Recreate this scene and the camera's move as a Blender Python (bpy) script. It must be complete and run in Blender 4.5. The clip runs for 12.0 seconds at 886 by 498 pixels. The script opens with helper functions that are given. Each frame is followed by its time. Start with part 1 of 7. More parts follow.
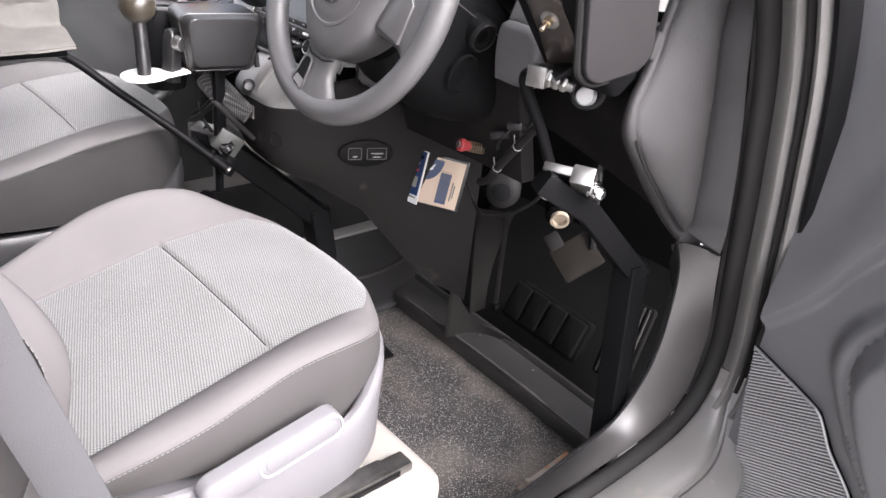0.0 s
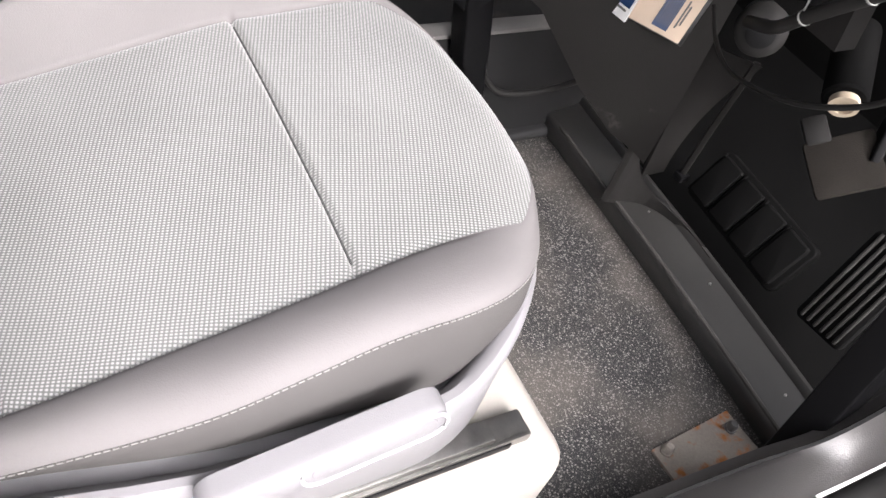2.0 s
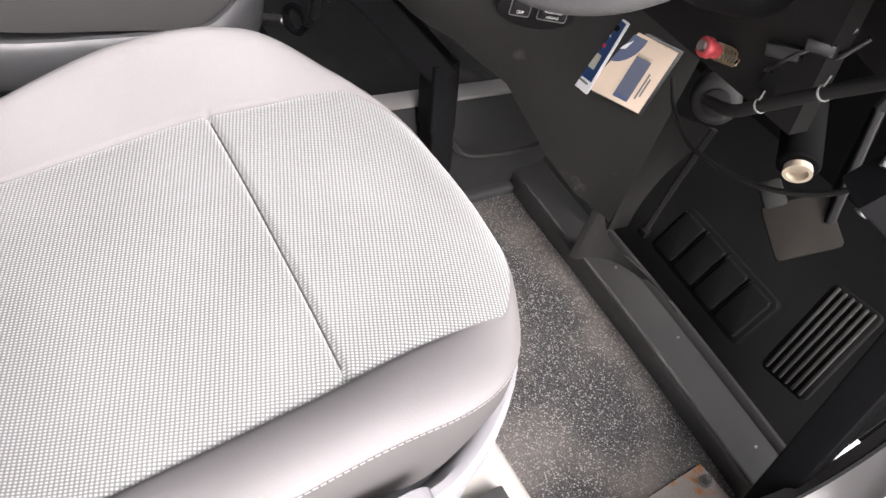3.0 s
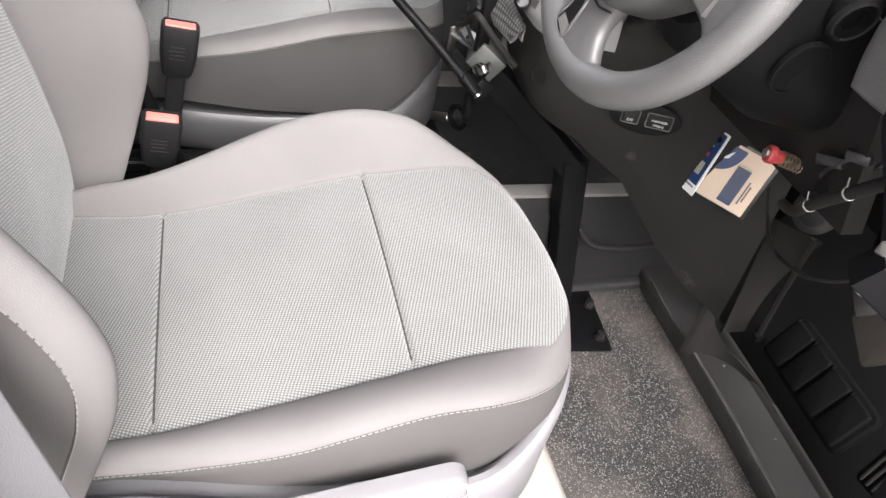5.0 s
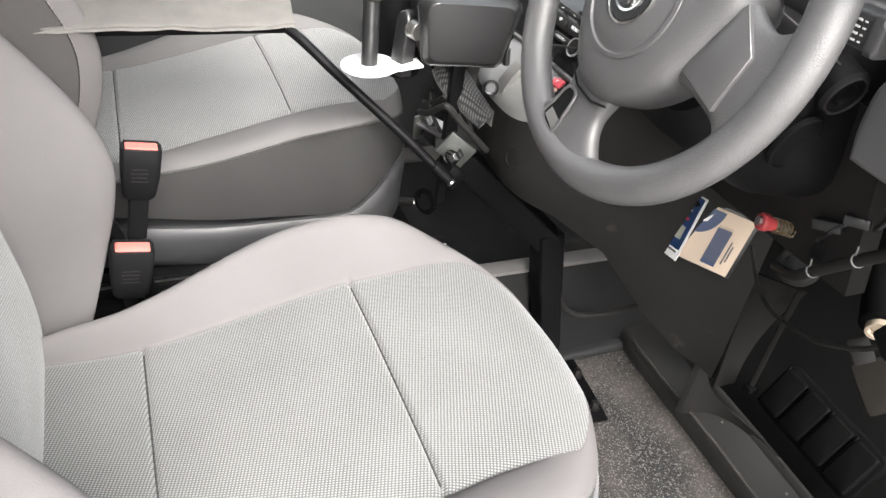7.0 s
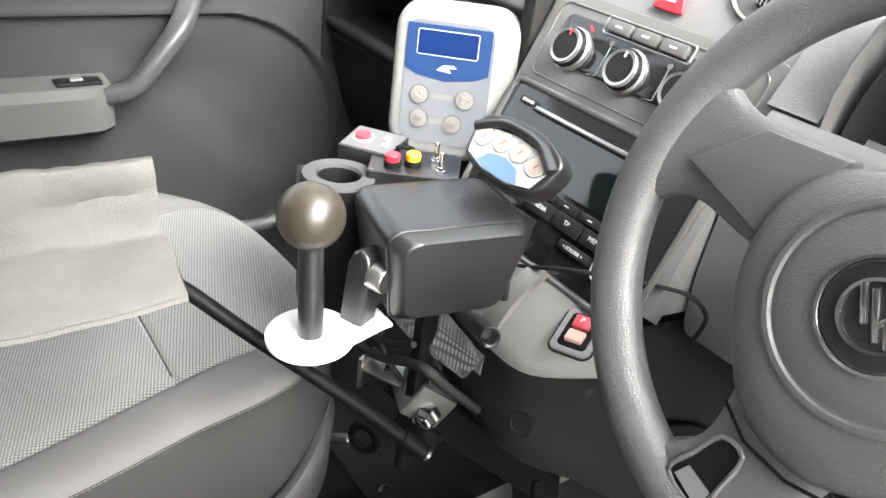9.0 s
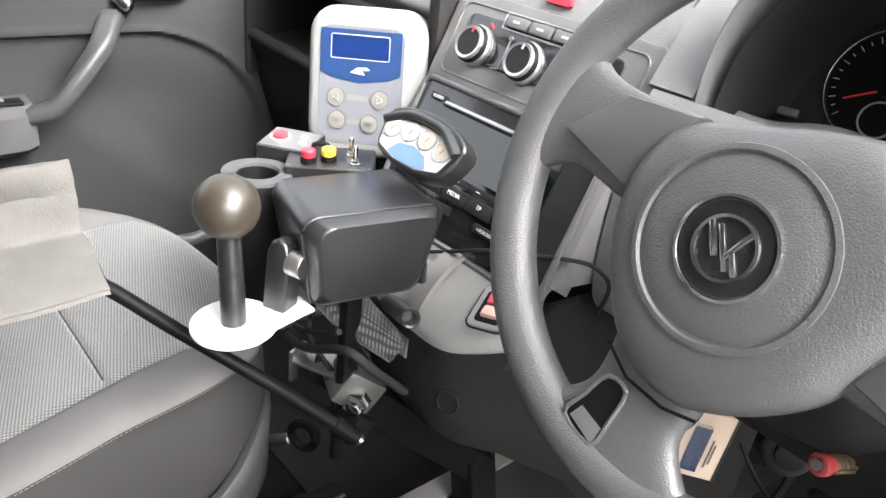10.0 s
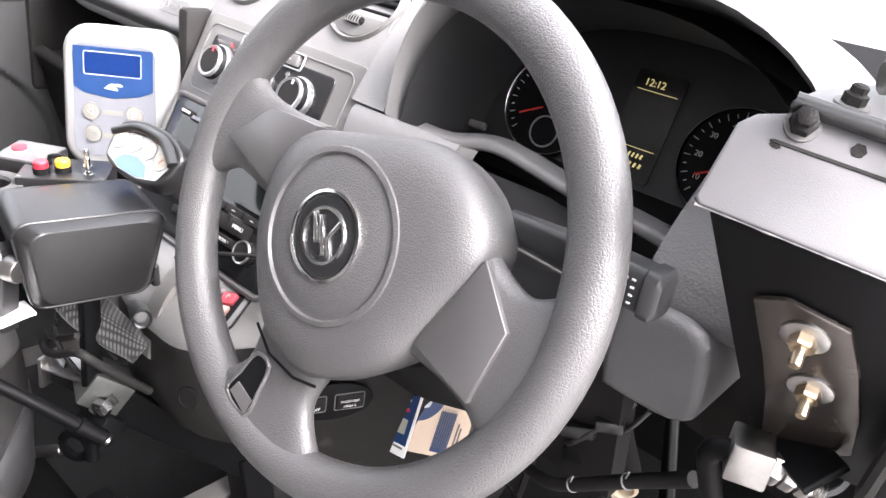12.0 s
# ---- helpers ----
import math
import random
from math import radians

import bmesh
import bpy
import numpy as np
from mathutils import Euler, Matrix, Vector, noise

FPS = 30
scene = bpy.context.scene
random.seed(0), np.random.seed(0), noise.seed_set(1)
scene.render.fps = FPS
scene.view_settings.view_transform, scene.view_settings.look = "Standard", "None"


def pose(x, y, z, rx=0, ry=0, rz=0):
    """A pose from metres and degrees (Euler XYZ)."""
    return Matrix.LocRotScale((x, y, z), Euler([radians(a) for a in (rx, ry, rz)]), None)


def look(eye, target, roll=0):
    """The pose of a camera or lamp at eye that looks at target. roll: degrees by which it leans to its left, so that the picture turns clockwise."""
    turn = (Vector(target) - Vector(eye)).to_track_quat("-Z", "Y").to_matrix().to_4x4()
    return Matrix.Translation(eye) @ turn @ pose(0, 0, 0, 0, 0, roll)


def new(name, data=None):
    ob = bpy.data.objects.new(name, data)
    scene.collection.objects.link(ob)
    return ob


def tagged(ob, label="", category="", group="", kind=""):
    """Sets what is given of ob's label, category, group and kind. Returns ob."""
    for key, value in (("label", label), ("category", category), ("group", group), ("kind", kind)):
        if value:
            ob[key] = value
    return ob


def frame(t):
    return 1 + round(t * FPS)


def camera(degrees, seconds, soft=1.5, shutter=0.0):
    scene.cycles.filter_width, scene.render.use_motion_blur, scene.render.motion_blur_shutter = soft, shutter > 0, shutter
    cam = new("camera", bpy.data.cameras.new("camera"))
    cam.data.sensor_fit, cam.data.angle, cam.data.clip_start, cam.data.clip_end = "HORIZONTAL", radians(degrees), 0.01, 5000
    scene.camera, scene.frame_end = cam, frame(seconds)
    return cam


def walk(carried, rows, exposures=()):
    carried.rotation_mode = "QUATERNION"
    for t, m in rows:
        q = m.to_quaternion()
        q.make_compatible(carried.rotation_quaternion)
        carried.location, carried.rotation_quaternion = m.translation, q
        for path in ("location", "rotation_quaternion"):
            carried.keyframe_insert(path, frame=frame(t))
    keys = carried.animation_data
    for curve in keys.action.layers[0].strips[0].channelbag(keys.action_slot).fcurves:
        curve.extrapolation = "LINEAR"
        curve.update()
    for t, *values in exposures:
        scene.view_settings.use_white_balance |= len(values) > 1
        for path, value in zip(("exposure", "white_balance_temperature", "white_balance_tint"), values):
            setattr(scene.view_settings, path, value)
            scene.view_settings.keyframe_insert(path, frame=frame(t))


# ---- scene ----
cam = camera(60.5, 12.0)
PATH = [
    (0, (0.6, 0.181, 1.453), (-0.676, 1.427, 0.548), 6.6),
    (0.5, (0.49, 0.291, 1.428), (-0.782, 1.468, 0.431), 7.8),
    (1, (0.362, 0.473, 1.426), (-0.88, 1.508, 0.249), 10.9),
    (1.5, (0.268, 0.455, 1.337), (-0.873, 1.356, -0.036), 15.1),
    (2, (0.206, 0.401, 1.324), (-0.85, 1.271, -0.134), 18.0),
    (2.5, (0.185, 0.395, 1.332), (-0.837, 1.321, -0.116), 19.3),
    (3, (0.165, 0.389, 1.371), (-0.896, 1.363, -0.017), 18.2),
    (3.5, (0.175, 0.367, 1.41), (-0.968, 1.34, 0.089), 16.5),
    (5.5, (0.402, 0.418, 1.467), (-1.097, 0.873, 0.223), 9.6),
    (6, (0.395, 0.418, 1.474), (-1.127, 0.87, 0.258), 8.1),
    (6.5, (0.339, 0.364, 1.471), (-1.17, 0.942, 0.294), 7.7),
    (8.5, (0.02, 0.356, 1.503), (-1.371, 1.382, 0.497), 8.8),
    (9, (-0.173, 0.407, 1.486), (-1.521, 1.516, 0.511), 8.7),
    (9.5, (-0.239, 0.427, 1.485), (-1.551, 1.601, 0.535), 8.2),
    (10, (-0.112, 0.405, 1.477), (-1.408, 1.626, 0.567), 7.2),
    (10.5, (0.053, 0.359, 1.527), (-1.227, 1.631, 0.664), 7.4),
    (11, (0.154, 0.401, 1.492), (-1.071, 1.719, 0.619), 8.1),
    (11.5, (0.131, 0.467, 1.531), (-1.078, 1.827, 0.7), 8.5),
    (12, (0.057, 0.475, 1.513), (-1.058, 1.916, 0.687), 9.6),
]
EXPOSURES = [(0, 1.32, 6300, 17), (2.5, 1.48, 6400, 15), (3.5, 1.64, 6400, 16), (5.5, 1.44, 6450, 12), (6.5, 1.44, 6450, 11), (8.5, 1.60, 6450, 8), (9.5, 1.47, 6350, 8), (11, 1.50, 6350, 16), (12, 1.80, 6350, 16)]
walk(cam, [(t, look(eye, target, roll)) for t, eye, target, roll in PATH], EXPOSURES)

# ---- light ----
world = bpy.data.worlds.new("world")
scene.world = world
world.use_nodes = True
wn, wl = world.node_tree.nodes, world.node_tree.links
wn.clear()
sky = wn.new("ShaderNodeTexSky")
sky.sky_type, sky.sun_disc = "NISHITA", False
sky.sun_elevation, sky.sun_rotation = radians(43), radians(88)
sky.air_density, sky.dust_density, sky.ozone_density = 1.6, 8.0, 0.6
grey = wn.new("ShaderNodeHueSaturation")
grey.inputs["Saturation"].default_value = 0.2
back = wn.new("ShaderNodeBackground")
back.inputs["Strength"].default_value = 0.30
wout = wn.new("ShaderNodeOutputWorld")
wl.new(sky.outputs[0], grey.inputs["Color"])
wl.new(grey.outputs[0], back.inputs["Color"])
wl.new(back.outputs[0], wout.inputs["Surface"])
sun = new("sun", bpy.data.lights.new("sun", "SUN"))
sun.data.energy, sun.data.angle, sun.data.color = 1.3, radians(44), (1.0, 0.97, 0.97)
sun.matrix_world = look((2.6, 0.10, 3.0), (0, 0, 0.6))


# ---- materials ----
def material(name, colour, rough=0.6, metal=0.0, bump=0.0, grain=600.0, vary=0.12, patches=9.0, coat=0.0, mottle=0.0, dirt=None, leather=False):
    """A surface with grain relief and two scales of colour variation, in metres."""
    m = bpy.data.materials.new(name)
    m.use_nodes = True
    n, l = m.node_tree.nodes, m.node_tree.links
    b = n["Principled BSDF"]
    co = n.new("ShaderNodeTexCoord")
    big, fine = n.new("ShaderNodeTexNoise"), n.new("ShaderNodeTexNoise")
    big.inputs["Scale"].default_value, big.inputs["Detail"].default_value = patches, 6
    fine.inputs["Scale"].default_value, fine.inputs["Detail"].default_value = grain, 3
    l.new(co.outputs["Object"], big.inputs["Vector"])
    l.new(co.outputs["Object"], fine.inputs["Vector"])
    add = n.new("ShaderNodeMath")
    add.operation = "MULTIPLY_ADD"
    l.new(fine.outputs["Fac"], add.inputs[0])
    add.inputs[1].default_value = mottle if mottle else 0.35
    l.new(big.outputs["Fac"], add.inputs[2])
    ramp = n.new("ShaderNodeValToRGB")
    ramp.color_ramp.elements[0].position, ramp.color_ramp.elements[1].position = 0.35, 1.0
    lo = [c * (1 - vary) for c in colour]
    hi = [min(1.0, c * (1 + vary)) for c in colour]
    ramp.color_ramp.elements[0].color, ramp.color_ramp.elements[1].color = (*lo, 1), (*hi, 1)
    l.new(add.outputs[0], ramp.inputs["Fac"])
    l.new(ramp.outputs["Color"], b.inputs["Base Color"])
    rr = n.new("ShaderNodeMapRange")
    rr.inputs["To Min"].default_value, rr.inputs["To Max"].default_value = max(0.03, rough - 0.08), min(1.0, rough + 0.08)
    l.new(big.outputs["Fac"], rr.inputs["Value"])
    l.new(rr.outputs[0], b.inputs["Roughness"])
    b.inputs["Metallic"].default_value = metal
    b.inputs["Specular IOR Level"].default_value = 0.9 if rough < 0.35 else 0.8 if rough < 0.40 else 0.5 if rough < 0.45 else 0.11 if rough < 0.6 else 0.03
    b.inputs["Coat Weight"].default_value, b.inputs["Coat Roughness"].default_value = coat, 0.35
    if bump:
        vor = n.new("ShaderNodeTexVoronoi")
        vor.inputs["Scale"].default_value = grain
        l.new(co.outputs["Object"], vor.inputs["Vector"])
        bp = n.new("ShaderNodeBump")
        bp.inputs["Strength"].default_value, bp.inputs["Distance"].default_value = bump, 0.0008
        if leather:
            vor.feature = "DISTANCE_TO_EDGE"
            warp, mixv = n.new("ShaderNodeTexNoise"), n.new("ShaderNodeVectorMath")
            warp.inputs["Scale"].default_value = grain * 0.8
            mixv.operation = "MULTIPLY_ADD"
            mixv.inputs[1].default_value = (0.0016, 0.0016, 0.0016)
            l.new(co.outputs["Object"], warp.inputs["Vector"])
            l.new(warp.outputs["Color"], mixv.inputs[0])
            l.new(co.outputs["Object"], mixv.inputs[2])
            l.new(mixv.outputs[0], vor.inputs["Vector"])
            crease = n.new("ShaderNodeMapRange")
            crease.inputs["From Max"].default_value = 0.22
            crease.interpolation_type = "SMOOTHSTEP"
            l.new(vor.outputs["Distance"], crease.inputs["Value"])
            l.new(crease.outputs[0], bp.inputs["Height"])
        else:
            l.new(vor.outputs["Distance"], bp.inputs["Height"])
        l.new(bp.outputs[0], b.inputs["Normal"])
    if dirt:
        spots = n.new("ShaderNodeTexNoise")
        spots.inputs["Scale"].default_value, spots.inputs["Detail"].default_value = dirt[1], 8
        l.new(co.outputs["Object"], spots.inputs["Vector"])
        dr = n.new("ShaderNodeValToRGB")
        dr.color_ramp.elements[0].position, dr.color_ramp.elements[1].position = dirt[2], dirt[2] + 0.12
        l.new(spots.outputs["Fac"], dr.inputs["Fac"])
        mix = n.new("ShaderNodeMix")
        mix.data_type = "RGBA"
        l.new(dr.outputs["Color"], mix.inputs["Factor"])
        l.new(ramp.outputs["Color"], mix.inputs["A"])
        mix.inputs["B"].default_value = (*dirt[0], 1)
        l.new(mix.outputs["Result"], b.inputs["Base Color"])
    return m


def woven(name, dark, light, pitch, slant, stand=0.0):
    """Woven cloth: two crossing sets of threads with relief."""
    m = bpy.data.materials.new(name)
    m.use_nodes = True
    n, l = m.node_tree.nodes, m.node_tree.links
    b = n["Principled BSDF"]
    co = n.new("ShaderNodeTexCoord")
    mp = n.new("ShaderNodeMapping")
    mp.inputs["Rotation"].default_value = (stand, 0, slant)
    l.new(co.outputs["Object"], mp.inputs["Vector"])
    waves = []
    for axis, p in (("X", pitch), ("Y", pitch * 1.3)):
        w = n.new("ShaderNodeTexWave")
        w.bands_direction = axis
        w.inputs["Scale"].default_value = 0.314 / p
        w.inputs["Distortion"].default_value = 0.6
        w.inputs["Detail"].default_value = 1.0
        l.new(mp.outputs[0], w.inputs["Vector"])
        waves.append(w)
    mul = n.new("ShaderNodeMath")
    mul.operation = "MULTIPLY"
    l.new(waves[0].outputs["Fac"], mul.inputs[0])
    l.new(waves[1].outputs["Fac"], mul.inputs[1])
    big = n.new("ShaderNodeTexNoise")
    big.inputs["Scale"].default_value, big.inputs["Detail"].default_value = 7, 5
    l.new(co.outputs["Object"], big.inputs["Vector"])
    ad = n.new("ShaderNodeMath")
    ad.operation = "MULTIPLY_ADD"
    l.new(big.outputs["Fac"], ad.inputs[0])
    ad.inputs[1].default_value = 0.35
    l.new(mul.outputs[0], ad.inputs[2])
    ramp = n.new("ShaderNodeValToRGB")
    ramp.color_ramp.elements[0].color, ramp.color_ramp.elements[1].color = (*dark, 1), (*light, 1)
    ramp.color_ramp.elements[0].position, ramp.color_ramp.elements[1].position = 0.1, 0.8
    l.new(ad.outputs[0], ramp.inputs["Fac"])
    l.new(ramp.outputs["Color"], b.inputs["Base Color"])
    b.inputs["Roughness"].default_value = 0.95
    b.inputs["Sheen Weight"].default_value = 0.25
    b.inputs["Specular IOR Level"].default_value = 0.2
    bp = n.new("ShaderNodeBump")
    bp.inputs["Strength"].default_value, bp.inputs["Distance"].default_value = 0.5, 0.0006
    l.new(mul.outputs[0], bp.inputs["Height"])
    l.new(bp.outputs[0], b.inputs["Normal"])
    return m


def glow(name, colour, strength):
    m = bpy.data.materials.new(name)
    m.use_nodes = True
    b = m.node_tree.nodes["Principled BSDF"]
    b.inputs["Base Color"].default_value = (*colour, 1)
    b.inputs["Emission Color"].default_value = (*colour, 1)
    b.inputs["Emission Strength"].default_value = strength
    b.inputs["Roughness"].default_value = 0.3
    return m


def glass(name, tint, rough=0.02):
    m = bpy.data.materials.new(name)
    m.use_nodes = True
    b = m.node_tree.nodes["Principled BSDF"]
    b.inputs["Base Color"].default_value = (*tint, 1)
    b.inputs["Transmission Weight"].default_value = 1.0
    b.inputs["Roughness"].default_value = rough
    b.inputs["IOR"].default_value = 1.1
    return m


def speckled(name, base, fleck, dust):
    """Dark rubber floor with pale flecks a few millimetres wide and dusty worn patches."""
    m = material(name, base, 0.55, bump=0.5, grain=500, vary=0.3)
    n, l = m.node_tree.nodes, m.node_tree.links
    b = n["Principled BSDF"]
    co = n.new("ShaderNodeTexCoord")
    last = b.inputs["Base Color"].links[0].from_socket
    for scale, lot, reach in ((310, 0.62, 0.42), (560, 0.48, 0.45)):
        v = n.new("ShaderNodeTexVoronoi")
        v.inputs["Scale"].default_value = scale
        l.new(co.outputs["Object"], v.inputs["Vector"])
        sep = n.new("ShaderNodeSeparateColor")
        l.new(v.outputs["Color"], sep.inputs["Color"])
        chosen, near, both = n.new("ShaderNodeMath"), n.new("ShaderNodeMath"), n.new("ShaderNodeMath")
        chosen.operation, near.operation, both.operation = "GREATER_THAN", "LESS_THAN", "MULTIPLY"
        l.new(sep.outputs[0], chosen.inputs[0])
        chosen.inputs[1].default_value = lot
        l.new(v.outputs["Distance"], near.inputs[0])
        near.inputs[1].default_value = reach
        l.new(chosen.outputs[0], both.inputs[0])
        l.new(near.outputs[0], both.inputs[1])
        mix = n.new("ShaderNodeMix")
        mix.data_type = "RGBA"
        l.new(both.outputs[0], mix.inputs["Factor"])
        l.new(last, mix.inputs["A"])
        mix.inputs["B"].default_value = (*fleck, 1) if scale < 400 else (*[c * 0.5 for c in fleck], 1)
        last = mix.outputs["Result"]
    cloud = n.new("ShaderNodeTexNoise")
    cloud.inputs["Scale"].default_value, cloud.inputs["Detail"].default_value = 6.0, 9
    l.new(co.outputs["Object"], cloud.inputs["Vector"])
    cr = n.new("ShaderNodeValToRGB")
    cr.color_ramp.elements[0].position, cr.color_ramp.elements[1].position = 0.44, 0.72
    cr.color_ramp.elements[1].color = (0.6, 0.6, 0.6, 1)
    l.new(cloud.outputs["Fac"], cr.inputs["Fac"])
    mix = n.new("ShaderNodeMix")
    mix.data_type = "RGBA"
    l.new(cr.outputs["Color"], mix.inputs["Factor"])
    l.new(last, mix.inputs["A"])
    mix.inputs["B"].default_value = (*dust, 1)
    l.new(mix.outputs["Result"], b.inputs["Base Color"])
    return m


CLOTH = woven("woven_seat_cloth", (0.060, 0.061, 0.060), (0.199, 0.201, 0.197), 0.0026, 0.35)
CLOTHBACK = woven("woven_back_cloth", (0.058, 0.059, 0.058), (0.185, 0.187, 0.183), 0.0026, 0.35, 1.571)
# passenger seat: the side cloth again, its shade put into the colour
SHADESIDE = material("shaded_side_cloth", (0.038, 0.037, 0.037), 0.95, bump=0.3, grain=900, vary=0.08)
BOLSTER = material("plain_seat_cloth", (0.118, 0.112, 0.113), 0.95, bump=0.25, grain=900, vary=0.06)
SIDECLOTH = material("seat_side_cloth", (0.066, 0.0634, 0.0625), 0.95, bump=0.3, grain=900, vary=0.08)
# passenger seat: same plastic as SHELL, darkened for the shade it is in
SHADESHELL = material("shaded_shell_plastic", (0.045, 0.045, 0.047), 0.42, bump=0.15, grain=1100, vary=0.06)
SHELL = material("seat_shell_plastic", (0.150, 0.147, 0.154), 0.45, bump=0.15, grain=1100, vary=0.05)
SEAMSHADE = material("seam_groove_shade", (0.045, 0.045, 0.045), 0.95)
STITCH = material("stitch_thread", (0.17, 0.166, 0.163), 0.9)
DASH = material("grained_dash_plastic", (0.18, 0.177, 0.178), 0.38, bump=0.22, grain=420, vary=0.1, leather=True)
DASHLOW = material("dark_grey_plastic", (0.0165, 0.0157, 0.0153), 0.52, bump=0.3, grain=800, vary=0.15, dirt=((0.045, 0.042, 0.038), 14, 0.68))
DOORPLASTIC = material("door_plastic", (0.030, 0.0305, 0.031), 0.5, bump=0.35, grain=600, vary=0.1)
BLACK = material("black_plastic", (0.0065, 0.0065, 0.007), 0.5, bump=0.15, grain=900, vary=0.2)
SOFTBLACK = material("smooth_black_plastic", (0.011, 0.011, 0.0114), 0.30, bump=0.10, grain=1200, vary=0.1, patches=3)
POWDER = material("black_powder_coat", (0.0045, 0.0045, 0.005), 0.47, bump=0.12, grain=1500, vary=0.25)
RIM = material("grained_wheel_rubber", (0.080, 0.0785, 0.0795), 0.37, bump=0.30, grain=430, vary=0.12, leather=True)
HUBGREY = material("wheel_satin_insert", (0.075, 0.073, 0.0735), 0.33, vary=0.1)
CHROME = material("chrome", (0.75, 0.75, 0.74), 0.14, metal=1.0, vary=0.08)
ZINC = material("zinc_plated_steel", (0.40, 0.392, 0.378), 0.34, metal=1.0, vary=0.2, patches=60)
WHITE = material("white_plastic", (0.66, 0.66, 0.66), 0.4, vary=0.05)
RUST = material("rusty_plate", (0.28, 0.25, 0.22), 0.7, metal=0.2, bump=0.3, grain=300, vary=0.3, dirt=((0.36, 0.15, 0.06), 40, 0.52))
BODY = material("dark_metallic_paint", (0.205, 0.198, 0.192), 0.40, metal=0.35, vary=0.10, coat=0.3, dirt=((0.30, 0.27, 0.23), 20, 0.66))
SEAL = material("door_seal_rubber", (0.022, 0.0215, 0.021), 0.55, vary=0.2)
FLOORMAT = speckled("speckled_rubber_floor", (0.030, 0.030, 0.031), (0.21, 0.20, 0.19), (0.155, 0.138, 0.122))
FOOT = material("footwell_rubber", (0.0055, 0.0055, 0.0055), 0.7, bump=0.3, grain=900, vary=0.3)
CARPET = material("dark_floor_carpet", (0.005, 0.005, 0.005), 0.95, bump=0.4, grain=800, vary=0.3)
TARMAC = material("pale_concrete", (0.30, 0.295, 0.29), 0.9, bump=0.5, grain=120, vary=0.4)
HEADLINER = material("headliner_cloth", (0.3, 0.295, 0.285), 0.95, vary=0.05)
GLASS = glass("window_glass", (0.95, 0.97, 0.96))


# ---- building helpers ----
ORIGIN = {}


def thing(name, loc, label, category, group="", kind=""):
    ob = tagged(new(name), label, category, group, kind)
    ob.location = loc
    ORIGIN[ob.name] = Vector(loc)
    return ob


def part(name, bm, mat, parent=None, label="", smooth=True):
    """One bmesh in world metres as ONE mesh object under a thing or part."""
    me = bpy.data.meshes.new(name)
    base = ORIGIN[parent.name] if parent else Vector((0, 0, 0))
    bmesh.ops.translate(bm, verts=bm.verts, vec=-base)
    lead = bm.verts.layers.float_vector.get("lead")
    leads = [v[lead].copy() for v in bm.verts] if lead else None
    if not lead:
        bmesh.ops.recalc_face_normals(bm, faces=bm.faces)
    for f in bm.faces:
        f.smooth = smooth
    bm.to_mesh(me)
    bm.free()
    me.materials.append(mat)
    if leads:
        me.normals_split_custom_set_from_vertices(leads)
    elif smooth:
        me.set_sharp_from_angle(angle=radians(42))
    ob = new(name, me)
    if parent:
        ob.parent = parent
    ORIGIN[ob.name] = base
    if label:
        ob["label"] = label
    return ob


def structure(name, bm, mat, label, category):
    ob = part(name, bm, mat)
    return tagged(ob, label, category, kind="structure")


def box(size, m=Matrix(), bevel=0.0, seg=2):
    """A box of that size about the pose m, with rounded edges."""
    bm = bmesh.new()
    bmesh.ops.create_cube(bm, size=1.0, matrix=m @ Matrix.Diagonal((*size, 1)))
    if bevel:
        bmesh.ops.bevel(bm, geom=list(bm.edges), offset=bevel, segments=seg, affect="EDGES", profile=0.5)
    return bm


def span(a, b, bevel=0.0, seg=2):
    """A box between two corners."""
    a, b = Vector(a), Vector(b)
    c, s = (a + b) / 2, b - a
    return box((abs(s.x), abs(s.y), abs(s.z)), Matrix.Translation(c), bevel, seg)


def spline(pts, n=8):
    """Points along a smooth line through pts."""
    pts = [Vector(p) for p in pts]
    out = []
    for i in range(len(pts) - 1):
        p0, p1, p2, p3 = pts[max(i - 1, 0)], pts[i], pts[i + 1], pts[min(i + 2, len(pts) - 1)]
        for k in range(n):
            t = k / n
            out.append(0.5 * (2 * p1 + (p2 - p0) * t + (2 * p0 - 5 * p1 + 4 * p2 - p3) * t * t + (3 * p1 - p0 - 3 * p2 + p3) * t ** 3))
    out.append(pts[-1])
    return out


def sweep(pts, section, closed=False, caps=True, up=(0, 0, 1), scales=None):
    """A section (list of 2D points) swept along points."""
    bm = bmesh.new()
    pts = [Vector(p) for p in pts]
    rings = []
    count = len(pts)
    for i, p in enumerate(pts):
        a = pts[(i - 1) % count] if closed or i > 0 else p
        b = pts[(i + 1) % count] if closed or i < count - 1 else p
        d = (b - a).normalized()
        u = Vector(up)
        if abs(d.dot(u)) > 0.98:
            u = Vector((0, 1, 0))
        r = d.cross(u).normalized()
        w = r.cross(d).normalized()
        s = scales[i] if scales else 1.0
        rings.append([bm.verts.new(p + r * (x * s) + w * (y * s)) for x, y in section])
    k = len(section)
    for i in range(count if closed else count - 1):
        a, b = rings[i], rings[(i + 1) % count]
        for j in range(k):
            bm.faces.new((a[j], a[(j + 1) % k], b[(j + 1) % k], b[j]))
    if caps and not closed:
        bm.faces.new(rings[0])
        bm.faces.new(rings[-1])
    return bm


def circle(r, n=14, ry=None):
    return [(r * math.cos(2 * math.pi * i / n), (ry or r) * math.sin(2 * math.pi * i / n)) for i in range(n)]


def tube(pts, r, n=12, smooth=6):
    return sweep(spline(pts, smooth) if smooth else pts, circle(r, n))


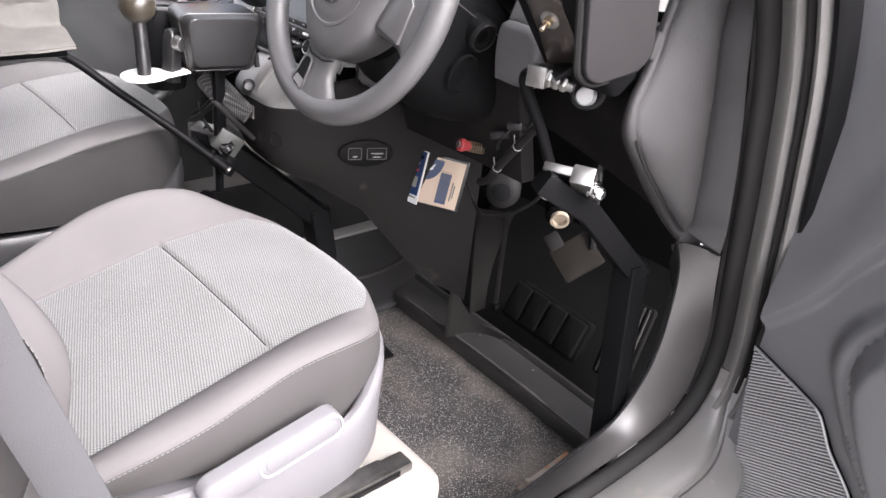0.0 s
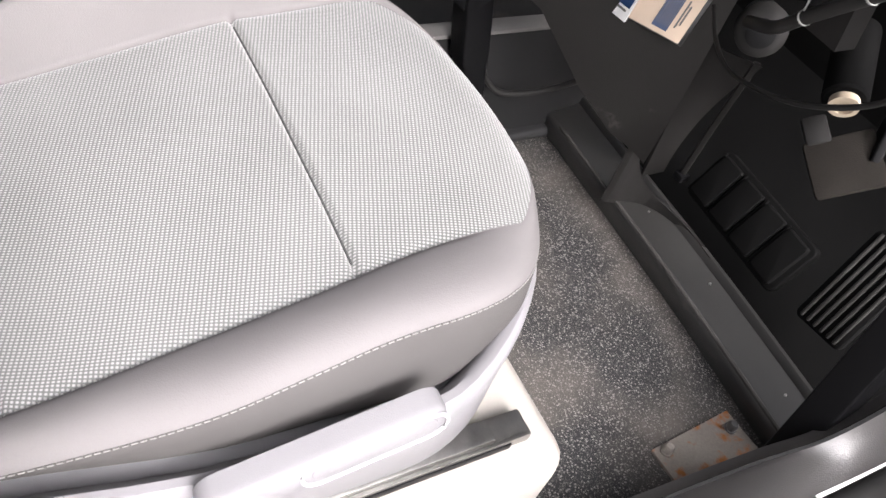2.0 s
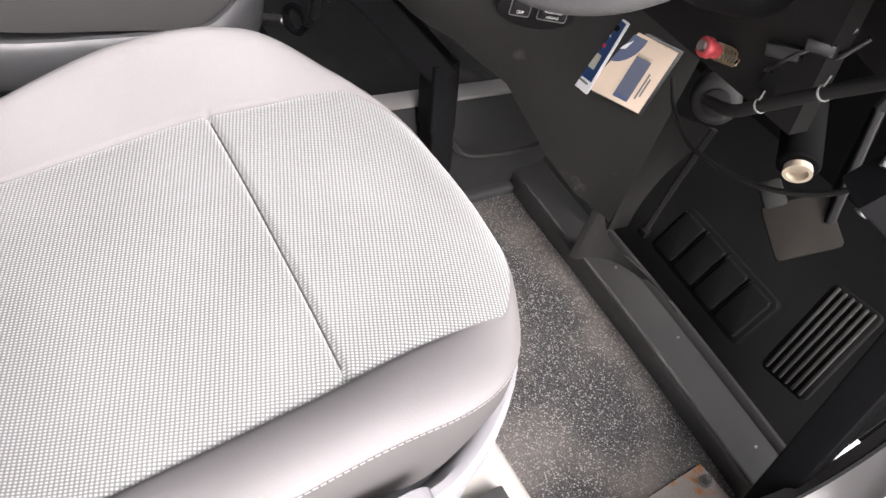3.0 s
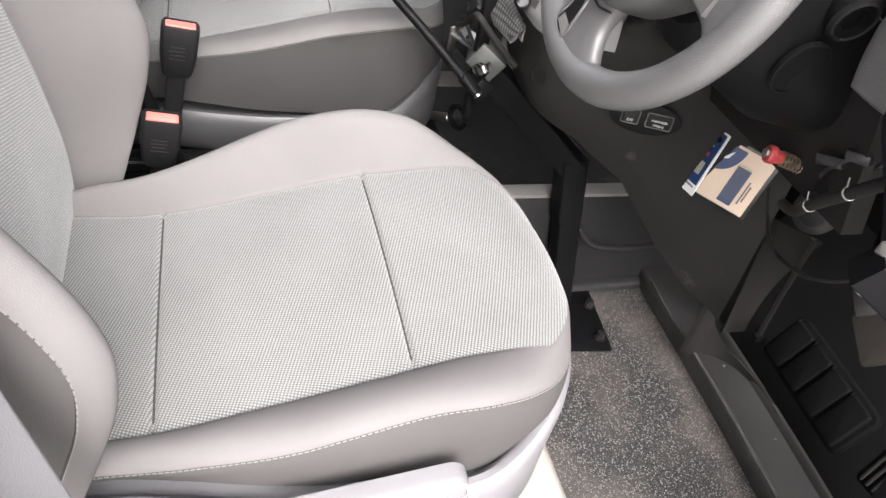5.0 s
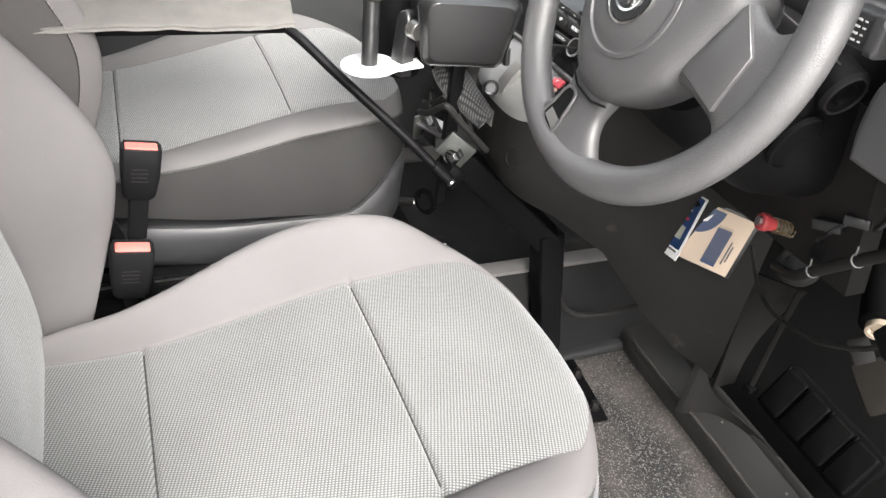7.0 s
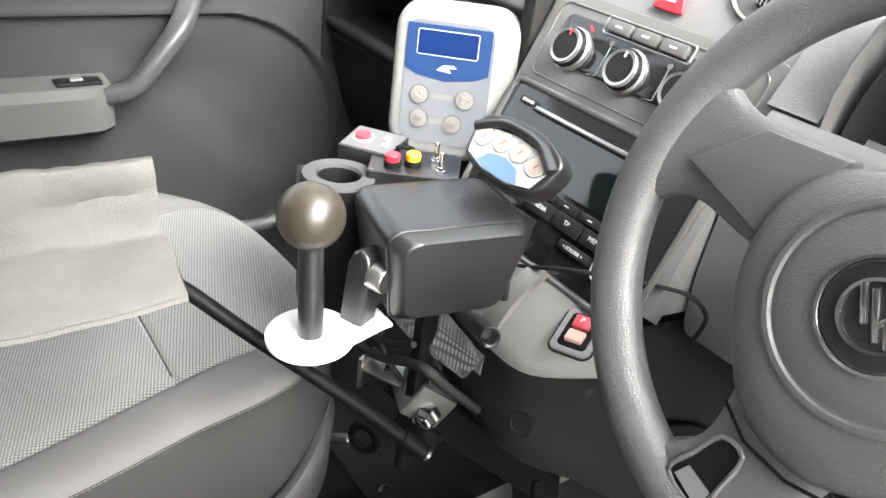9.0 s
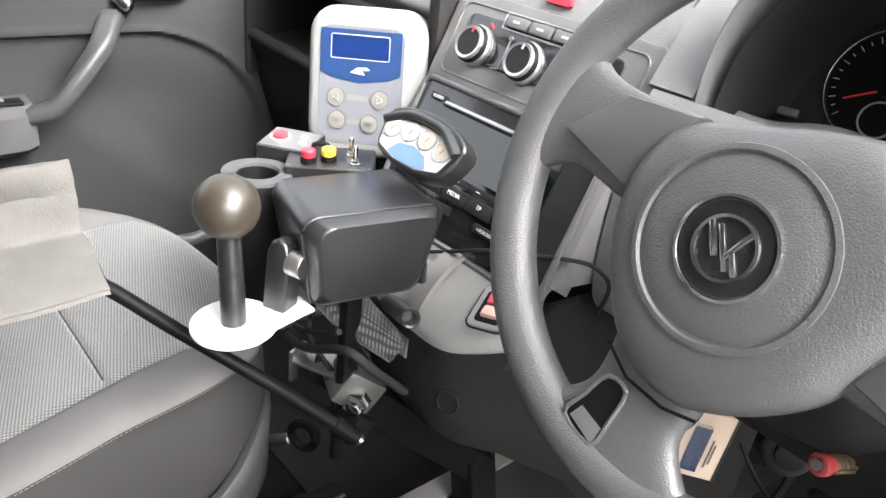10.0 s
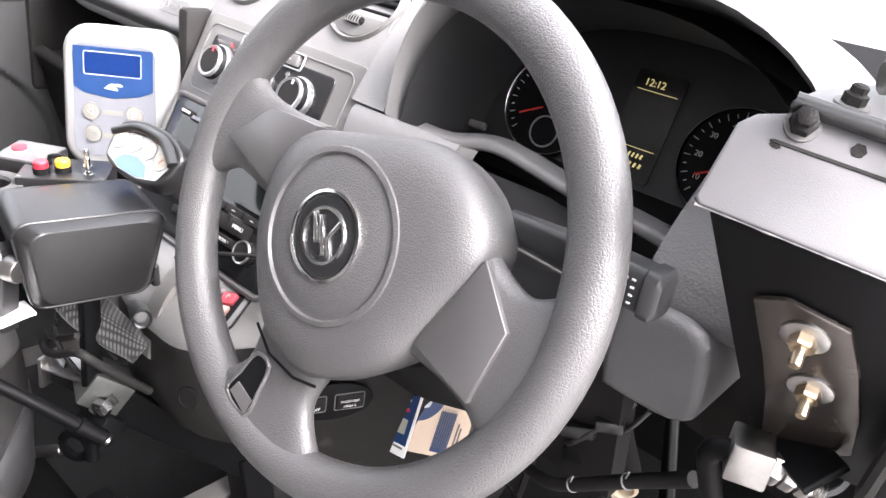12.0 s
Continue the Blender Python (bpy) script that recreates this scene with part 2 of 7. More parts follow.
def lathe(profile, m=Matrix(), n=32, caps=True):
    """A turned solid: profile of (radius, height) round the z axis of m."""
    bm = bmesh.new()
    rings = [[bm.verts.new(m @ Vector((r * math.cos(2 * math.pi * i / n), r * math.sin(2 * math.pi * i / n), z))) for i in range(n)] for r, z in profile]
    for a, b in zip(rings, rings[1:]):
        for j in range(n):
            bm.faces.new((a[j], a[(j + 1) % n], b[(j + 1) % n], b[j]))
    if caps:
        bm.faces.new(rings[0])
        bm.faces.new(rings[-1])
    return bm


def rod(a, b, r, n=16, bevel=0.0):
    a, b = Vector(a), Vector(b)
    h = (b - a).length
    m = Matrix.Translation(a) @ (b - a).to_track_quat("Z", "Y").to_matrix().to_4x4()
    e = min(bevel or r * 0.12, h * 0.3)
    return lathe([(r - e, 0), (r, e), (r, h - e), (r - e, h)], m, n)


def frame_of(o, x, up):
    """A pose at o whose x axis is x and whose y axis is as near to up as can be; z faces out."""
    x = Vector(x).normalized()
    z = x.cross(Vector(up)).normalized()
    y = z.cross(x)
    m = Matrix((x, y, z)).transposed().to_4x4()
    m.translation = Vector(o)
    return m


def rounded(w, h, r, n=6):
    """Outline of a rounded rectangle, centred."""
    out = []
    for cx, cy, a in ((w / 2 - r, h / 2 - r, 0), (-w / 2 + r, h / 2 - r, 90), (-w / 2 + r, -h / 2 + r, 180), (w / 2 - r, -h / 2 + r, 270)):
        for i in range(n + 1):
            t = radians(a + 90 * i / n)
            out.append((cx + r * math.cos(t), cy + r * math.sin(t)))
    return out


def slab(outline, m, depth, bevel=0.0, z0=0.0):
    """An outline pushed out along z of m from z0 to z0 + depth, its front edge rounded."""
    bm = bmesh.new()
    cx = sum(p[0] for p in outline) / len(outline)
    cy = sum(p[1] for p in outline) / len(outline)

    def ring(z, inset):
        out = []
        for x, y in outline:
            d = math.hypot(x - cx, y - cy) or 1
            k = max(0.0, 1 - inset / d)
            out.append(bm.verts.new(m @ Vector((cx + (x - cx) * k, cy + (y - cy) * k, z))))
        return out
    levels = [(z0, 0.0)]
    if bevel:
        for i in range(4):
            t = i / 3 * math.pi / 2
            levels.append((z0 + depth - bevel + bevel * math.sin(t), bevel * (1 - math.cos(t))))
    else:
        levels.append((z0 + depth, 0.0))
    rings = [ring(*lv) for lv in levels]
    k = len(outline)
    for a, b in zip(rings, rings[1:]):
        for j in range(k):
            bm.faces.new((a[j], a[(j + 1) % k], b[(j + 1) % k], b[j]))
    bm.faces.new(rings[0])
    bm.faces.new(rings[-1])
    return bm


def loft(sections, caps=True, closed=True):
    """A skin over sections with equal numbers of points."""
    bm = bmesh.new()
    rings = [[bm.verts.new(Vector(p)) for p in s] for s in sections]
    k = len(rings[0])
    for a, b in zip(rings, rings[1:]):
        for j in range(k if closed else k - 1):
            bm.faces.new((a[j], a[(j + 1) % k], b[(j + 1) % k], b[j]))
    if caps and closed:
        bm.faces.new(rings[0])
        bm.faces.new(rings[-1])
    return bm


def sheet(f, us, vs, thick=0.0, push=(0, 0, 0)):
    """A grid surface of points f(u, v), given a back at push if that is set."""
    bm = bmesh.new()
    g = [[bm.verts.new(Vector(f(u, v))) for v in vs] for u in us]
    for i in range(len(us) - 1):
        for j in range(len(vs) - 1):
            bm.faces.new((g[i][j], g[i + 1][j], g[i + 1][j + 1], g[i][j + 1]))
    p = Vector(push)
    if p.length:
        h = [[bm.verts.new(g[i][j].co + p) for j in range(len(vs))] for i in range(len(us))]
        for i in range(len(us) - 1):
            for j in range(len(vs) - 1):
                bm.faces.new((h[i][j], h[i][j + 1], h[i + 1][j + 1], h[i + 1][j]))
        edge = [(i, 0) for i in range(len(us))] + [(len(us) - 1, j) for j in range(1, len(vs))] + [(i, len(vs) - 1) for i in range(len(us) - 2, -1, -1)] + [(0, j) for j in range(len(vs) - 2, 0, -1)]
        for a, b in zip(edge, edge[1:] + edge[:1]):
            bm.faces.new((g[a[0]][a[1]], g[b[0]][b[1]], h[b[0]][b[1]], h[a[0]][a[1]]))
    return bm


def steps(a, b, n):
    return [a + (b - a) * i / n for i in range(n + 1)]


def smooth01(t):
    t = max(0.0, min(1.0, t))
    return t * t * (3 - 2 * t)


def lerp(xs, ys, x):
    """Smooth interpolation in a small table."""
    if x <= xs[0]:
        return ys[0]
    n = len(xs)
    slope = [(ys[i + 1] - ys[i]) / (xs[i + 1] - xs[i]) for i in range(n - 1)]
    for i in range(n - 1):
        if x <= xs[i + 1]:
            h = xs[i + 1] - xs[i]
            m0 = slope[0] if i == 0 else (slope[i - 1] + slope[i]) / 2
            m1 = slope[i] if i == n - 2 else (slope[i] + slope[i + 1]) / 2
            t = (x - xs[i]) / h
            return ys[i] * (2 * t ** 3 - 3 * t * t + 1) + m0 * h * (t ** 3 - 2 * t * t + t) + ys[i + 1] * (3 * t * t - 2 * t ** 3) + m1 * h * (t ** 3 - t * t)
    return ys[-1]


def join(*bms):
    """Pieces of one part into one bmesh."""
    me = bpy.data.meshes.new("scratch")
    out = bmesh.new()
    for b in bms:
        b.to_mesh(me)
        out.from_mesh(me)
        b.free()
    bpy.data.meshes.remove(me)
    return out


# ---- setting ----
structure("ground", span((-60, -60, -0.2), (60, 60, 0.0)), TARMAC, "pale concrete ground of a parking place", "ground")
structure("floor", span((-1.36, -0.9, 0.40), (0.04, 1.30, 0.458)), FLOORMAT, "speckled grey rubber cabin floor with dusty wear", "floor")
structure("floor_passenger", span((-1.36, 0.55, 0.459), (-0.715, 1.45, 0.515)), material("passenger_floor_mat", (0.022, 0.022, 0.0225), 0.7, bump=0.4, grain=500, vary=0.3, dirt=((0.05, 0.048, 0.045), 9, 0.6)), "dark rubber mat on the passenger side of the cabin", "floor")
tun = loft([[(-0.715, y, 0.459), (-0.70, y, 0.655), (-0.692, y, 0.672), (-0.668, y, 0.672), (-0.66, y, 0.66), (-0.645, y, 0.52), (-0.635, y, 0.459)] for y in (0.60, 0.9, 1.2, 1.5)])
tunnel = structure("floor_tunnel", tun, material("tunnel_grey_plastic", (0.017, 0.017, 0.0175), 0.5, bump=0.2, vary=0.15), "grey plastic ridge along the cabin's centre", "tunnel")
structure("ceiling", span((-1.42, -1.9, 1.86), (0.16, 0.60, 1.90), 0.012), HEADLINER, "pale cloth-lined roof of the cabin", "ceiling")
structure("floor_rear", span((-1.42, -1.9, 0.40), (0.16, -0.9, 0.455)), CARPET, "dark carpeted load floor behind the seats", "floor")
# unseen rear wall, added whole to cut the light from behind
structure("wall_rear", span((-1.42, -1.98, 0.40), (0.16, -1.90, 1.90)), HEADLINER, "unseen pale lined wall added to close the van's rear", "wall")
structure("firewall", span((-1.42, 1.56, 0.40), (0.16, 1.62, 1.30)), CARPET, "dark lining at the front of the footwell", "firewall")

part("base_ledge", sweep([(-0.635, 0.60, 0.466), (-0.637, 1.10, 0.466), (-0.640, 1.235, 0.468)], rounded(0.040, 0.022, 0.009, 4)), material("ledge_grey_plastic", (0.030, 0.030, 0.031), 0.45, bump=0.2, vary=0.2), tunnel)
part("top_strip", span((-0.700, 0.60, 0.668), (-0.664, 1.5, 0.6755), 0.002), material("strip_grey_plastic", (0.16, 0.155, 0.15), 0.5, vary=0.15), tunnel)

# body side: sill, pillars
side = thing("body_side", (0.10, 0.6, 0.40), "dark metallic grey door frame of a van, door standing open", "car body", kind="structure")
path = spline([(0.125, -0.75, 0.610), (0.127, 0.2, 0.612), (0.132, 0.75, 0.622), (0.138, 0.93, 0.632), (0.145, 1.06, 0.644), (0.148, 1.18, 0.664), (0.148, 1.245, 0.715), (0.148, 1.258, 0.80), (0.148, 1.222, 0.955), (0.148, 1.180, 1.12), (0.145, 1.12, 1.30), (0.135, 1.00, 1.50), (0.12, 0.86, 1.68), (0.11, 0.70, 1.84)], 8)


def flange(section, along, inward, widths=None):
    """The door frame: section offsets (out from the cabin, away from the opening) along a line in the x-y-z."""
    bm = bmesh.new()
    rings = []
    for i, p in enumerate(along):
        a, b = along[max(i - 1, 0)], along[min(i + 1, len(along) - 1)]
        d = (b - a).normalized()
        out = Vector((1, 0, 0))
        away = d.cross(out).normalized()
        w = widths[i] if widths else 1.0
        rings.append([bm.verts.new(p + out * (u if u < 0.031 else 0.031 + (u - 0.031) * w) - away * v * inward) for u, v in section])
    k = len(section)
    for a, b in zip(rings, rings[1:]):
        for j in range(k):
            bm.faces.new((a[j], a[(j + 1) % k], b[(j + 1) % k], b[j]))
    bm.faces.new(rings[0])
    bm.faces.new(rings[-1])
    return bm


part("door_frame", flange([(0.030, 0.010), (0.036, 0.003), (0.046, -0.001), (0.052, -0.006), (0.057, -0.006), (0.061, 0.000), (0.064, 0.010), (0.073, 0.010), (0.077, 0.002), (0.083, -0.001), (0.089, 0.003), (0.092, 0.014), (0.092, 0.050), (-0.02, 0.050), (-0.02, 0.03)], path[46:], -1), BODY, side)
NARROW = [1.0 - 0.62 * smooth01((i - 36) / 16) for i in range(54)]
part("sill_plate", flange([(0.030, 0.008), (0.032, 0.001), (0.040, -0.003), (0.080, -0.004), (0.094, 0.001), (0.099, 0.009), (0.106, 0.010), (0.111, 0.004), (0.150, 0.006), (0.160, 0.014), (0.160, 0.060), (0.030, 0.060)], path[:54], -1, NARROW), BODY, side, "bright scuffed painted door sill")
part("door_seal", flange([(0.000, 0.010), (0.002, 0.000), (0.007, -0.006), (0.014, -0.008), (0.021, -0.006), (0.026, 0.000), (0.029, 0.004), (0.031, 0.012), (0.0, 0.014)], path, -1), SEAL, side, "soft dark rubber door seal")
part("outer_seal", flange([(0.063, 0.009), (0.065, 0.002), (0.069, 0.001), (0.072, 0.006), (0.074, 0.011), (0.066, 0.014)], path[50:], -1), SEAL, side)
# black strip stands in for the shade of the gap before the door
part("gap_shade", flange([(0.092, 0.016), (0.094, 0.007), (0.100, 0.006), (0.106, 0.014), (0.106, 0.050), (0.092, 0.050)], path[66:], -1), BLACK, side)
KICK = spline([(0.082, 1.192, 0.966), (0.098, 1.190, 0.93), (0.104, 1.188, 0.872), (0.108, 1.176, 0.785), (0.107, 1.148, 0.718), (0.100, 1.100, 0.658), (0.085, 1.04, 0.618), (0.070, 0.93, 0.575), (0.060, 0.75, 0.555), (0.055, 0.2, 0.55), (0.055, -0.6, 0.55)], 8)
EDGE = spline([(0.148, 1.206, 0.967), (0.148, 1.222, 0.905), (0.147, 1.243, 0.84), (0.145, 1.255, 0.785), (0.145, 1.235, 0.69), (0.145, 1.160, 0.652), (0.140, 1.04, 0.638), (0.134, 0.93, 0.628), (0.130, 0.75, 0.620), (0.125, 0.2, 0.610), (0.125, -0.6, 0.610)], 8)
part("sill_trim", sheet(lambda i, u: KICK[i].lerp(EDGE[i], u) + Vector((0.3, -0.6, 0.7)) * (0.008 * math.sin(math.pi * u)), range(len(KICK)), steps(0, 1, 8), push=(-0.02, 0.02, -0.02)), material("sill_trim_plastic", (0.068, 0.0645, 0.063), 0.33, bump=0.25, vary=0.1), side)
part("sill_trim_wall", sheet(lambda i, u: KICK[i] + Vector((-0.012, 0.02, -0.05)) * u, range(len(KICK)), steps(0, 1, 2), push=(-0.004, 0, 0)), material("sill_wall_plastic", (0.02, 0.02, 0.02), 0.5, bump=0.2, vary=0.2), side)
part("sill_body", span((0.06, -0.75, 0.40), (0.20, 1.15, 0.54)), BODY, side)
part("sill_outer", sweep([(0.216, -0.75, 0.47), (0.218, 0.6, 0.475), (0.222, 1.16, 0.49), (0.226, 1.32, 0.56)], rounded(0.050, 0.24, 0.022, 4)), BODY, side)
part("pillar_centre", sweep(spline([(0.10, -0.16, 0.50), (0.11, -0.16, 1.1), (0.06, -0.2, 1.88)], 6), rounded(0.10, 0.20, 0.03)), BODY, side)
part("roof_rail", sweep([(0.12, -1.9, 1.86), (0.12, 0.72, 1.86)], rounded(0.08, 0.08, 0.02)), BODY, side)
side_l = thing("body_side_far", (-1.42, 0.6, 0.40), "dark metallic grey far side of the van's cabin", "car body", kind="structure")
part("lower_side", span((-1.44, -1.9, 0.40), (-1.385, 1.6, 1.22)), BODY, side_l)
part("pillar_front", sweep(spline([(-1.42, 1.28, 1.24), (-1.40, 1.12, 1.42), (-1.36, 0.80, 1.72), (-1.35, 0.62, 1.87)], 6), rounded(0.07, 0.09, 0.025)), BODY, side_l)
part("pillar_centre", sweep(spline([(-1.41, -0.16, 1.2), (-1.36, -0.2, 1.88)], 6), rounded(0.10, 0.20, 0.03)), BODY, side_l)
# unseen solid side, added to block light from the far rear
part("unseen_quarter", span((-1.44, -1.9, 1.22), (-1.39, -0.2, 1.88)), BODY, side_l)
# unseen side, added low and left open above to let light in
part("unseen_quarter", span((0.10, -1.9, 0.40), (0.16, -0.24, 1.18)), BODY, side)
part("pillar_rear", span((0.10, -1.9, 1.18), (0.16, -1.78, 1.88)), BODY, side)
ws = sheet(lambda u, v: (u, 1.42 - 0.82 * v + 0.1 * (1 - ((u + 0.64) / 0.72) ** 2), 1.30 + 0.56 * v), steps(-1.36, 0.08, 10), steps(0, 1, 6))
w1 = structure("window_1", ws, GLASS, "clear sloping windscreen", "windscreen")
w1.visible_shadow = False


# ---- seats ----
def zoned(bm, *zones):
    """A copy of bm with only the faces of those zones, the padded ones shaded as one skin."""
    out = bm.copy()
    tag = out.faces.layers.int["zone"]
    if 4 not in zones:
        bmesh.ops.recalc_face_normals(out, faces=out.faces)
        bmesh.ops.delete(out, geom=[f for f in out.faces if f[tag] == 4], context="FACES")
        out.normal_update()
        lead = out.verts.layers.float_vector.new("lead")
        for v in out.verts:
            v[lead] = v.normal
    bmesh.ops.delete(out, geom=[f for f in out.faces if f[tag] not in zones], context="FACES")
    return out


SEATY1 = 0.806


def seat_half(y):
    """Half the width of a cushion at y: nearly straight sides, rounded front corners."""
    d = max(0.0, y - (SEATY1 - 0.176)) / 0.176
    e = max(0.0, 0.275 - y) / 0.075
    return 0.240 * (1 - 0.84 * (1 - math.sqrt(max(0.0, 1 - d * d))) - 0.10 * e * e) - 0.030 * smooth01((0.50 - y) / 0.22)


def cushion(hump, drop):
    """The padded seat: woven centre panels (zones 1 to 3), bolsters (0) and side (4); returns bmesh and rim."""
    bm = bmesh.new()
    tag = bm.faces.layers.int.new("zone")
    y0, y1, lip = 0.20, SEATY1, 0.040
    seams = (0.338, 0.59)
    width = seat_half

    def inner(y):
        return min(0.172 - 0.008 * smooth01((y - 0.55) / 0.12), max(0.02, width(y) - 0.022 - 0.010 * smooth01((y - 0.62) / 0.10)))

    def height(x, y):
        w, a, q = width(y), abs(x), inner(y)
        z = lerp([0.22, 0.335, 0.46, 0.59, 0.70, 0.80], [0.818, 0.820, 0.848, 0.880, 0.893, 0.885], y)
        lift = lerp([0.24, 0.39, 0.46, 0.53, 0.60, 0.66, 0.70, 0.75, 0.80], [0.006, 0.009, 0.016, 0.022, 0.0235, 0.016, 0.005, -0.013, -0.024], y) if hump > 0.5 else lerp([0.3, 0.6, 0.7, 0.75, 0.80], [0.0, 0.004, 0.0, -0.009, -0.020], y)
        puff = hump * (1.45 if x < 0 else 0.22) * lerp([0.24, 0.36, 0.52, 0.64, 0.72, 0.78], [0.016, 0.034, 0.046, 0.034, 0.012, 0.004], y)
        t = (a - q) / max(0.01, w - q)
        if t > 0:
            z += lift * (smooth01(t) if x < 0 or lift < 0 else min(1.0, t)) + puff * math.sin(math.pi * min(1.0, t)) ** 0.9
        else:
            z += 0.006 * (1 - (a / q) ** 2)
            for s in seams:
                z -= 0.0050 * math.exp(-((y - s) / 0.0032) ** 2) - 0.0012 * math.exp(-((y - s) / 0.022) ** 2)
        for away, roll, sink in ((w - a, 0.020, 0.010), (y1 - y, 0.046, 0.034), (y - y0 + 0.02, 0.03, 0.02)):
            if away < roll:
                z -= sink * (1 - math.sqrt(max(0.0, 1 - (1 - max(0.0, away) / roll) ** 2)))
        z -= 0.0035 * math.exp(-((a - q) / 0.0035) ** 2) * smooth01((y1 - 0.09 - y) / 0.06)
        z += 0.0012 * noise.noise(Vector((x * 9, y * 9, 1.7))) + 0.0016 * noise.noise(Vector((x * 22, y * 14, 5.1))) * smooth01((a - q) / 0.02)
        return z
    ys = sorted(set(steps(y0, y1, 72)) | {s + k * 0.0015 for s in seams for k in range(-7, 8)} | {y1 - lip * k for k in (0.05, 0.15, 0.3)})
    us = [-1, -0.985, -0.95] + [-0.9 + 0.1 * k for k in range(8)] + [-0.12, -0.07, -0.03]
    rows, kinds = [], None
    for y in ys:
        w, q = width(y), inner(y)
        left = [-q + (w - q) * u for u in us]
        mid = [-q] + [-q + 0.003, -q + 0.007] + [(-q + 0.012) + (2 * q - 0.024) * k / 26 for k in range(27)] + [q - 0.007, q - 0.003] + [q]
        xs = left + mid + [-x for x in reversed(left)]
        rows.append([bm.verts.new((x, y, height(x, y))) for x in xs])
        kinds = [0] * len(left) + [1] * (len(mid) - 1) + [0] * len(left)
    for i in range(len(ys) - 1):
        row = 1 if ys[i + 1] < seams[0] + 0.0001 else 2 if ys[i + 1] < seams[1] + 0.0001 else 3
        for j, k in enumerate(kinds):
            f = bm.faces.new((rows[i][j], rows[i][j + 1], rows[i + 1][j + 1], rows[i + 1][j]))
            f[tag] = row if k else 0
    n = len(rows[0])
    loop = rows[0] + [r[-1] for r in rows[1:]] + rows[-1][-2::-1] + [r[0] for r in rows[-2:0:-1]]
    rim = [v.co.copy() for v in loop]
    prev = loop
    for c, k in enumerate((0.03, 0.12, 0.5, 0.85, 1.0)):
        row = []
        for p in rim:
            low = lerp([0.24, 0.40, 0.60, 0.72, 0.80], [0.790, 0.785, 0.775, 0.765, 0.755], p.y) - drop
            side = 1 - smooth01((p.y - 0.69) / 0.07)
            tuck = -0.010 * side if c == 0 else 0.0
            bulge = 1 + 0.008 * math.sin(math.pi * k) - (0.055 if hump > 0.5 else 0.03) * k * side + tuck
            row.append(bm.verts.new((p.x * bulge, y0 + (p.y - y0) * (1 + 0.012 * math.sin(math.pi * k) + tuck * 0.3), p.z + (low - p.z) * k)))
        for j in range(len(loop)):
            a = (j + 1) % len(loop)
            bm.faces.new((prev[j], prev[a], row[a], row[j]))[tag] = 4
        prev = row
    bm.faces.new(prev)[tag] = 4
    return bm, rim


def backrest():
    """The leaning back: woven panel (zone 1), deep rounded bolsters (0) and side (4), by level; returns bmesh and edge."""
    bm = bmesh.new()
    tag = bm.faces.layers.int.new("zone")
    levels = [0.775, 0.85, 0.908, 0.97, 1.028, 1.08, 1.127, 1.20, 1.30, 1.40, 1.47]
    face = [0.226, 0.232, 0.230, 0.224, 0.216, 0.206, 0.194, 0.176, 0.148, 0.118, 0.085]
    half = [0.225, 0.248, 0.264, 0.275, 0.280, 0.281, 0.279, 0.270, 0.250, 0.215, 0.150]
    edge = [0.245, 0.268, 0.286, 0.303, 0.307, 0.290, 0.262, 0.212, 0.165, 0.115, 0.075]
    rings, kinds, brim = [], None, ([], [])
    for z in steps(0.775, 1.47, 60):
        yf, w, ye = lerp(levels, face, z), lerp(levels, half, z), lerp(levels, edge, z)
        q = min(lerp([0.78, 0.90, 1.00, 1.12, 1.30], [0.226, 0.218, 0.198, 0.180, 0.168], z), w - 0.012 - 0.05 * smooth01((z - 0.85) / 0.2))
        peak = ye + 0.026
        pts = [(q * k / 10, yf + 0.004 * (1 - (k / 10) ** 2) - (0.004 if k == 10 else 0)) for k in range(11)]
        kind = [1] * 10
        for k in range(1, 17):
            t = k / 16
            if t < 0.68:
                y = yf + (peak - yf) * math.sin(t / 0.68 * math.pi / 2) ** 1.3
            else:
                y = ye + (peak - ye) * math.cos((t - 0.68) / 0.32 * math.pi / 2)
            pts.append((q + (w - q) * (1 - (1 - t) ** 1.25), y))
            kind.append(0)
        for k in range(0, 7):
            t = k / 6
            pts.append((w - (0.003 if k == 0 else 0) + 0.010 * math.sin(math.pi * t) - 0.015 * t, ye - 0.002 + (yf - 0.13 - ye) * t))
            kind.append(4)
        brim[0].append(Vector((w + 0.0005, ye, z)))
        brim[1].append(Vector((-w - 0.0005, ye, z)))
        full = pts + [(-x, y) for x, y in reversed(pts[1:])]
        kinds = kind + [4] + list(reversed(kind))
        rings.append([bm.verts.new((x, y + 0.0012 * noise.noise(Vector((x * 12, z * 12, 2.2))), z)) for x, y in full])
    for a, b in zip(rings, rings[1:]):
        m = len(a)
        for j in range(m):
            f = bm.faces.new((a[j], a[(j + 1) % m], b[(j + 1) % m], b[j]))
            f[tag] = kinds[j]
    bm.faces.new(rings[-1])[tag] = 0
    bm.faces.new(rings[0])[tag] = 4
    return bm, brim


def place(bm, m):
    bmesh.ops.transform(bm, matrix=m, verts=bm.verts)
    return bm


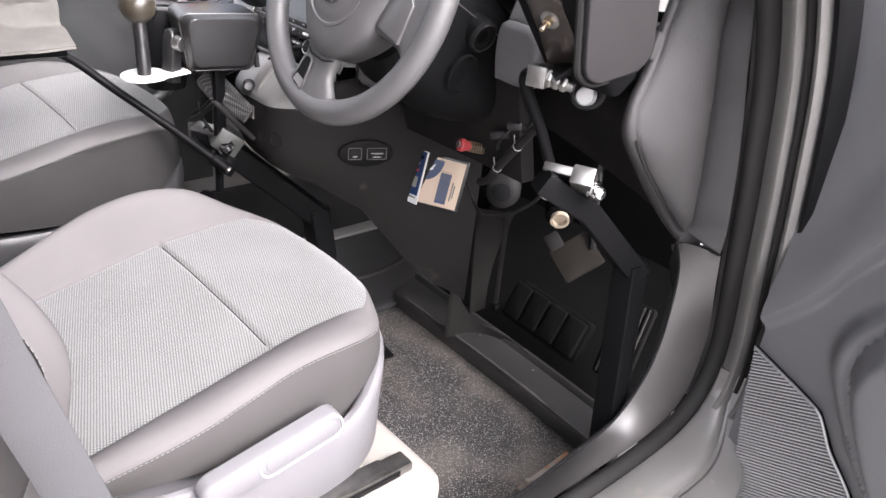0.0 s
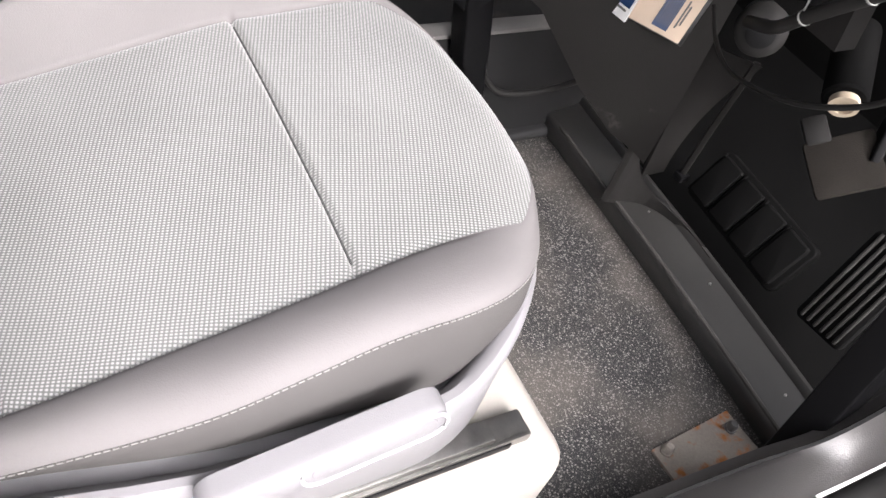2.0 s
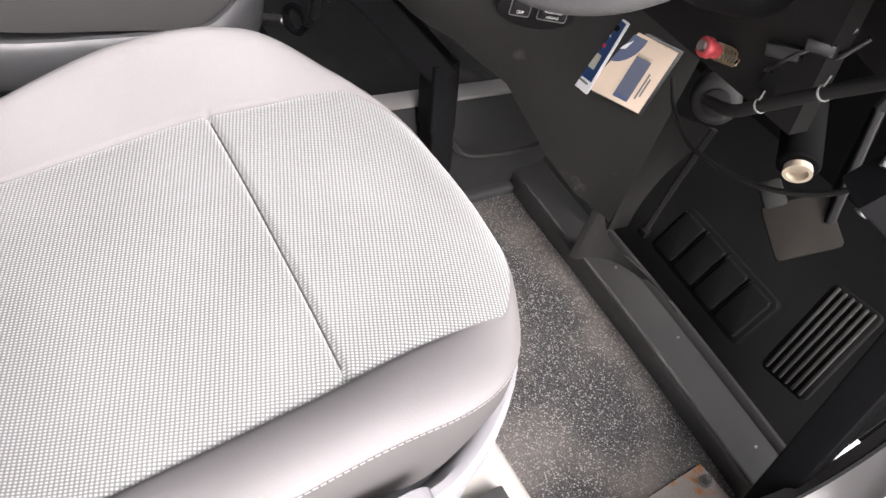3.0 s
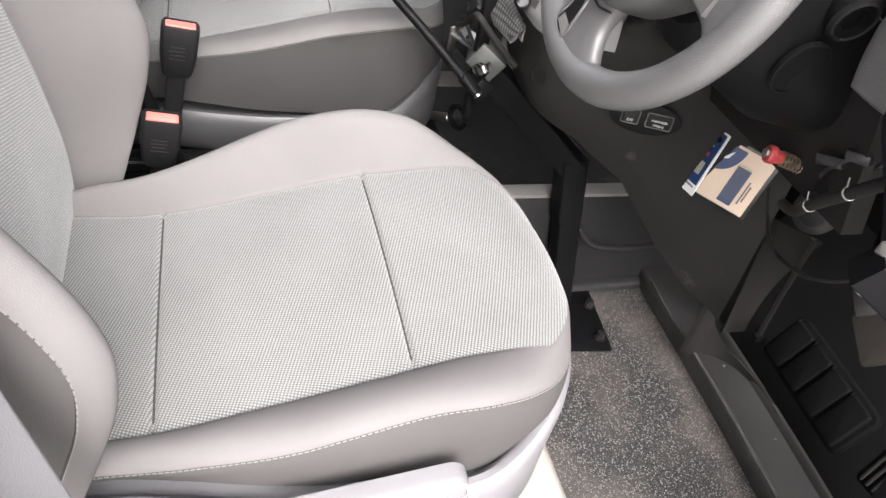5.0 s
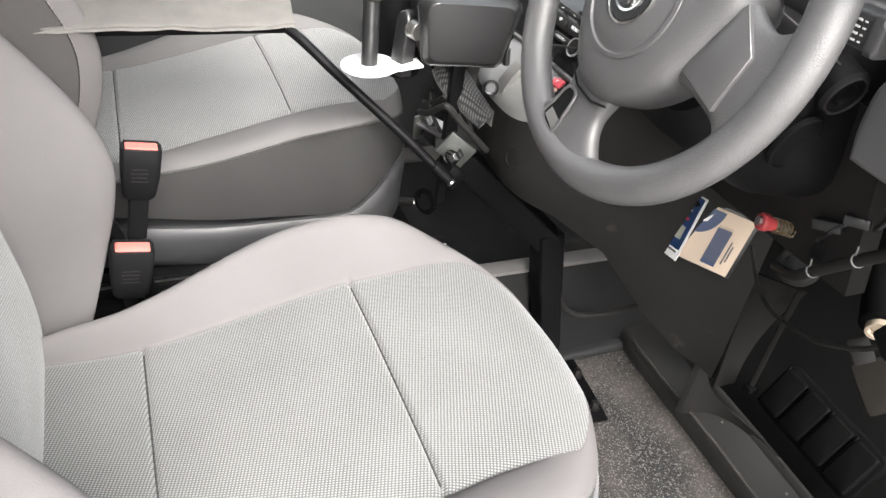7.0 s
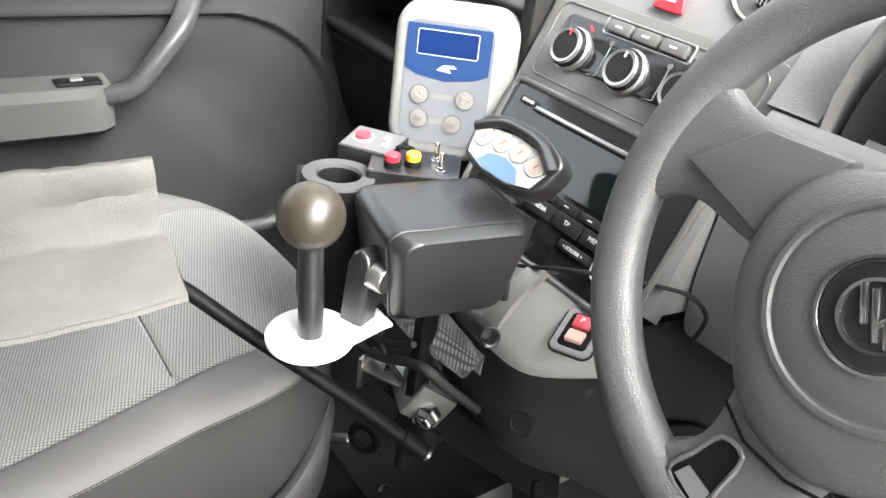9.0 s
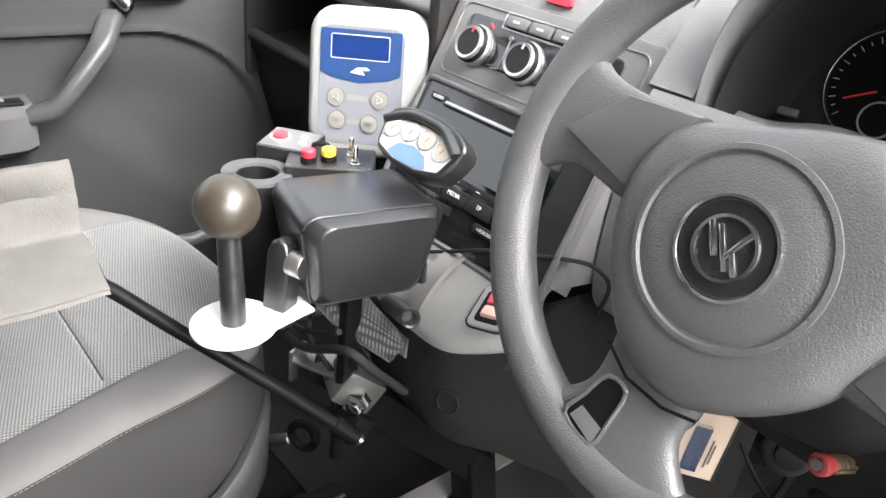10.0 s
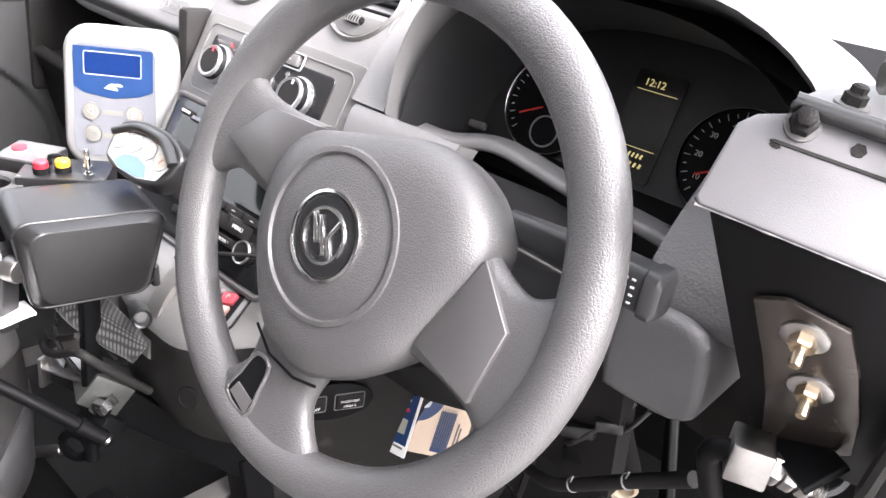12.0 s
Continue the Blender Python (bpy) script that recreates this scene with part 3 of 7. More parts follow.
def stitches(points, pitch, r=0.0007):
    """A row of short thread stitches along a line."""
    pieces = []
    pts = [Vector(p) for p in points]
    total, line = 0.0, []
    for a, b in zip(pts, pts[1:]):
        line.append((total, a, b))
        total += (b - a).length

    def at(d):
        for s, a, b in reversed(line):
            if d >= s:
                return a.lerp(b, min(1.0, (d - s) / max(1e-6, (b - a).length)))
    d = 0.0
    while d + pitch < total:
        pieces.append(sweep([at(d), at(d + pitch * 0.7)], circle(r, 5)))
        d += pitch
    return join(*pieces)


def seat(x0, dy, dz, name_label, group, driver):
    """A front seat: base, shell, cushion, backrest."""
    s = thing("car_seat", (x0, 0.45 + dy, 0.458), name_label, "car seat", group)
    t = Matrix.Translation((x0, dy, dz))
    full, rim = cushion(1.0 if driver else 0.42, 0.0 if driver else 0.045)
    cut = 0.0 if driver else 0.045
    cush = part("cushion", place(zoned(full, 0), t), BOLSTER if driver else material("grey_bolster_cloth", (0.112, 0.109, 0.109), 0.95, bump=0.25, grain=900, vary=0.06), s, "plain grey cloth cushion bolsters")
    part("seat_panel", place(zoned(full, 1), t), CLOTH, cush)
    part("seat_panel", place(zoned(full, 2), t), CLOTH, cush)
    part("thigh_panel", place(zoned(full, 3), t), CLOTH, cush)
    part("cushion_side", place(zoned(full, 4), t), SIDECLOTH if driver else SHADESIDE, cush, "darker grey cloth side of the cushion")
    # a dark tube along each seam stands for the shade in its groove
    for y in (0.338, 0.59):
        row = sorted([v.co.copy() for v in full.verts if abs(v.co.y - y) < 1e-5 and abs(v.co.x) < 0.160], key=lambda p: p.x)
        part("seam", place(tube([tuple(p + Vector((0, 0, 0.0006))) for p in row], 0.0011, 6, 0), t), SEAMSHADE, cush)
    for sx in (1, -1):
        edge = sorted([p for p in rim if p.x * sx > 0.1 and p.y > 0.26], key=lambda p: p.y)
        part("stitching", place(stitches([p + Vector((sx * 0.0006, 0, -0.0015)) for p in edge], 0.006 if driver else 0.005, 0.0006 if driver else 0.0004), t), STITCH, cush)
    full.free()
    bfull, brim = backrest()
    back = part("backrest", place(zoned(bfull, 0), t), BOLSTER, s, "pale grey cloth backrest bolsters")
    part("back_panel", place(zoned(bfull, 1), t), CLOTHBACK, back)
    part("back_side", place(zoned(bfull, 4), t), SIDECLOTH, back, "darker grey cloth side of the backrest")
    for edge in brim:
        part("stitching", place(stitches(edge[8:-4], 0.008 if driver else 0.006, 0.0006 if driver else 0.0005), t), STITCH, back)
    bfull.free()
    # plastic shell round the cushion
    def ring(z, grow, y_a, y_b):
        plan = [0.20 + 0.43 * k / 10 for k in range(10)] + [SEATY1 - 0.176 * (1 - math.sin(math.pi / 2 * k / 14)) for k in range(15)]
        half = [(max(0.205, seat_half(y)) if y < 0.4 else seat_half(y)) + grow for y in plan]
        ys = [dy + y_a + (y - 0.20) * (y_b - y_a) / (SEATY1 - 0.20) for y in plan]
        return [(x0 + h, y, z + dz) for h, y in zip(half, ys)] + [(x0 - h, y, z + dz) for h, y in reversed(list(zip(half, ys)))]
    def rim_ring(z, grow, y_a, y_b, front):
        return [(x, y, q + front * smooth01((y - dy - 0.66) / 0.12)) for x, y, q in ring(z, grow, y_a, y_b)]
    out = 0.0 if driver else 0.006
    part("seat_shell", loft([ring(0.655, -0.005, 0.20, 0.795), ring(0.68, 0.012 + out, 0.19, 0.808), rim_ring(0.735 - cut * 0.6, 0.014 + out, 0.185, 0.808, 0.010), rim_ring(0.764 - cut, 0.016 + out, 0.185, 0.810, 0.040), rim_ring(0.776 - cut, 0.0145 + out, 0.186, 0.809, 0.046), rim_ring(0.7825 - cut, 0.010 + out, 0.188, 0.806, 0.048), rim_ring(0.783 - cut, 0.003 + out, 0.19, 0.801, 0.048), rim_ring(0.776 - cut, -0.004 + out, 0.20, 0.796, 0.046), rim_ring(0.755 - cut, -0.010, 0.21, 0.785, 0.03)]), SHELL if driver else SHADESHELL, s, "moulded grey plastic shell under the cushion")
    # height lever on the outer side
    if driver:
        LV = frame_of((x0 + 0.268, 0.573, 0.807), (0.0, 0.119, 0.022), (0, -0.022, 0.119))
        lev = part("lever", slab(rounded(0.191, 0.042, 0.019), LV @ pose(-0.035, 0, 0), 0.022, 0.008, -0.014), SHELL, s, "grey plastic seat lever")
        part("lever_inset", slab(rounded(0.101, 0.026, 0.012), LV, 0.003, 0.0015, 0.006), SHELL, lev)
        # pale outline paints the highlight round the lever's inset
        part("lever_outline", sweep([LV @ Vector((x, y, 0.0085)) for x, y in rounded(0.116, 0.034, 0.015)], circle(0.0016, 6), closed=True), material("lever_edge_highlight", (0.42, 0.41, 0.43), 0.4), lev)
    # rails and riser box
    for sx in (-0.19, 0.235):
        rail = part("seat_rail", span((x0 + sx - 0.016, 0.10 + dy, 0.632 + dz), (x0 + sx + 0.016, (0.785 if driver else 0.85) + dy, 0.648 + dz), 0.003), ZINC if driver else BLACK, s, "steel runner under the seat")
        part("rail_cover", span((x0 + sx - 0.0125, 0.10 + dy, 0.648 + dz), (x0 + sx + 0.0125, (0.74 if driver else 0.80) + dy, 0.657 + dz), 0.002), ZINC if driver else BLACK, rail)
        part("rail_edge", span((x0 + sx + 0.0127, 0.12 + dy, 0.6475 + dz), (x0 + sx + 0.0165, (0.78 if driver else 0.845) + dy, 0.6505 + dz), 0.0005), ZINC, rail)
        part("rail_groove", span((x0 + sx + 0.0155, 0.12 + dy, 0.634 + dz), (x0 + sx + 0.0175, 0.76 + dy, 0.644 + dz), 0.0005), BLACK, rail)
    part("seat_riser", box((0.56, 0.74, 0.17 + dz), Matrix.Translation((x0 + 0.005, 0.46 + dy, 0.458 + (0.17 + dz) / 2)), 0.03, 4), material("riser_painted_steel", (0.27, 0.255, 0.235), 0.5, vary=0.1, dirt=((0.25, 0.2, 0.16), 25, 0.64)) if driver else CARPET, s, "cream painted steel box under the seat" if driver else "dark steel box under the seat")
    return s


seat(-0.28, 0.0, 0.0, "light grey cloth driver's seat with woven centre panels", "front seats", True)
seat(-0.957, 0.0, 0.075, "light grey cloth passenger seat with woven centre panels", "front seats", False)


stud = thing("floor_stud", (-0.885, 0.951, 0.515), "zinc stud with ring on the passenger floor", "stud")
part("ring", lathe([(0.013, 0.515), (0.013, 0.519), (0.008, 0.520)], Matrix.Translation((-0.885, 0.951, 0)), 20), ZINC, stud)
part("cap", lathe([(0.006, 0.519), (0.006, 0.525), (0.002, 0.527)], Matrix.Translation((-0.885, 0.951, 0)), 14), BLACK, stud)
# ---- dashboard ----
def letters(text, size, m, mat, parent, name="lettering", depth=0.0003):
    """Words as a thin mesh centred on the pose m, facing along its z."""
    cu = bpy.data.curves.new(name, "FONT")
    cu.body, cu.size, cu.extrude = text, size, depth
    cu.align_x, cu.align_y = "CENTER", "CENTER"
    ob = bpy.data.objects.new(name, cu)
    scene.collection.objects.link(ob)
    dg = bpy.context.evaluated_depsgraph_get()
    me = bpy.data.meshes.new_from_object(ob.evaluated_get(dg))
    bpy.data.objects.remove(ob)
    bpy.data.curves.remove(cu)
    bm = bmesh.new()
    bm.from_mesh(me)
    bpy.data.meshes.remove(me)
    place(bm, m)
    return part(name, bm, mat, parent, smooth=False)


def on(m, x, y, z=0.0, turn=0.0):
    """A pose at x, y on the face m, turned by degrees in it."""
    return m @ pose(x, y, z, 0, 0, turn)


PRINT = material("pale_print", (0.6, 0.6, 0.6), 0.6)
SATIN = material("satin_grey_panel", (0.10, 0.098, 0.095), 0.38, vary=0.1)
GLOSS = material("gloss_black_panel", (0.012, 0.012, 0.013), 0.12, vary=0.2)
SILVER = material("silver_trim", (0.55, 0.55, 0.55), 0.3, metal=0.9, vary=0.05)
RED = material("red_plastic", (0.50, 0.02, 0.035), 0.35, vary=0.08)
YELLOW = material("yellow_plastic", (0.75, 0.42, 0.02), 0.35, vary=0.05)

dash = thing("dashboard", (-0.658, 1.2, 0.9), "grey grained plastic dashboard with centre stack and instrument hood", "dashboard", kind="structure")
FACE = frame_of((-0.658, 1.012, 1.294), (1, 0, 0), (0, 0.418, 0.909))


def skin(x, v, prof, bend=None):
    p = prof[int(v)]
    return (x, p.x + (bend(x) if bend else 0.0), p.y)


TOP = spline([(0.931, 1.116), (0.945, 1.145), (1.012, 1.292), (1.05, 1.372), (1.085, 1.405), (1.16, 1.425), (1.30, 1.41), (1.50, 1.37)], 6)
part("stack_surround", sheet(lambda x, v: skin(x, v, TOP), steps(-0.80, -0.512, 8), range(len(TOP)), push=(0, 0.03, -0.02)), DASH, dash)
SIDE = spline([(1.012, 1.314), (1.05, 1.372), (1.085, 1.405), (1.16, 1.425), (1.30, 1.41), (1.50, 1.37)], 6)
part("cowl_shoulder", sheet(lambda x, v: skin(x, v, SIDE), steps(-0.509, -0.462, 4), range(len(SIDE)), push=(0, 0.03, -0.02)), DASH, dash)
SEAM = spline([(1.004, 1.078), (0.990, 1.10), (0.984, 1.15), (0.986, 1.20), (0.992, 1.25), (1.003, 1.297), (1.013, 1.311)], 5)
part("cowl_lower", sheet(lambda x, v: skin(x, v, SEAM), steps(-0.503, -0.36, 6), range(len(SEAM)), push=(0, 0.03, -0.01)), DASH, dash)
LEFT = spline([(1.035, 1.298), (1.02, 1.305), (1.018, 1.318), (1.035, 1.345), (1.075, 1.385), (1.14, 1.41), (1.30, 1.41), (1.50, 1.37)], 6)
part("passenger_top", sheet(lambda x, v: skin(x, v, LEFT, lambda x: 0.04 * smooth01((-1.15 - x) / 0.22)), steps(-1.372, -0.803, 14), range(len(LEFT)), push=(0, 0.03, -0.03)), DASH, dash)
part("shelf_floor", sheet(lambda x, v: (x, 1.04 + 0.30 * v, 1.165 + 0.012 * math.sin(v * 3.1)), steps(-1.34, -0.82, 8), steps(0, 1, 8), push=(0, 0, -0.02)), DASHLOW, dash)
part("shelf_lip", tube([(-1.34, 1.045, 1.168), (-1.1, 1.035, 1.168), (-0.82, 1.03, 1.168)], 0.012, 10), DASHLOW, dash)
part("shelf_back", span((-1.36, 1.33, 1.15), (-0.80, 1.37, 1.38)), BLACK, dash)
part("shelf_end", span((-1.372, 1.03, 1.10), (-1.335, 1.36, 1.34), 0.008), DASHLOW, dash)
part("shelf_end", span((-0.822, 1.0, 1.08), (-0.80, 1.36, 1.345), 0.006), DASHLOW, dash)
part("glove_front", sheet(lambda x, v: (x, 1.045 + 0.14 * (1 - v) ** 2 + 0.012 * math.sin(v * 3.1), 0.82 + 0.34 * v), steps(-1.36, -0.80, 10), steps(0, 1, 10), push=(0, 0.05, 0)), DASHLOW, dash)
letters("AIRBAG", 0.013, frame_of((-0.868, 1.026, 1.335), (1, 0, 0), (0, 0.55, 0.83)) @ pose(0, 0, 0.0012), SATIN, dash)
part("airbag_frame", sweep([frame_of((-0.868, 1.026, 1.335), (1, 0, 0), (0, 0.55, 0.83)) @ Vector((x, y, 0.0008)) for x, y in rounded(0.062, 0.020, 0.007)], circle(0.0007, 5), closed=True), SATIN, dash)

# climate controls
clim = part("climate_panel", slab(rounded(0.292, 0.108, 0.012), on(FACE, 0.008, 0.001), 0.004, 0.002), SATIN, dash, "satin grey climate panel with three round knobs")
part("panel_ridge", sweep([on(FACE, 0.008, 0.001) @ Vector((x, y, 0.004)) for x, y in rounded(0.262, 0.084, 0.012)], circle(0.0013, 6), closed=True), SATIN, clim)
part("black_inlay", slab(rounded(0.222, 0.052, 0.008), on(FACE, 0.004, 0.006), 0.006, 0.001), GLOSS, clim)
for k, kx in enumerate((-0.078, 0.0, 0.072)):
    kn = part("knob", lathe([(0.0215, 0.004), (0.0215, 0.016), (0.019, 0.019)], on(FACE, kx, -0.003), 32, caps=True), BLACK, clim)
    part("knob_ring", lathe([(0.0235, 0.005), (0.0235, 0.011), (0.0215, 0.013)], on(FACE, kx, -0.003), 32, caps=False), SILVER, kn)
    part("knob_ring", lathe([(0.0195, 0.0185), (0.0185, 0.0225), (0.0155, 0.0215)], on(FACE, kx, -0.003), 32, caps=False), SILVER, kn)
    part("knob_cap", lathe([(0.0158, 0.018), (0.0155, 0.021), (0.002, 0.0215)], on(FACE, kx, -0.003), 28), DASHLOW, kn)
    part("pointer", box((0.0018, 0.006, 0.002), on(FACE, kx, 0.011, 0.0215, 0)), PRINT if k else RED, kn)
for kx in (-0.035, 0.0, 0.035):
    b = part("push_button", box((0.031, 0.013, 0.008), on(FACE, kx + 0.002, 0.034, 0.007), 0.002), SATIN, clim)
    part("symbol", box((0.009, 0.0022, 0.0005), on(FACE, kx + 0.002, 0.034, 0.0113)), PRINT, b)
part("button_frame", sweep([on(FACE, 0.002, 0.034) @ Vector((x, y, 0.006)) for x, y in rounded(0.112, 0.018, 0.003)], circle(0.0012, 6), closed=True), SILVER, clim)
for kx in (-0.040, 0.036):
    part("lever_slot", sweep([on(FACE, kx, 0.0) @ Vector(p) for p in ((0.006, 0.02, 0.006), (0.006, -0.018, 0.006), (-0.006, -0.020, 0.006))], circle(0.0008, 5)), SILVER, clim)
    part("slot_dot", lathe([(0.0028, 0.006), (0.0028, 0.0075), (0.001, 0.0075)], on(FACE, kx + 0.006, 0.017), 12), SATIN, clim)
part("red_mark", box((0.008, 0.0025, 0.0006), on(FACE, -0.068, 0.024, 0.0063, -35)), RED, clim)

# radio
radio = part("radio", slab(rounded(0.268, 0.158, 0.010), on(FACE, 0.004, -0.135), 0.005, 0.002), GLOSS, dash, "black car radio with display and rows of keys")
part("radio_frame", sweep([on(FACE, 0.004, -0.135) @ Vector((x, y, 0.004)) for x, y in rounded(0.276, 0.166, 0.012)], rounded(0.007, 0.006, 0.002, 2), closed=True), SATIN, radio)
part("disc_slot", box((0.196, 0.0045, 0.003), on(FACE, 0.006, -0.0735, 0.006), 0.001), SILVER, radio)
part("disc_slot_gap", box((0.186, 0.002, 0.0035), on(FACE, 0.006, -0.0765, 0.006)), BLACK, radio)
sb = part("key", box((0.026, 0.008, 0.005), on(FACE, -0.098, -0.071, 0.006), 0.0015), DASHLOW, radio)
letters("SOUND", 0.0052, on(FACE, -0.098, -0.071, 0.0088), PRINT, sb)
part("display", slab(rounded(0.205, 0.058, 0.004), on(FACE, -0.002, -0.108), 0.0015, 0.0, 0.005), material("display_glass", (0.004, 0.006, 0.006), 0.06, vary=0.05), radio)
for i in range(6):
    b = part("key", box((0.0315, 0.0085, 0.005), on(FACE, -0.0825 + 0.0335 * i, -0.1465, 0.006), 0.0012), DASHLOW, radio)
    part("key_mark", box((0.006, 0.001, 0.0004), on(FACE, -0.0825 + 0.0335 * i, -0.1465, 0.0087)), PRINT, b)
for i, word in enumerate(("RADIO", "PHONE", "MEDIA", "TP", "MENU")):
    b = part("key", box((0.0385, 0.0165, 0.006), on(FACE, -0.086 + 0.041 * i - 0.008, -0.162, 0.0065), 0.0015), DASHLOW, radio)
    if i > 1:
        letters(word, 0.0068, on(FACE, -0.086 + 0.041 * i - 0.008, -0.161, 0.0098), PRINT, b)
b = part("key", box((0.043, 0.0095, 0.006), on(FACE, 0.052, -0.181, 0.0065), 0.0015), DASHLOW, radio)
letters("< FOLDER >", 0.0052, on(FACE, 0.052, -0.181, 0.0098), PRINT, b)
b = part("key", box((0.043, 0.0095, 0.006), on(FACE, -0.03, -0.181, 0.0065), 0.0015), DASHLOW, radio)
part("tuning_knob", lathe([(0.0125, 0.005), (0.0125, 0.014), (0.0115, 0.0155), (0.002, 0.0155)], on(FACE, 0.096, -0.180), 28), DASHLOW, radio)
part("knob_ring", lathe([(0.0133, 0.0135), (0.0128, 0.0165), (0.0112, 0.0155)], on(FACE, 0.096, -0.180), 28, caps=False), SILVER, radio)
hz = slab([(-0.0185, -0.0155), (-0.0155, -0.018), (0.0155, -0.018), (0.0185, -0.0155), (0.006, 0.013), (0.0035, 0.0155), (-0.0035, 0.0155), (-0.006, 0.013)], on(FACE, 0.003, 0.083, 0.001), 0.004, 0.0015)
hzb = part("hazard_button", hz, RED, dash, "red triangular hazard light button")
part("white_triangle", slab([(-0.0065, -0.006), (0.0065, -0.006), (0.0, 0.006)], on(FACE, 0.003, 0.080, 0.0048), 0.0006), WHITE, hzb)

# round air vents: two in the centre
def vent(m, parent):
    v = part("air_vent", lathe([(0.050, -0.004), (0.0515, 0.005), (0.049, 0.0085), (0.046, 0.006), (0.045, -0.012)], m, 40, caps=False), SATIN, parent, "round black air vent with slats")
    part("vent_well", lathe([(0.045, -0.010), (0.045, -0.03), (0.002, -0.03)], m, 30, caps=False), BLACK, v)
    for i in range(5):
        y = -0.012 + 0.0125 * i
        w = math.sqrt(max(0.0, 0.044 ** 2 - y * y))
        part("slat", box((2 * w, 0.0035, 0.016), m @ pose(0, y, -0.004, -12), 0.0012), BLACK, v)
    part("vent_base", slab([(0.045 * math.cos(t), 0.045 * math.sin(t)) for t in [radians(a) for a in range(205, 336, 10)]], m, 0.005, 0.001), SATIN, v)
    part("thumbwheel", box((0.026, 0.010, 0.010), m @ pose(0, -0.0265, 0.006), 0.004, 3), BLACK, v)
    for i in range(6):
        part("rib", box((0.0012, 0.0104, 0.0108), m @ pose(-0.010 + 0.004 * i, -0.0265, 0.0064)), SATIN, v)


vent(frame_of((-0.562, 1.075, 1.402), (1, 0, 0), (0, 0.55, 0.835)), dash)
vent(frame_of((-0.757, 1.075, 1.402), (1, 0, 0), (0, 0.55, 0.835)), dash)

# console: flank, rear face and top
FLANK = spline([(-0.77, 0.96, 0), (-0.745, 0.885, 0), (-0.70, 0.858, 0), (-0.62, 0.850, 0), (-0.565, 0.862, 0), (-0.525, 0.93, 0), (-0.488, 1.013, 0), (-0.452, 1.10, 0), (-0.42, 1.165, 0), (-0.375, 1.215, 0)], 5)
BOTTOM = [0.90, 0.92, 0.925, 0.92, 0.912, 0.878, 0.822, 0.708, 0.636, 0.60]
UPPER = [1.075, 1.065, 1.06, 1.06, 1.06, 1.07, 1.09, 1.08, 1.04, 1.0]


def flank(i, v):
    p = FLANK[i]
    k = i / 5
    a = int(min(k, 8.999))
    zb = BOTTOM[a] + (BOTTOM[a + 1] - BOTTOM[a]) * (k - a)
    zt = UPPER[a] + (UPPER[a + 1] - UPPER[a]) * (k - a)
    z = zb + (zt - zb) * v
    q = FLANK[min(i + 1, len(FLANK) - 1)] - FLANK[max(i - 1, 0)]
    inward = Vector((-q.y, q.x, 0)).normalized()
    off = 0.014 * max(0.0, 0.35 - v) ** 2 / 0.1225 + 0.030 * (1 - math.sqrt(1 - max(0.0, (v - 0.72) / 0.28) ** 2 * 0.96))
    off += 0.03 * max(0.0, 0.93 - z)
    return (p.x + inward.x * off, p.y + inward.y * off, z)


# one plastic twice: shade put into the flank's colour, light into the top's
CONSOLESHADE = material("console_plastic_shaded", (0.0165, 0.0158, 0.0152), 0.46, bump=0.4, grain=650, vary=0.12, dirt=((0.085, 0.08, 0.074), 14, 0.66))
CONSOLELIT = material("console_plastic_lit", (0.205, 0.202, 0.199), 0.34, bump=0.22, grain=620, vary=0.12, leather=True)
part("console_shoulder", sheet(flank, range(26, len(FLANK)), steps(0.80, 1, 8)), CONSOLESHADE, dash)
part("console_flank", sheet(flank, range(len(FLANK)), steps(0, 0.80, 24)), CONSOLESHADE, dash, "lower dashboard panel and console, darkened for shade")


def console_skin(i, k):
    """The padded console top: over the rolled front edge and up to the foot of the radio."""
    top = Vector(flank(i, 1.0))
    rear = Vector((top.x + 0.010, max(0.946, top.y + 0.024), 1.124))
    line = spline([Vector(flank(i, 0.70)), Vector(flank(i, 0.80)), Vector(flank(i, 0.90)), top.lerp(rear, 0.16) + Vector((0, -0.004, 0.001)), top.lerp(rear, 0.58), rear], 6)
    return line[k]


part("console_top", sheet(console_skin, range(27), range(6, 31), push=(0, 0.004, -0.004)), CONSOLELIT, dash, "padded grained top of the console, paled for light")
part("stack_side", sheet(lambda u, v: (-0.512, TOP[int(v)].x + 0.07 * u, TOP[int(v)].y - 0.01 * u), steps(0, 1, 2), range(20), push=(0.006, 0, 0)), DASH, dash)
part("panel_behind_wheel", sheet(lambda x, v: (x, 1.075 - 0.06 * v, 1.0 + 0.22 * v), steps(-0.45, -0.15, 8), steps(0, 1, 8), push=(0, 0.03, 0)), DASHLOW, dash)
# console trim: rocker switches, screw, gear surround
sw = frame_of((-0.548, 0.897, 1.0815), (0.93, 0.36, 0.12), (-0.36, 0.9, 0.36))
part("switch_surround", slab(rounded(0.041, 0.056, 0.008), sw, 0.005, 0.002, -0.002), CONSOLELIT, dash)
part("surround_joint", sweep([sw @ Vector((x, y, 0.0006)) for x, y in rounded(0.0425, 0.0575, 0.009)], circle(0.0013, 6), closed=True), SEAL, dash)
frm = part("switch_frame", slab(rounded(0.029, 0.043, 0.005), sw, 0.004, 0.0015), BLACK, dash, "black frame with red rocker switch")
part("rocker", box((0.0175, 0.015, 0.008), sw @ pose(0, 0.009, 0.005, 8), 0.002), glow("red_rocker", (0.50, 0.07, 0.09), 0.05), frm)
part("rocker_pale", box((0.0175, 0.0145, 0.0065), sw @ pose(0, -0.0085, 0.005, -8), 0.002), glow("pale_rocker", (0.62, 0.40, 0.34), 0.05), frm)
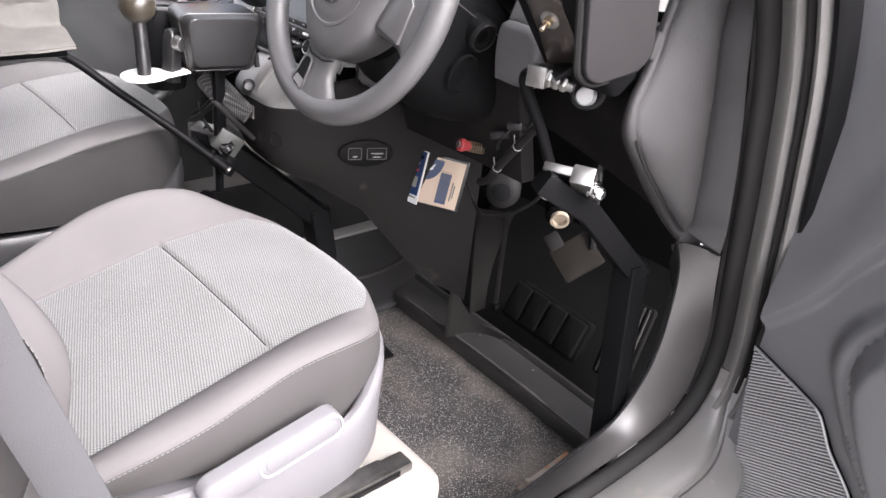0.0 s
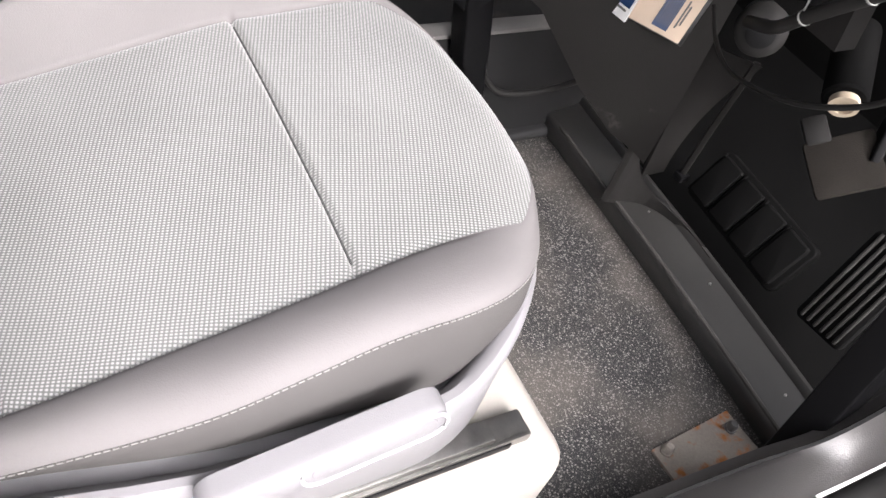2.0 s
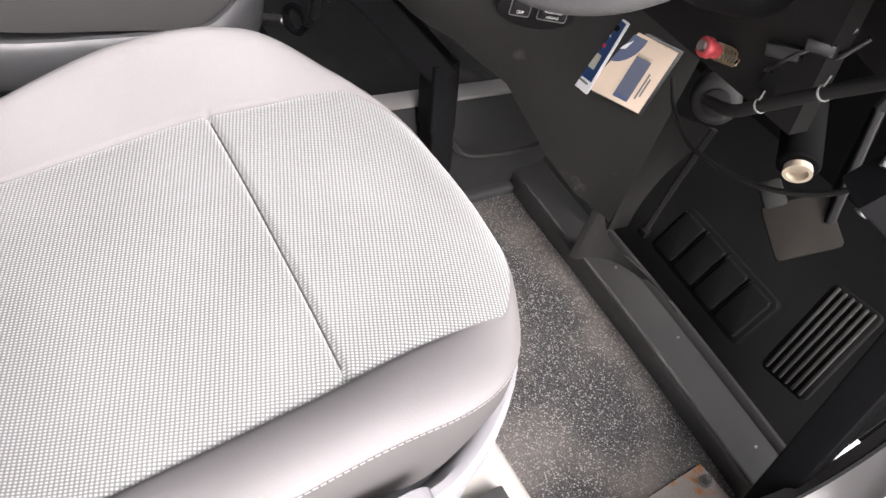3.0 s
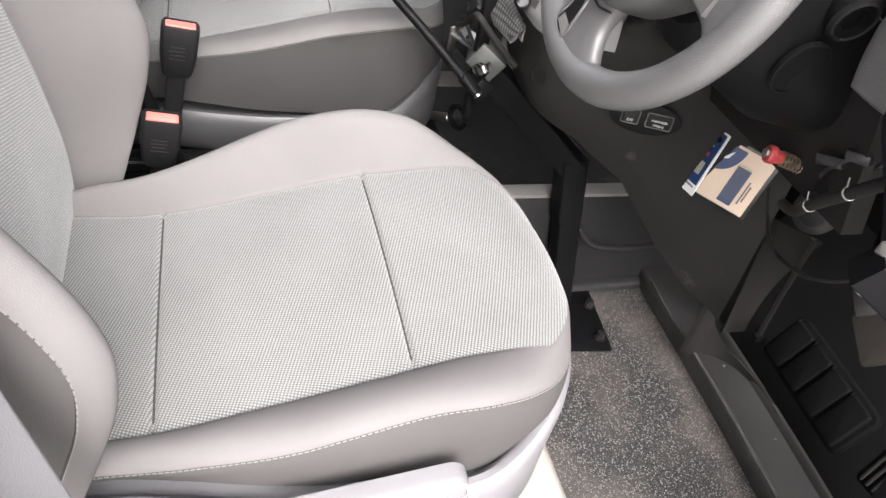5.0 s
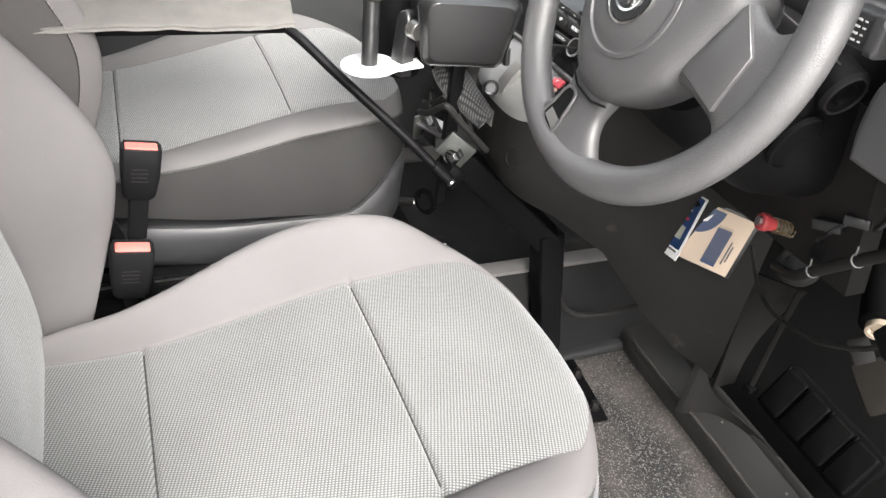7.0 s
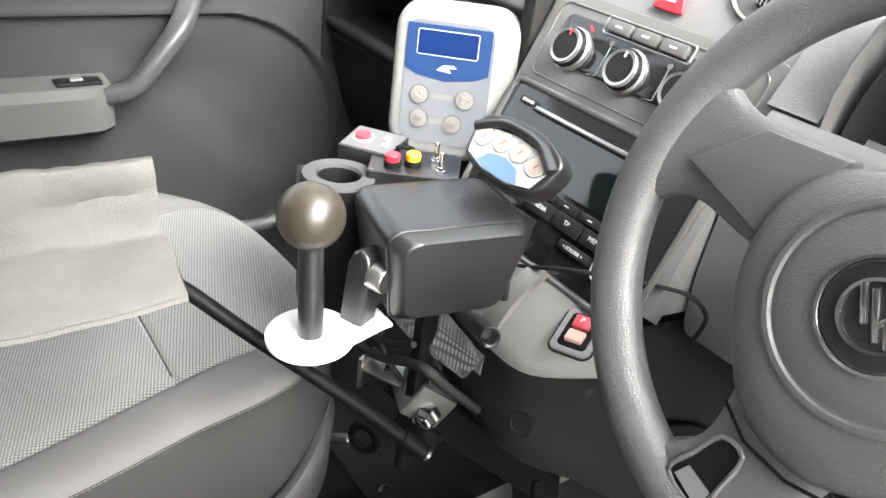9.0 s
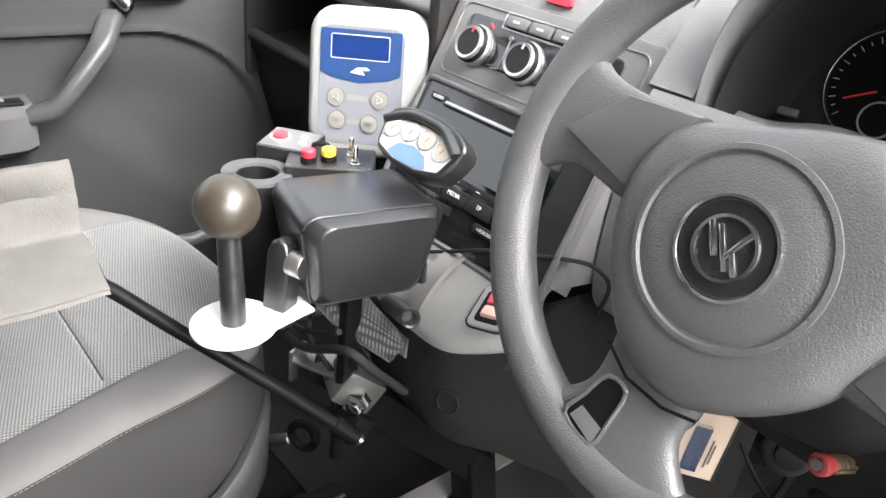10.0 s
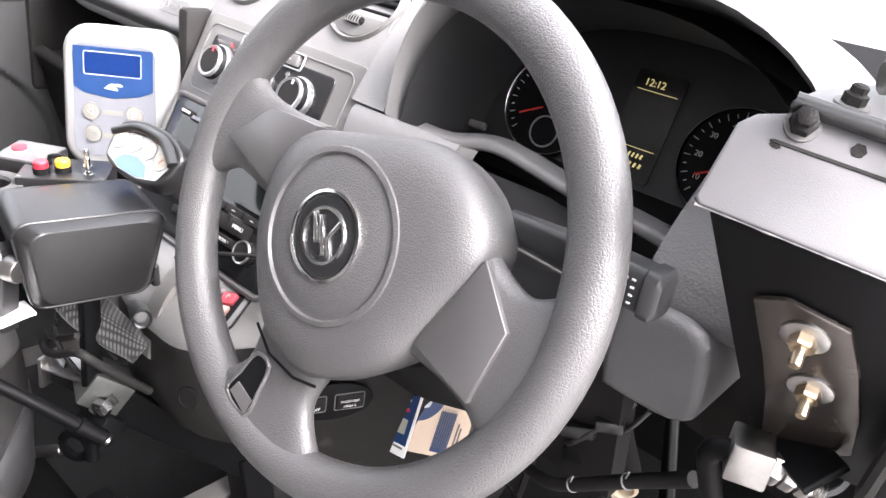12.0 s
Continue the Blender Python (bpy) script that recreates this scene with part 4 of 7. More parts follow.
letters("P", 0.008, sw @ pose(0, 0.009, 0.0098, 8), WHITE, frm)
part("screw", lathe([(0.0035, 0.0), (0.0035, 0.0012), (0.001, 0.0014)], frame_of((-0.566, 0.886, 1.0665), (1, 0, 0), (0, 0.9, 0.4)), 12), BLACK, dash)
part("coin_cap", lathe([(0.0135, -0.002), (0.0135, 0.0014), (0.0120, 0.0020), (0.0112, 0.0006), (0.001, 0.0006)], frame_of((-0.560, 0.861, 0.972), (0.92, 0.38, 0), (0.02, 0.12, 0.99)), 24), DASHLOW, dash)
part("gear_trim", sheet(lambda u, v: Vector((-0.645, 0.846, 0.997)).lerp(Vector((-0.62, 0.846, 0.998)), u).lerp(Vector((-0.637, 0.908, 1.108)).lerp(Vector((-0.617, 0.91, 1.108)), u), v) + Vector((0, -0.012 * math.sin(math.pi * v), 0.014 * math.sin(math.pi * v))), steps(0, 1, 2), steps(0, 1, 10), push=(0, 0.006, -0.006)), material("worn_silver_trim", (0.30, 0.29, 0.28), 0.35, metal=0.6, vary=0.15), dash)
# oval switch plate on the flank
OV = frame_of((-0.484, 1.008, 0.950), (0.41, 0.91, 0.0), (0.03, 0.12, 0.99))
ov = part("oval_plate", slab([(0.052 * math.cos(t), 0.026 * math.sin(t)) for t in [2 * math.pi * i / 36 for i in range(36)]], OV, 0.004, 0.002, 0.002), BLACK, dash, "black oval plate with two switches")
for sx, sz in ((-0.022, 0.022), (0.020, 0.034)):
    b = part("switch", box((sz, 0.020, 0.006), OV @ pose(sx, 0, 0.006), 0.002), DASHLOW, ov)
    part("switch_frame", sweep([OV @ Vector((sx + x, y, 0.0065)) for x, y in rounded(sz + 0.003, 0.022, 0.002, 3)], circle(0.0008, 5), closed=True), SATIN, b)
    if sz < 0.03:
        letters("OFF", 0.0055, OV @ pose(sx, -0.005, 0.0093), PRINT, b)
    else:
        letters("PASSENGER", 0.0046, OV @ pose(sx, 0.0012, 0.0093), PRINT, b)
        letters("AIRBAG", 0.0046, OV @ pose(sx, -0.0056, 0.0093), PRINT, b)

# instrument hood and cluster
def arch(cx, base, wide, high, y, n=24, p=2.6):
    out = []
    for i in range(n + 1):
        a = math.pi * (1 - i / n)
        c, s = math.cos(a), math.sin(a)
        out.append((cx + wide * math.copysign(abs(c) ** (2 / p), c), y + 0.0, base + high * abs(s) ** (2 / p)))
    return out


hood = loft([arch(-0.246, 1.30, 0.194, 0.165, 1.10), arch(-0.246, 1.30, 0.206, 0.180, 1.03), arch(-0.246, 1.30, 0.213, 0.187, 1.012), arch(-0.246, 1.30, 0.216, 0.195, 1.016), arch(-0.246, 1.30, 0.219, 0.20, 1.05), arch(-0.246, 1.29, 0.221, 0.17, 1.25), arch(-0.246, 1.25, 0.226, 0.13, 1.50)], caps=False, closed=False)
part("instrument_hood", hood, DASH, dash, "grained grey hood over the instruments")
part("hood_lining", loft([arch(-0.246, 1.275, 0.200, 0.190, 1.022), arch(-0.246, 1.275, 0.188, 0.165, 1.11), arch(-0.246, 1.275, 0.181, 0.155, 1.17)], caps=False, closed=False), material("hood_lining_plastic", (0.028, 0.028, 0.029), 0.42, bump=0.2, vary=0.1), dash)
CL = frame_of((-0.262, 1.150, 1.345), (1, 0, 0), (0, 0.34, 0.94))
cl = part("cluster_face", slab(rounded(0.43, 0.24, 0.05), on(CL, 0.015, 0), 0.004, 0.0, -0.006), material("cluster_black", (0.012, 0.012, 0.013), 0.35), dash, "black instrument cluster with two dials and a display")
for gx, gy in ((-0.093, -0.006), (0.107, -0.006)):
    dial = part("dial", lathe([(0.0535, 0.0), (0.0535, 0.004), (0.0515, 0.005), (0.0505, 0.001), (0.002, 0.001)], on(CL, gx, gy), 44), BLACK, cl)
    part("dial_ring", lathe([(0.0535, 0.003), (0.0525, 0.0052), (0.0512, 0.004)], on(CL, gx, gy), 44, caps=False), SILVER, dial)
    for i in range(27):
        a = radians(225 - 270 * i / 26)
        part("tick", box((0.006 if i % 2 == 0 else 0.0035, 0.0008, 0.0004), on(CL, gx + 0.0455 * math.cos(a), gy + 0.0455 * math.sin(a), 0.0013, math.degrees(a))), PRINT, dial)
    if gx > 0:
        for i in range(8):
            a = radians(213 - 34 * i)
            letters(str(10 * (i + 1)), 0.0075, on(CL, gx + 0.0355 * math.cos(a), gy + 0.0355 * math.sin(a), 0.0013), PRINT, dial)
    part("sub_dial", lathe([(0.017, 0.001), (0.0168, 0.0022), (0.0155, 0.0022), (0.015, 0.0014)], on(CL, gx + 0.004, gy - 0.028), 26, caps=False), SILVER, dial)
    part("needle", box((0.034, 0.0016, 0.0012), on(CL, gx - 0.016, gy - 0.010, 0.004, 28)), glow("needle_red", (0.35, 0.02, 0.015), 0.08), dial)
    part("needle_cap", lathe([(0.008, 0.001), (0.008, 0.005), (0.002, 0.006)], on(CL, gx, gy), 18), BLACK, dial)
dsp = part("display", slab(rounded(0.052, 0.105, 0.004), on(CL, 0.011, 0.002), 0.002), material("cluster_display", (0.016, 0.016, 0.015), 0.2), cl)
AMBER = glow("display_amber", (0.55, 0.47, 0.20), 0.22)
letters("12:12", 0.0100, on(CL, 0.006, 0.043, 0.0024), AMBER, dsp)
for yy in (0.0355, -0.019):
    part("display_line", box((0.042, 0.0007, 0.0004), on(CL, 0.011, yy, 0.0023)), AMBER, dsp)
for yy, ww in ((-0.026, 0.026), (-0.035, 0.032)):
    for k in range(5):
        part("digit_bar", box((ww / 13, 0.0046, 0.0004), on(CL, 0.013 + (k - 2) * ww / 6, yy, 0.0023, -14)), AMBER, dsp)
part("reset_button", box((0.020, 0.008, 0.008), frame_of((-0.420, 1.115, 1.302), (1, 0.2, 0), (0, 0.4, 0.9)), 0.002), SATIN, dash)
lip = [(-0.43, 1.035, 1.302), (-0.40, 1.045, 1.300), (-0.345, 1.058, 1.309), (-0.262, 1.062, 1.296), (-0.17, 1.055, 1.290), (-0.10, 1.03, 1.288)]
part("cluster_lip", sweep(spline(lip, 8), rounded(0.030, 0.012, 0.005)), DASH, dash)
part("cluster_shelf", sheet(lambda x, v: (x, 1.06 + 0.09 * v, 1.296 - 0.006 * v), steps(-0.43, -0.09, 8), steps(0, 1, 3), push=(0, 0, -0.01)), BLACK, dash)
# right end of the dashboard; dash plastic coloured darker for its shading
RIGHT = spline([(0.990, 1.255), (0.985, 1.265), (0.990, 1.28), (1.0, 1.298), (1.03, 1.33), (1.09, 1.37), (1.20, 1.39), (1.50, 1.36)], 6)
part("end_top", sheet(lambda x, v: skin(x, v, RIGHT, lambda x: 0.05 * smooth01((x + 0.02) / 0.1)), steps(-0.145, 0.018, 10), range(len(RIGHT)), push=(0, 0.03, -0.01)), material("shaded_end_top", (0.10, 0.098, 0.10), 0.44, bump=0.5, grain=400, vary=0.1), dash)
PODSHADE = material("shaded_end_panel", (0.11, 0.108, 0.11), 0.44, bump=0.22, grain=420, vary=0.1, leather=True)
PODO = [(p.x, p.y) for p in spline([Vector((a, b, 0)) for a, b in ((-0.150, 1.183), (-0.11, 1.181), (-0.082, 1.185), (-0.071, 1.20), (-0.076, 1.245), (-0.09, 1.262), (-0.117, 1.266), (-0.15, 1.262), (-0.156, 1.22), (-0.150, 1.183))], 4)][:-1]
part("pod", slab(PODO, Matrix(((1, 0, 0, 0), (0, 0, -1, 1.07), (0, 1, 0, 0), (0, 0, 0, 1))), 0.098, 0.010), PODSHADE, dash)
# padded side cap of the dashboard, beside the door, and the dark panel next to it
CAPL = spline([(0.066, 1.082, 1.42), (0.058, 1.075, 1.33), (0.057, 1.066, 1.290), (0.060, 1.054, 1.252), (0.062, 1.040, 1.216), (0.064, 1.029, 1.185), (0.068, 1.034, 1.152), (0.071, 1.070, 1.105), (0.078, 1.130, 1.041), (0.085, 1.172, 1.000), (0.092, 1.182, 0.992)], 6)
RIMO = spline([(0.050, 1.084, 1.42), (0.044, 1.073, 1.33), (0.044, 1.062, 1.288), (0.046, 1.049, 1.250), (0.048, 1.032, 1.218), (0.049, 1.020, 1.184), (0.050, 1.026, 1.150), (0.052, 1.058, 1.110), (0.055, 1.114, 1.049), (0.066, 1.168, 0.992), (0.082, 1.190, 0.967)], 6)
CAPR = spline([(0.104, 1.115, 1.42), (0.100, 1.122, 1.33), (0.100, 1.126, 1.285), (0.100, 1.136, 1.245), (0.100, 1.147, 1.205), (0.101, 1.154, 1.165), (0.102, 1.162, 1.120), (0.102, 1.170, 1.080), (0.102, 1.176, 1.040), (0.100, 1.183, 1.008), (0.094, 1.184, 0.994)], 6)
CAPB = spline([(0.130, 1.085, 1.42), (0.136, 1.120, 1.33), (0.138, 1.133, 1.285), (0.140, 1.143, 1.245), (0.143, 1.154, 1.205), (0.146, 1.163, 1.165), (0.148, 1.173, 1.125), (0.149, 1.182, 1.085), (0.150, 1.190, 1.045), (0.150, 1.199, 1.005), (0.149, 1.200, 0.973)], 6)
BASE = spline([(0.082, 1.190, 0.967), (0.100, 1.201, 0.968), (0.118, 1.204, 0.970), (0.135, 1.202, 0.971), (0.149, 1.200, 0.972)], 6)
NCAP = len(CAPL) - 1


def cap_skin(i, u):
    """The padded face: swollen between the crease and the soft fold beside the door seal."""
    swell = 0.013 * math.sin(math.pi * min(1.0, u * 1.02)) ** 0.55 * min(1.0, 0.25 + (NCAP - i) / 14)
    return CAPL[i].lerp(CAPR[i], u) + Vector((0.66, -0.74, 0.1)) * swell


def cap_roll(i, u):
    """The raised roll round the pad, from the crease over to the dark panel."""
    return CAPL[i].lerp(RIMO[i], u) + Vector((0.45, -0.88, 0.1)) * (0.008 * math.sin(math.pi * (0.10 + 0.90 * u)) ** 0.8 - 0.003)


def cap_side(i, u):
    """From the pad's fold out to the door seal, hollow in the middle."""
    return CAPR[i].lerp(CAPB[i], u) + Vector((0.5, -0.8, 0)) * (0.003 * math.sin(math.pi * u) - 0.0025 * math.exp(-(u / 0.06) ** 2))


def cap_foot(j, u):
    """The plain foot of the cap, from the pad's end down to the joint with the sill trim."""
    k = j / (len(BASE) - 1)
    top = RIMO[-1].lerp(CAPL[-1], k / 0.3) if k < 0.3 else CAPL[-1].lerp(CAPR[-1], (k - 0.3) / 0.1) if k < 0.4 else CAPR[-1].lerp(CAPB[-1], (k - 0.4) / 0.6)
    return top.lerp(BASE[j], u)


SIDECAP = material("side_cap_plastic", (0.045, 0.0437, 0.0442), 0.40, bump=0.6, grain=420, vary=0.08, leather=True)
part("side_cap", sheet(cap_skin, range(len(CAPL)), steps(0, 1, 20), push=(-0.02, 0.03, 0)), SIDECAP, dash, "grey grained side cap beside the door")
part("side_cap_rim", sheet(cap_roll, range(len(CAPL)), steps(0, 1, 10), push=(0.0, 0.03, 0)), SIDECAP, dash)
part("cap_side_trim", sheet(cap_side, range(len(CAPR)), steps(0, 1, 8), push=(-0.01, 0.02, 0)), SIDECAP, dash)
part("cap_foot", sheet(cap_foot, range(len(BASE)), steps(0, 1, 4), push=(-0.01, 0.02, 0)), SIDECAP, dash)
part("cap_crease", tube([tuple(p + Vector((0.001, -0.0022, 0))) for p in CAPL[36:]], 0.0020, 6, 0), SEAL, dash)
part("cap_joint", tube([tuple(p + Vector((0.0, -0.002, -0.001))) for p in BASE], 0.0016, 6, 0), SEAL, dash)
part("cap_clip", slab(rounded(0.016, 0.036, 0.003), frame_of((0.053, 1.046, 1.272), (0.9, -0.30, 0.1), (0.12, 0.20, 0.97)), 0.006, 0.0015, -0.002), SIDECAP, dash)
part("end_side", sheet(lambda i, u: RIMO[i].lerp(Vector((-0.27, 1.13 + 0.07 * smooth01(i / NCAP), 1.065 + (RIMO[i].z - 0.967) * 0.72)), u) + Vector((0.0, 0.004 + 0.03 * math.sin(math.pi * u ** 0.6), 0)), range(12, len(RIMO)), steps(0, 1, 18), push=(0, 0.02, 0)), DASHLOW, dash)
part("cap_screw", lathe([(0.0032, 0.0), (0.0032, 0.0016), (0.001, 0.0026)], frame_of((0.117, 1.2005, 0.9755), (0.8, 0.6, 0), (0, 0.2, 0.98)), 14), CHROME, dash)
gm = part("grommet", lathe([(0.0235, 0.0), (0.0245, 0.004), (0.0235, 0.008), (0.0200, 0.008), (0.0190, 0.004)], frame_of((0.010, 0.990, 1.204), (0.97, 0.2, 0.0), (0.0, 0.45, 0.89)), 28, caps=False), SOFTBLACK, dash, "black rubber ring round a white plug")
part("plug", lathe([(0.0150, 0.000), (0.0120, 0.003), (0.001, 0.0035)], frame_of((0.008, 0.987, 1.199), (0.97, 0.2, 0.0), (0.0, 0.45, 0.89)), 24), WHITE, gm)

# ---- steering column and wheel ----
WHEEL = frame_of((-0.2905, 0.8249, 1.2955), (1, 0.0, 0), (0, math.sin(radians(18.3)), math.cos(radians(18.3))))
col = thing("steering_column", (-0.29, 0.98, 1.2), "dark plastic steering column shroud with stalk and key lock", "steering column")


def column_ring(z, w, h, dy):
    return [WHEEL @ Vector((x, y + dy, z)) for x, y in rounded(w, h, min(w, h) * 0.38, 5)]


part("shroud", loft([column_ring(-0.045, 0.12, 0.12, -0.005), column_ring(-0.05, 0.165, 0.155, -0.015), column_ring(-0.10, 0.19, 0.19, -0.03), column_ring(-0.20, 0.20, 0.21, -0.045), column_ring(-0.27, 0.18, 0.19, -0.05)]), BLACK, col)
part("shroud_seam", sweep([WHEEL @ Vector((0.084, 0.03, -0.048)), WHEEL @ Vector((0.097, 0.02, -0.10)), WHEEL @ Vector((0.101, 0.0, -0.2))], circle(0.001, 5)), SATIN, col)
part("access_cap", lathe([(0.031, -0.003), (0.031, 0.002), (0.029, 0.003), (0.028, 0.0005), (0.001, 0.0005)], frame_of((-0.192, 0.952, 1.180), (-0.12, 0.99, 0), (0.25, 0.1, 0.96)), 30), BLACK, col)
lock = part("key_lock", lathe([(0.026, -0.02), (0.026, 0.008), (0.022, 0.012), (0.013, 0.010), (0.012, 0.004), (0.001, 0.004)], frame_of((-0.192, 0.978, 1.236), (0, 1, 0), (0.3, 0, 0.95)), 28), BLACK, col)
part("key_ring", lathe([(0.0225, 0.0115), (0.021, 0.0135), (0.0195, 0.0115)], frame_of((-0.192, 0.978, 1.236), (0, 1, 0), (0.3, 0, 0.95)), 28, caps=False), DASHLOW, lock)
stalk = part("stalk", loft([[Vector((x, 0.874 - 0.001 * k, 1.326)) + Vector((0, b, c)) for b, c in rounded(0.026 * s, 0.030 * s, 0.006, 3)] for k, (x, s) in enumerate(((-0.20, 0.6), (-0.135, 0.85), (-0.118, 0.95), (-0.094, 0.95), (-0.092, 1.06), (-0.084, 1.04), (-0.081, 0.8)))]), material("stalk_plastic", (0.035, 0.035, 0.036), 0.4, vary=0.1), col, "black wiper stalk with white marks")
SM = frame_of((-0.104, 0.8575, 1.326), (1, 0, 0), (0, 0, 1))
for i in range(4):
    part("stalk_mark", box((0.0045, 0.0016, 0.0006), SM @ pose(0.0, 0.008 - 0.005 * i, 0.0008)), PRINT, stalk)
    part("stalk_mark", box((0.0025, 0.0012, 0.0006), SM @ pose(0.006, 0.008 - 0.005 * i, 0.0008)), PRINT, stalk)
wheel = thing("steering_wheel", (-0.2905, 0.8249, 1.2955), "dark grey grained three-spoke steering wheel with chrome emblem", "steering wheel")
R0, R1 = 0.1815, 0.0185
ringpts = [WHEEL @ Vector((R0 * math.cos(2 * math.pi * i / 96), R0 * math.sin(2 * math.pi * i / 96), 0)) for i in range(96)]
part("rim", sweep(ringpts, circle(R1 * 1.0, 18, R1 * 0.9), closed=True, up=tuple(WHEEL.col[2].xyz)), RIM, wheel)


def outline_loft(rings, mat, name, label=""):
    return part(name, loft([[WHEEL @ Vector((x, y, z)) for x, y in o] for o, z in rings]), mat, wheel, label)


PADO = [(-0.062, 0.053), (-0.027, 0.063), (0.031, 0.076), (0.064, 0.074), (0.096, 0.056), (0.114, 0.026), (0.102, -0.010), (0.088, -0.044), (0.074, -0.070), (0.040, -0.098), (0.0, -0.112), (-0.045, -0.097), (-0.080, -0.045), (-0.089, 0.0), (-0.080, 0.035)]
PADO = [(p.x, p.y) for p in spline([Vector((*q, 0)) for q in PADO[-1:] + PADO + PADO[:2]], 4)[4:-4]][:-1]


def pad_outline(k):
    return [(0.006 + (x - 0.006) * k, -0.012 + (y + 0.012) * k) for x, y in PADO]


outline_loft([(pad_outline(0.8), -0.055), (pad_outline(0.96), -0.03), (pad_outline(1.0), 0.0), (pad_outline(0.98), 0.012), (pad_outline(0.92), 0.0195), (pad_outline(0.82), 0.0240), (pad_outline(0.70), 0.0265), (pad_outline(0.4), 0.0275)], RIM, "airbag_pad")
HUB = WHEEL @ Matrix.Translation((0.0, -0.008, 0.0))
part("pad_ring", lathe([(0.0625, 0.024), (0.0615, 0.0285), (0.058, 0.029), (0.0565, 0.0265), (0.054, 0.0275), (0.04, 0.030), (0.002, 0.0305)], HUB, 48), RIM, wheel)
emb = part("emblem", lathe([(0.0320, 0.0295), (0.0318, 0.0322), (0.0298, 0.0326), (0.0292, 0.031)], HUB, 44, caps=False), CHROME, wheel, "round chrome emblem")
part("emblem_disc", lathe([(0.0282, 0.0305), (0.0282, 0.0312), (0.001, 0.0316)], HUB, 40), material("emblem_dark", (0.012, 0.012, 0.013), 0.25, vary=0.1), emb)
part("emblem_ring", lathe([(0.0205, 0.0312), (0.0200, 0.0335), (0.0180, 0.0332), (0.0178, 0.0312)], HUB, 40, caps=False), CHROME, emb)
for bx, by, ln, tn in ((-0.009, 0.003, 0.022, -62), (-0.001, 0.0, 0.028, -62), (0.007, 0.004, 0.022, 62), (0.008, -0.006, 0.016, -62)):
    part("emblem_bar", box((ln, 0.0034, 0.0022), HUB @ pose(bx, by, 0.0322, 0, 0, tn), 0.0006), CHROME, emb)
# spokes with satin inserts, lower spoke with an opening


def soft(o, n=4):
    v = [Vector((*q, 0)) for q in o]
    return [(p.x, p.y) for p in spline(v[-1:] + v + v[:2], n)[n:-n]][:-1]


def oval(a, b, top, low):
    """A flattened section between two edge points, with full rounded edges."""
    a, b = Vector((*a, 0)), Vector((*b, 0))
    pts = []
    for i in range(28):
        c, s = math.cos(2 * math.pi * i / 28), math.sin(2 * math.pi * i / 28)
        p = (a + b) / 2 + (b - a) / 2 * math.copysign(abs(c) ** 0.55, c)
        pts.append((p.x, p.y, (top + low) / 2 + (top - low) / 2 * math.copysign(abs(s) ** 0.75, s)))
    return pts


def flowing(rows, n=6):
    """Spoke sections eased between a few given ones: two edge points, top and underside."""
    ts = list(range(len(rows)))
    cols = [[r[0][0] for r in rows], [r[0][1] for r in rows], [r[1][0] for r in rows], [r[1][1] for r in rows], [r[2] for r in rows], [r[3] for r in rows]]
    for t in steps(0, len(rows) - 1, n * (len(rows) - 1)):
        v = [lerp(ts, c, t) for c in cols]
        yield (v[0], v[1]), (v[2], v[3]), v[4], v[5]


for o in ([((-0.060, 0.058), (-0.070, -0.016), 0.0150, -0.02), ((-0.105, 0.059), (-0.100, -0.009), 0.0112, -0.014), ((-0.138, 0.066), (-0.140, -0.002), 0.0100, -0.012), ((-0.160, 0.083), (-0.169, -0.018), 0.0112, -0.012), ((-0.172, 0.094), (-0.184, -0.034), 0.0120, -0.012)],
          [((0.092, 0.040), (0.075, -0.056), 0.0150, -0.02), ((0.125, 0.020), (0.112, -0.062), 0.0112, -0.014), ((0.148, 0.014), (0.138, -0.072), 0.0100, -0.012), ((0.170, 0.028), (0.153, -0.093), 0.0112, -0.012), ((0.181, 0.044), (0.158, -0.108), 0.0120, -0.012)],
          [((-0.057, -0.070), (0.030, -0.085), 0.0150, -0.02), ((-0.054, -0.105), (0.018, -0.112), 0.0118, -0.014), ((-0.060, -0.132), (0.014, -0.135), 0.0105, -0.012), ((-0.085, -0.153), (0.028, -0.157), 0.0115, -0.012), ((-0.108, -0.160), (0.052, -0.176), 0.0120, -0.012)]):
    part("spoke", loft([[WHEEL @ Vector(p) for p in oval(*s)] for s in flowing(o)]), RIM, wheel)
for o in ([(-0.150, 0.020), (-0.111, 0.055), (-0.058, 0.056), (-0.074, 0.024), (-0.086, -0.002)], [(0.0865, -0.046), (0.1067, 0.006), (0.1147, 0.0237), (0.1462, -0.010), (0.1376, -0.0606)]):
    part("spoke_insert", slab(o, WHEEL, 0.0128, 0.0014, 0.001), HUBGREY, wheel, "smooth satin spoke insert")
hole = soft([(-0.060, -0.158), (-0.052, -0.138), (-0.042, -0.118), (-0.026, -0.121), (-0.028, -0.145), (-0.034, -0.166)], 3)
outline_loft([(hole, 0.009), (hole, 0.0128)], BLACK, "spoke_recess")
part("recess_trim", sweep([WHEEL @ Vector((x, y, 0.0126)) for x, y in hole], circle(0.0018, 6), closed=True), RIM, wheel)
part("recess_glint", slab([(-0.0555, -0.156), (-0.050, -0.146), (-0.031, -0.152), (-0.033, -0.165)], WHEEL, 0.0012, 0.0, 0.0128), SILVER, wheel)
part("pad_gap", sweep([WHEEL @ Vector(p) for p in ((-0.052, -0.098, 0.0125), (-0.030, -0.112, 0.0135), (0.0, -0.116, 0.0135), (0.022, -0.112, 0.0125))], circle(0.0012, 6)), BLACK, wheel)

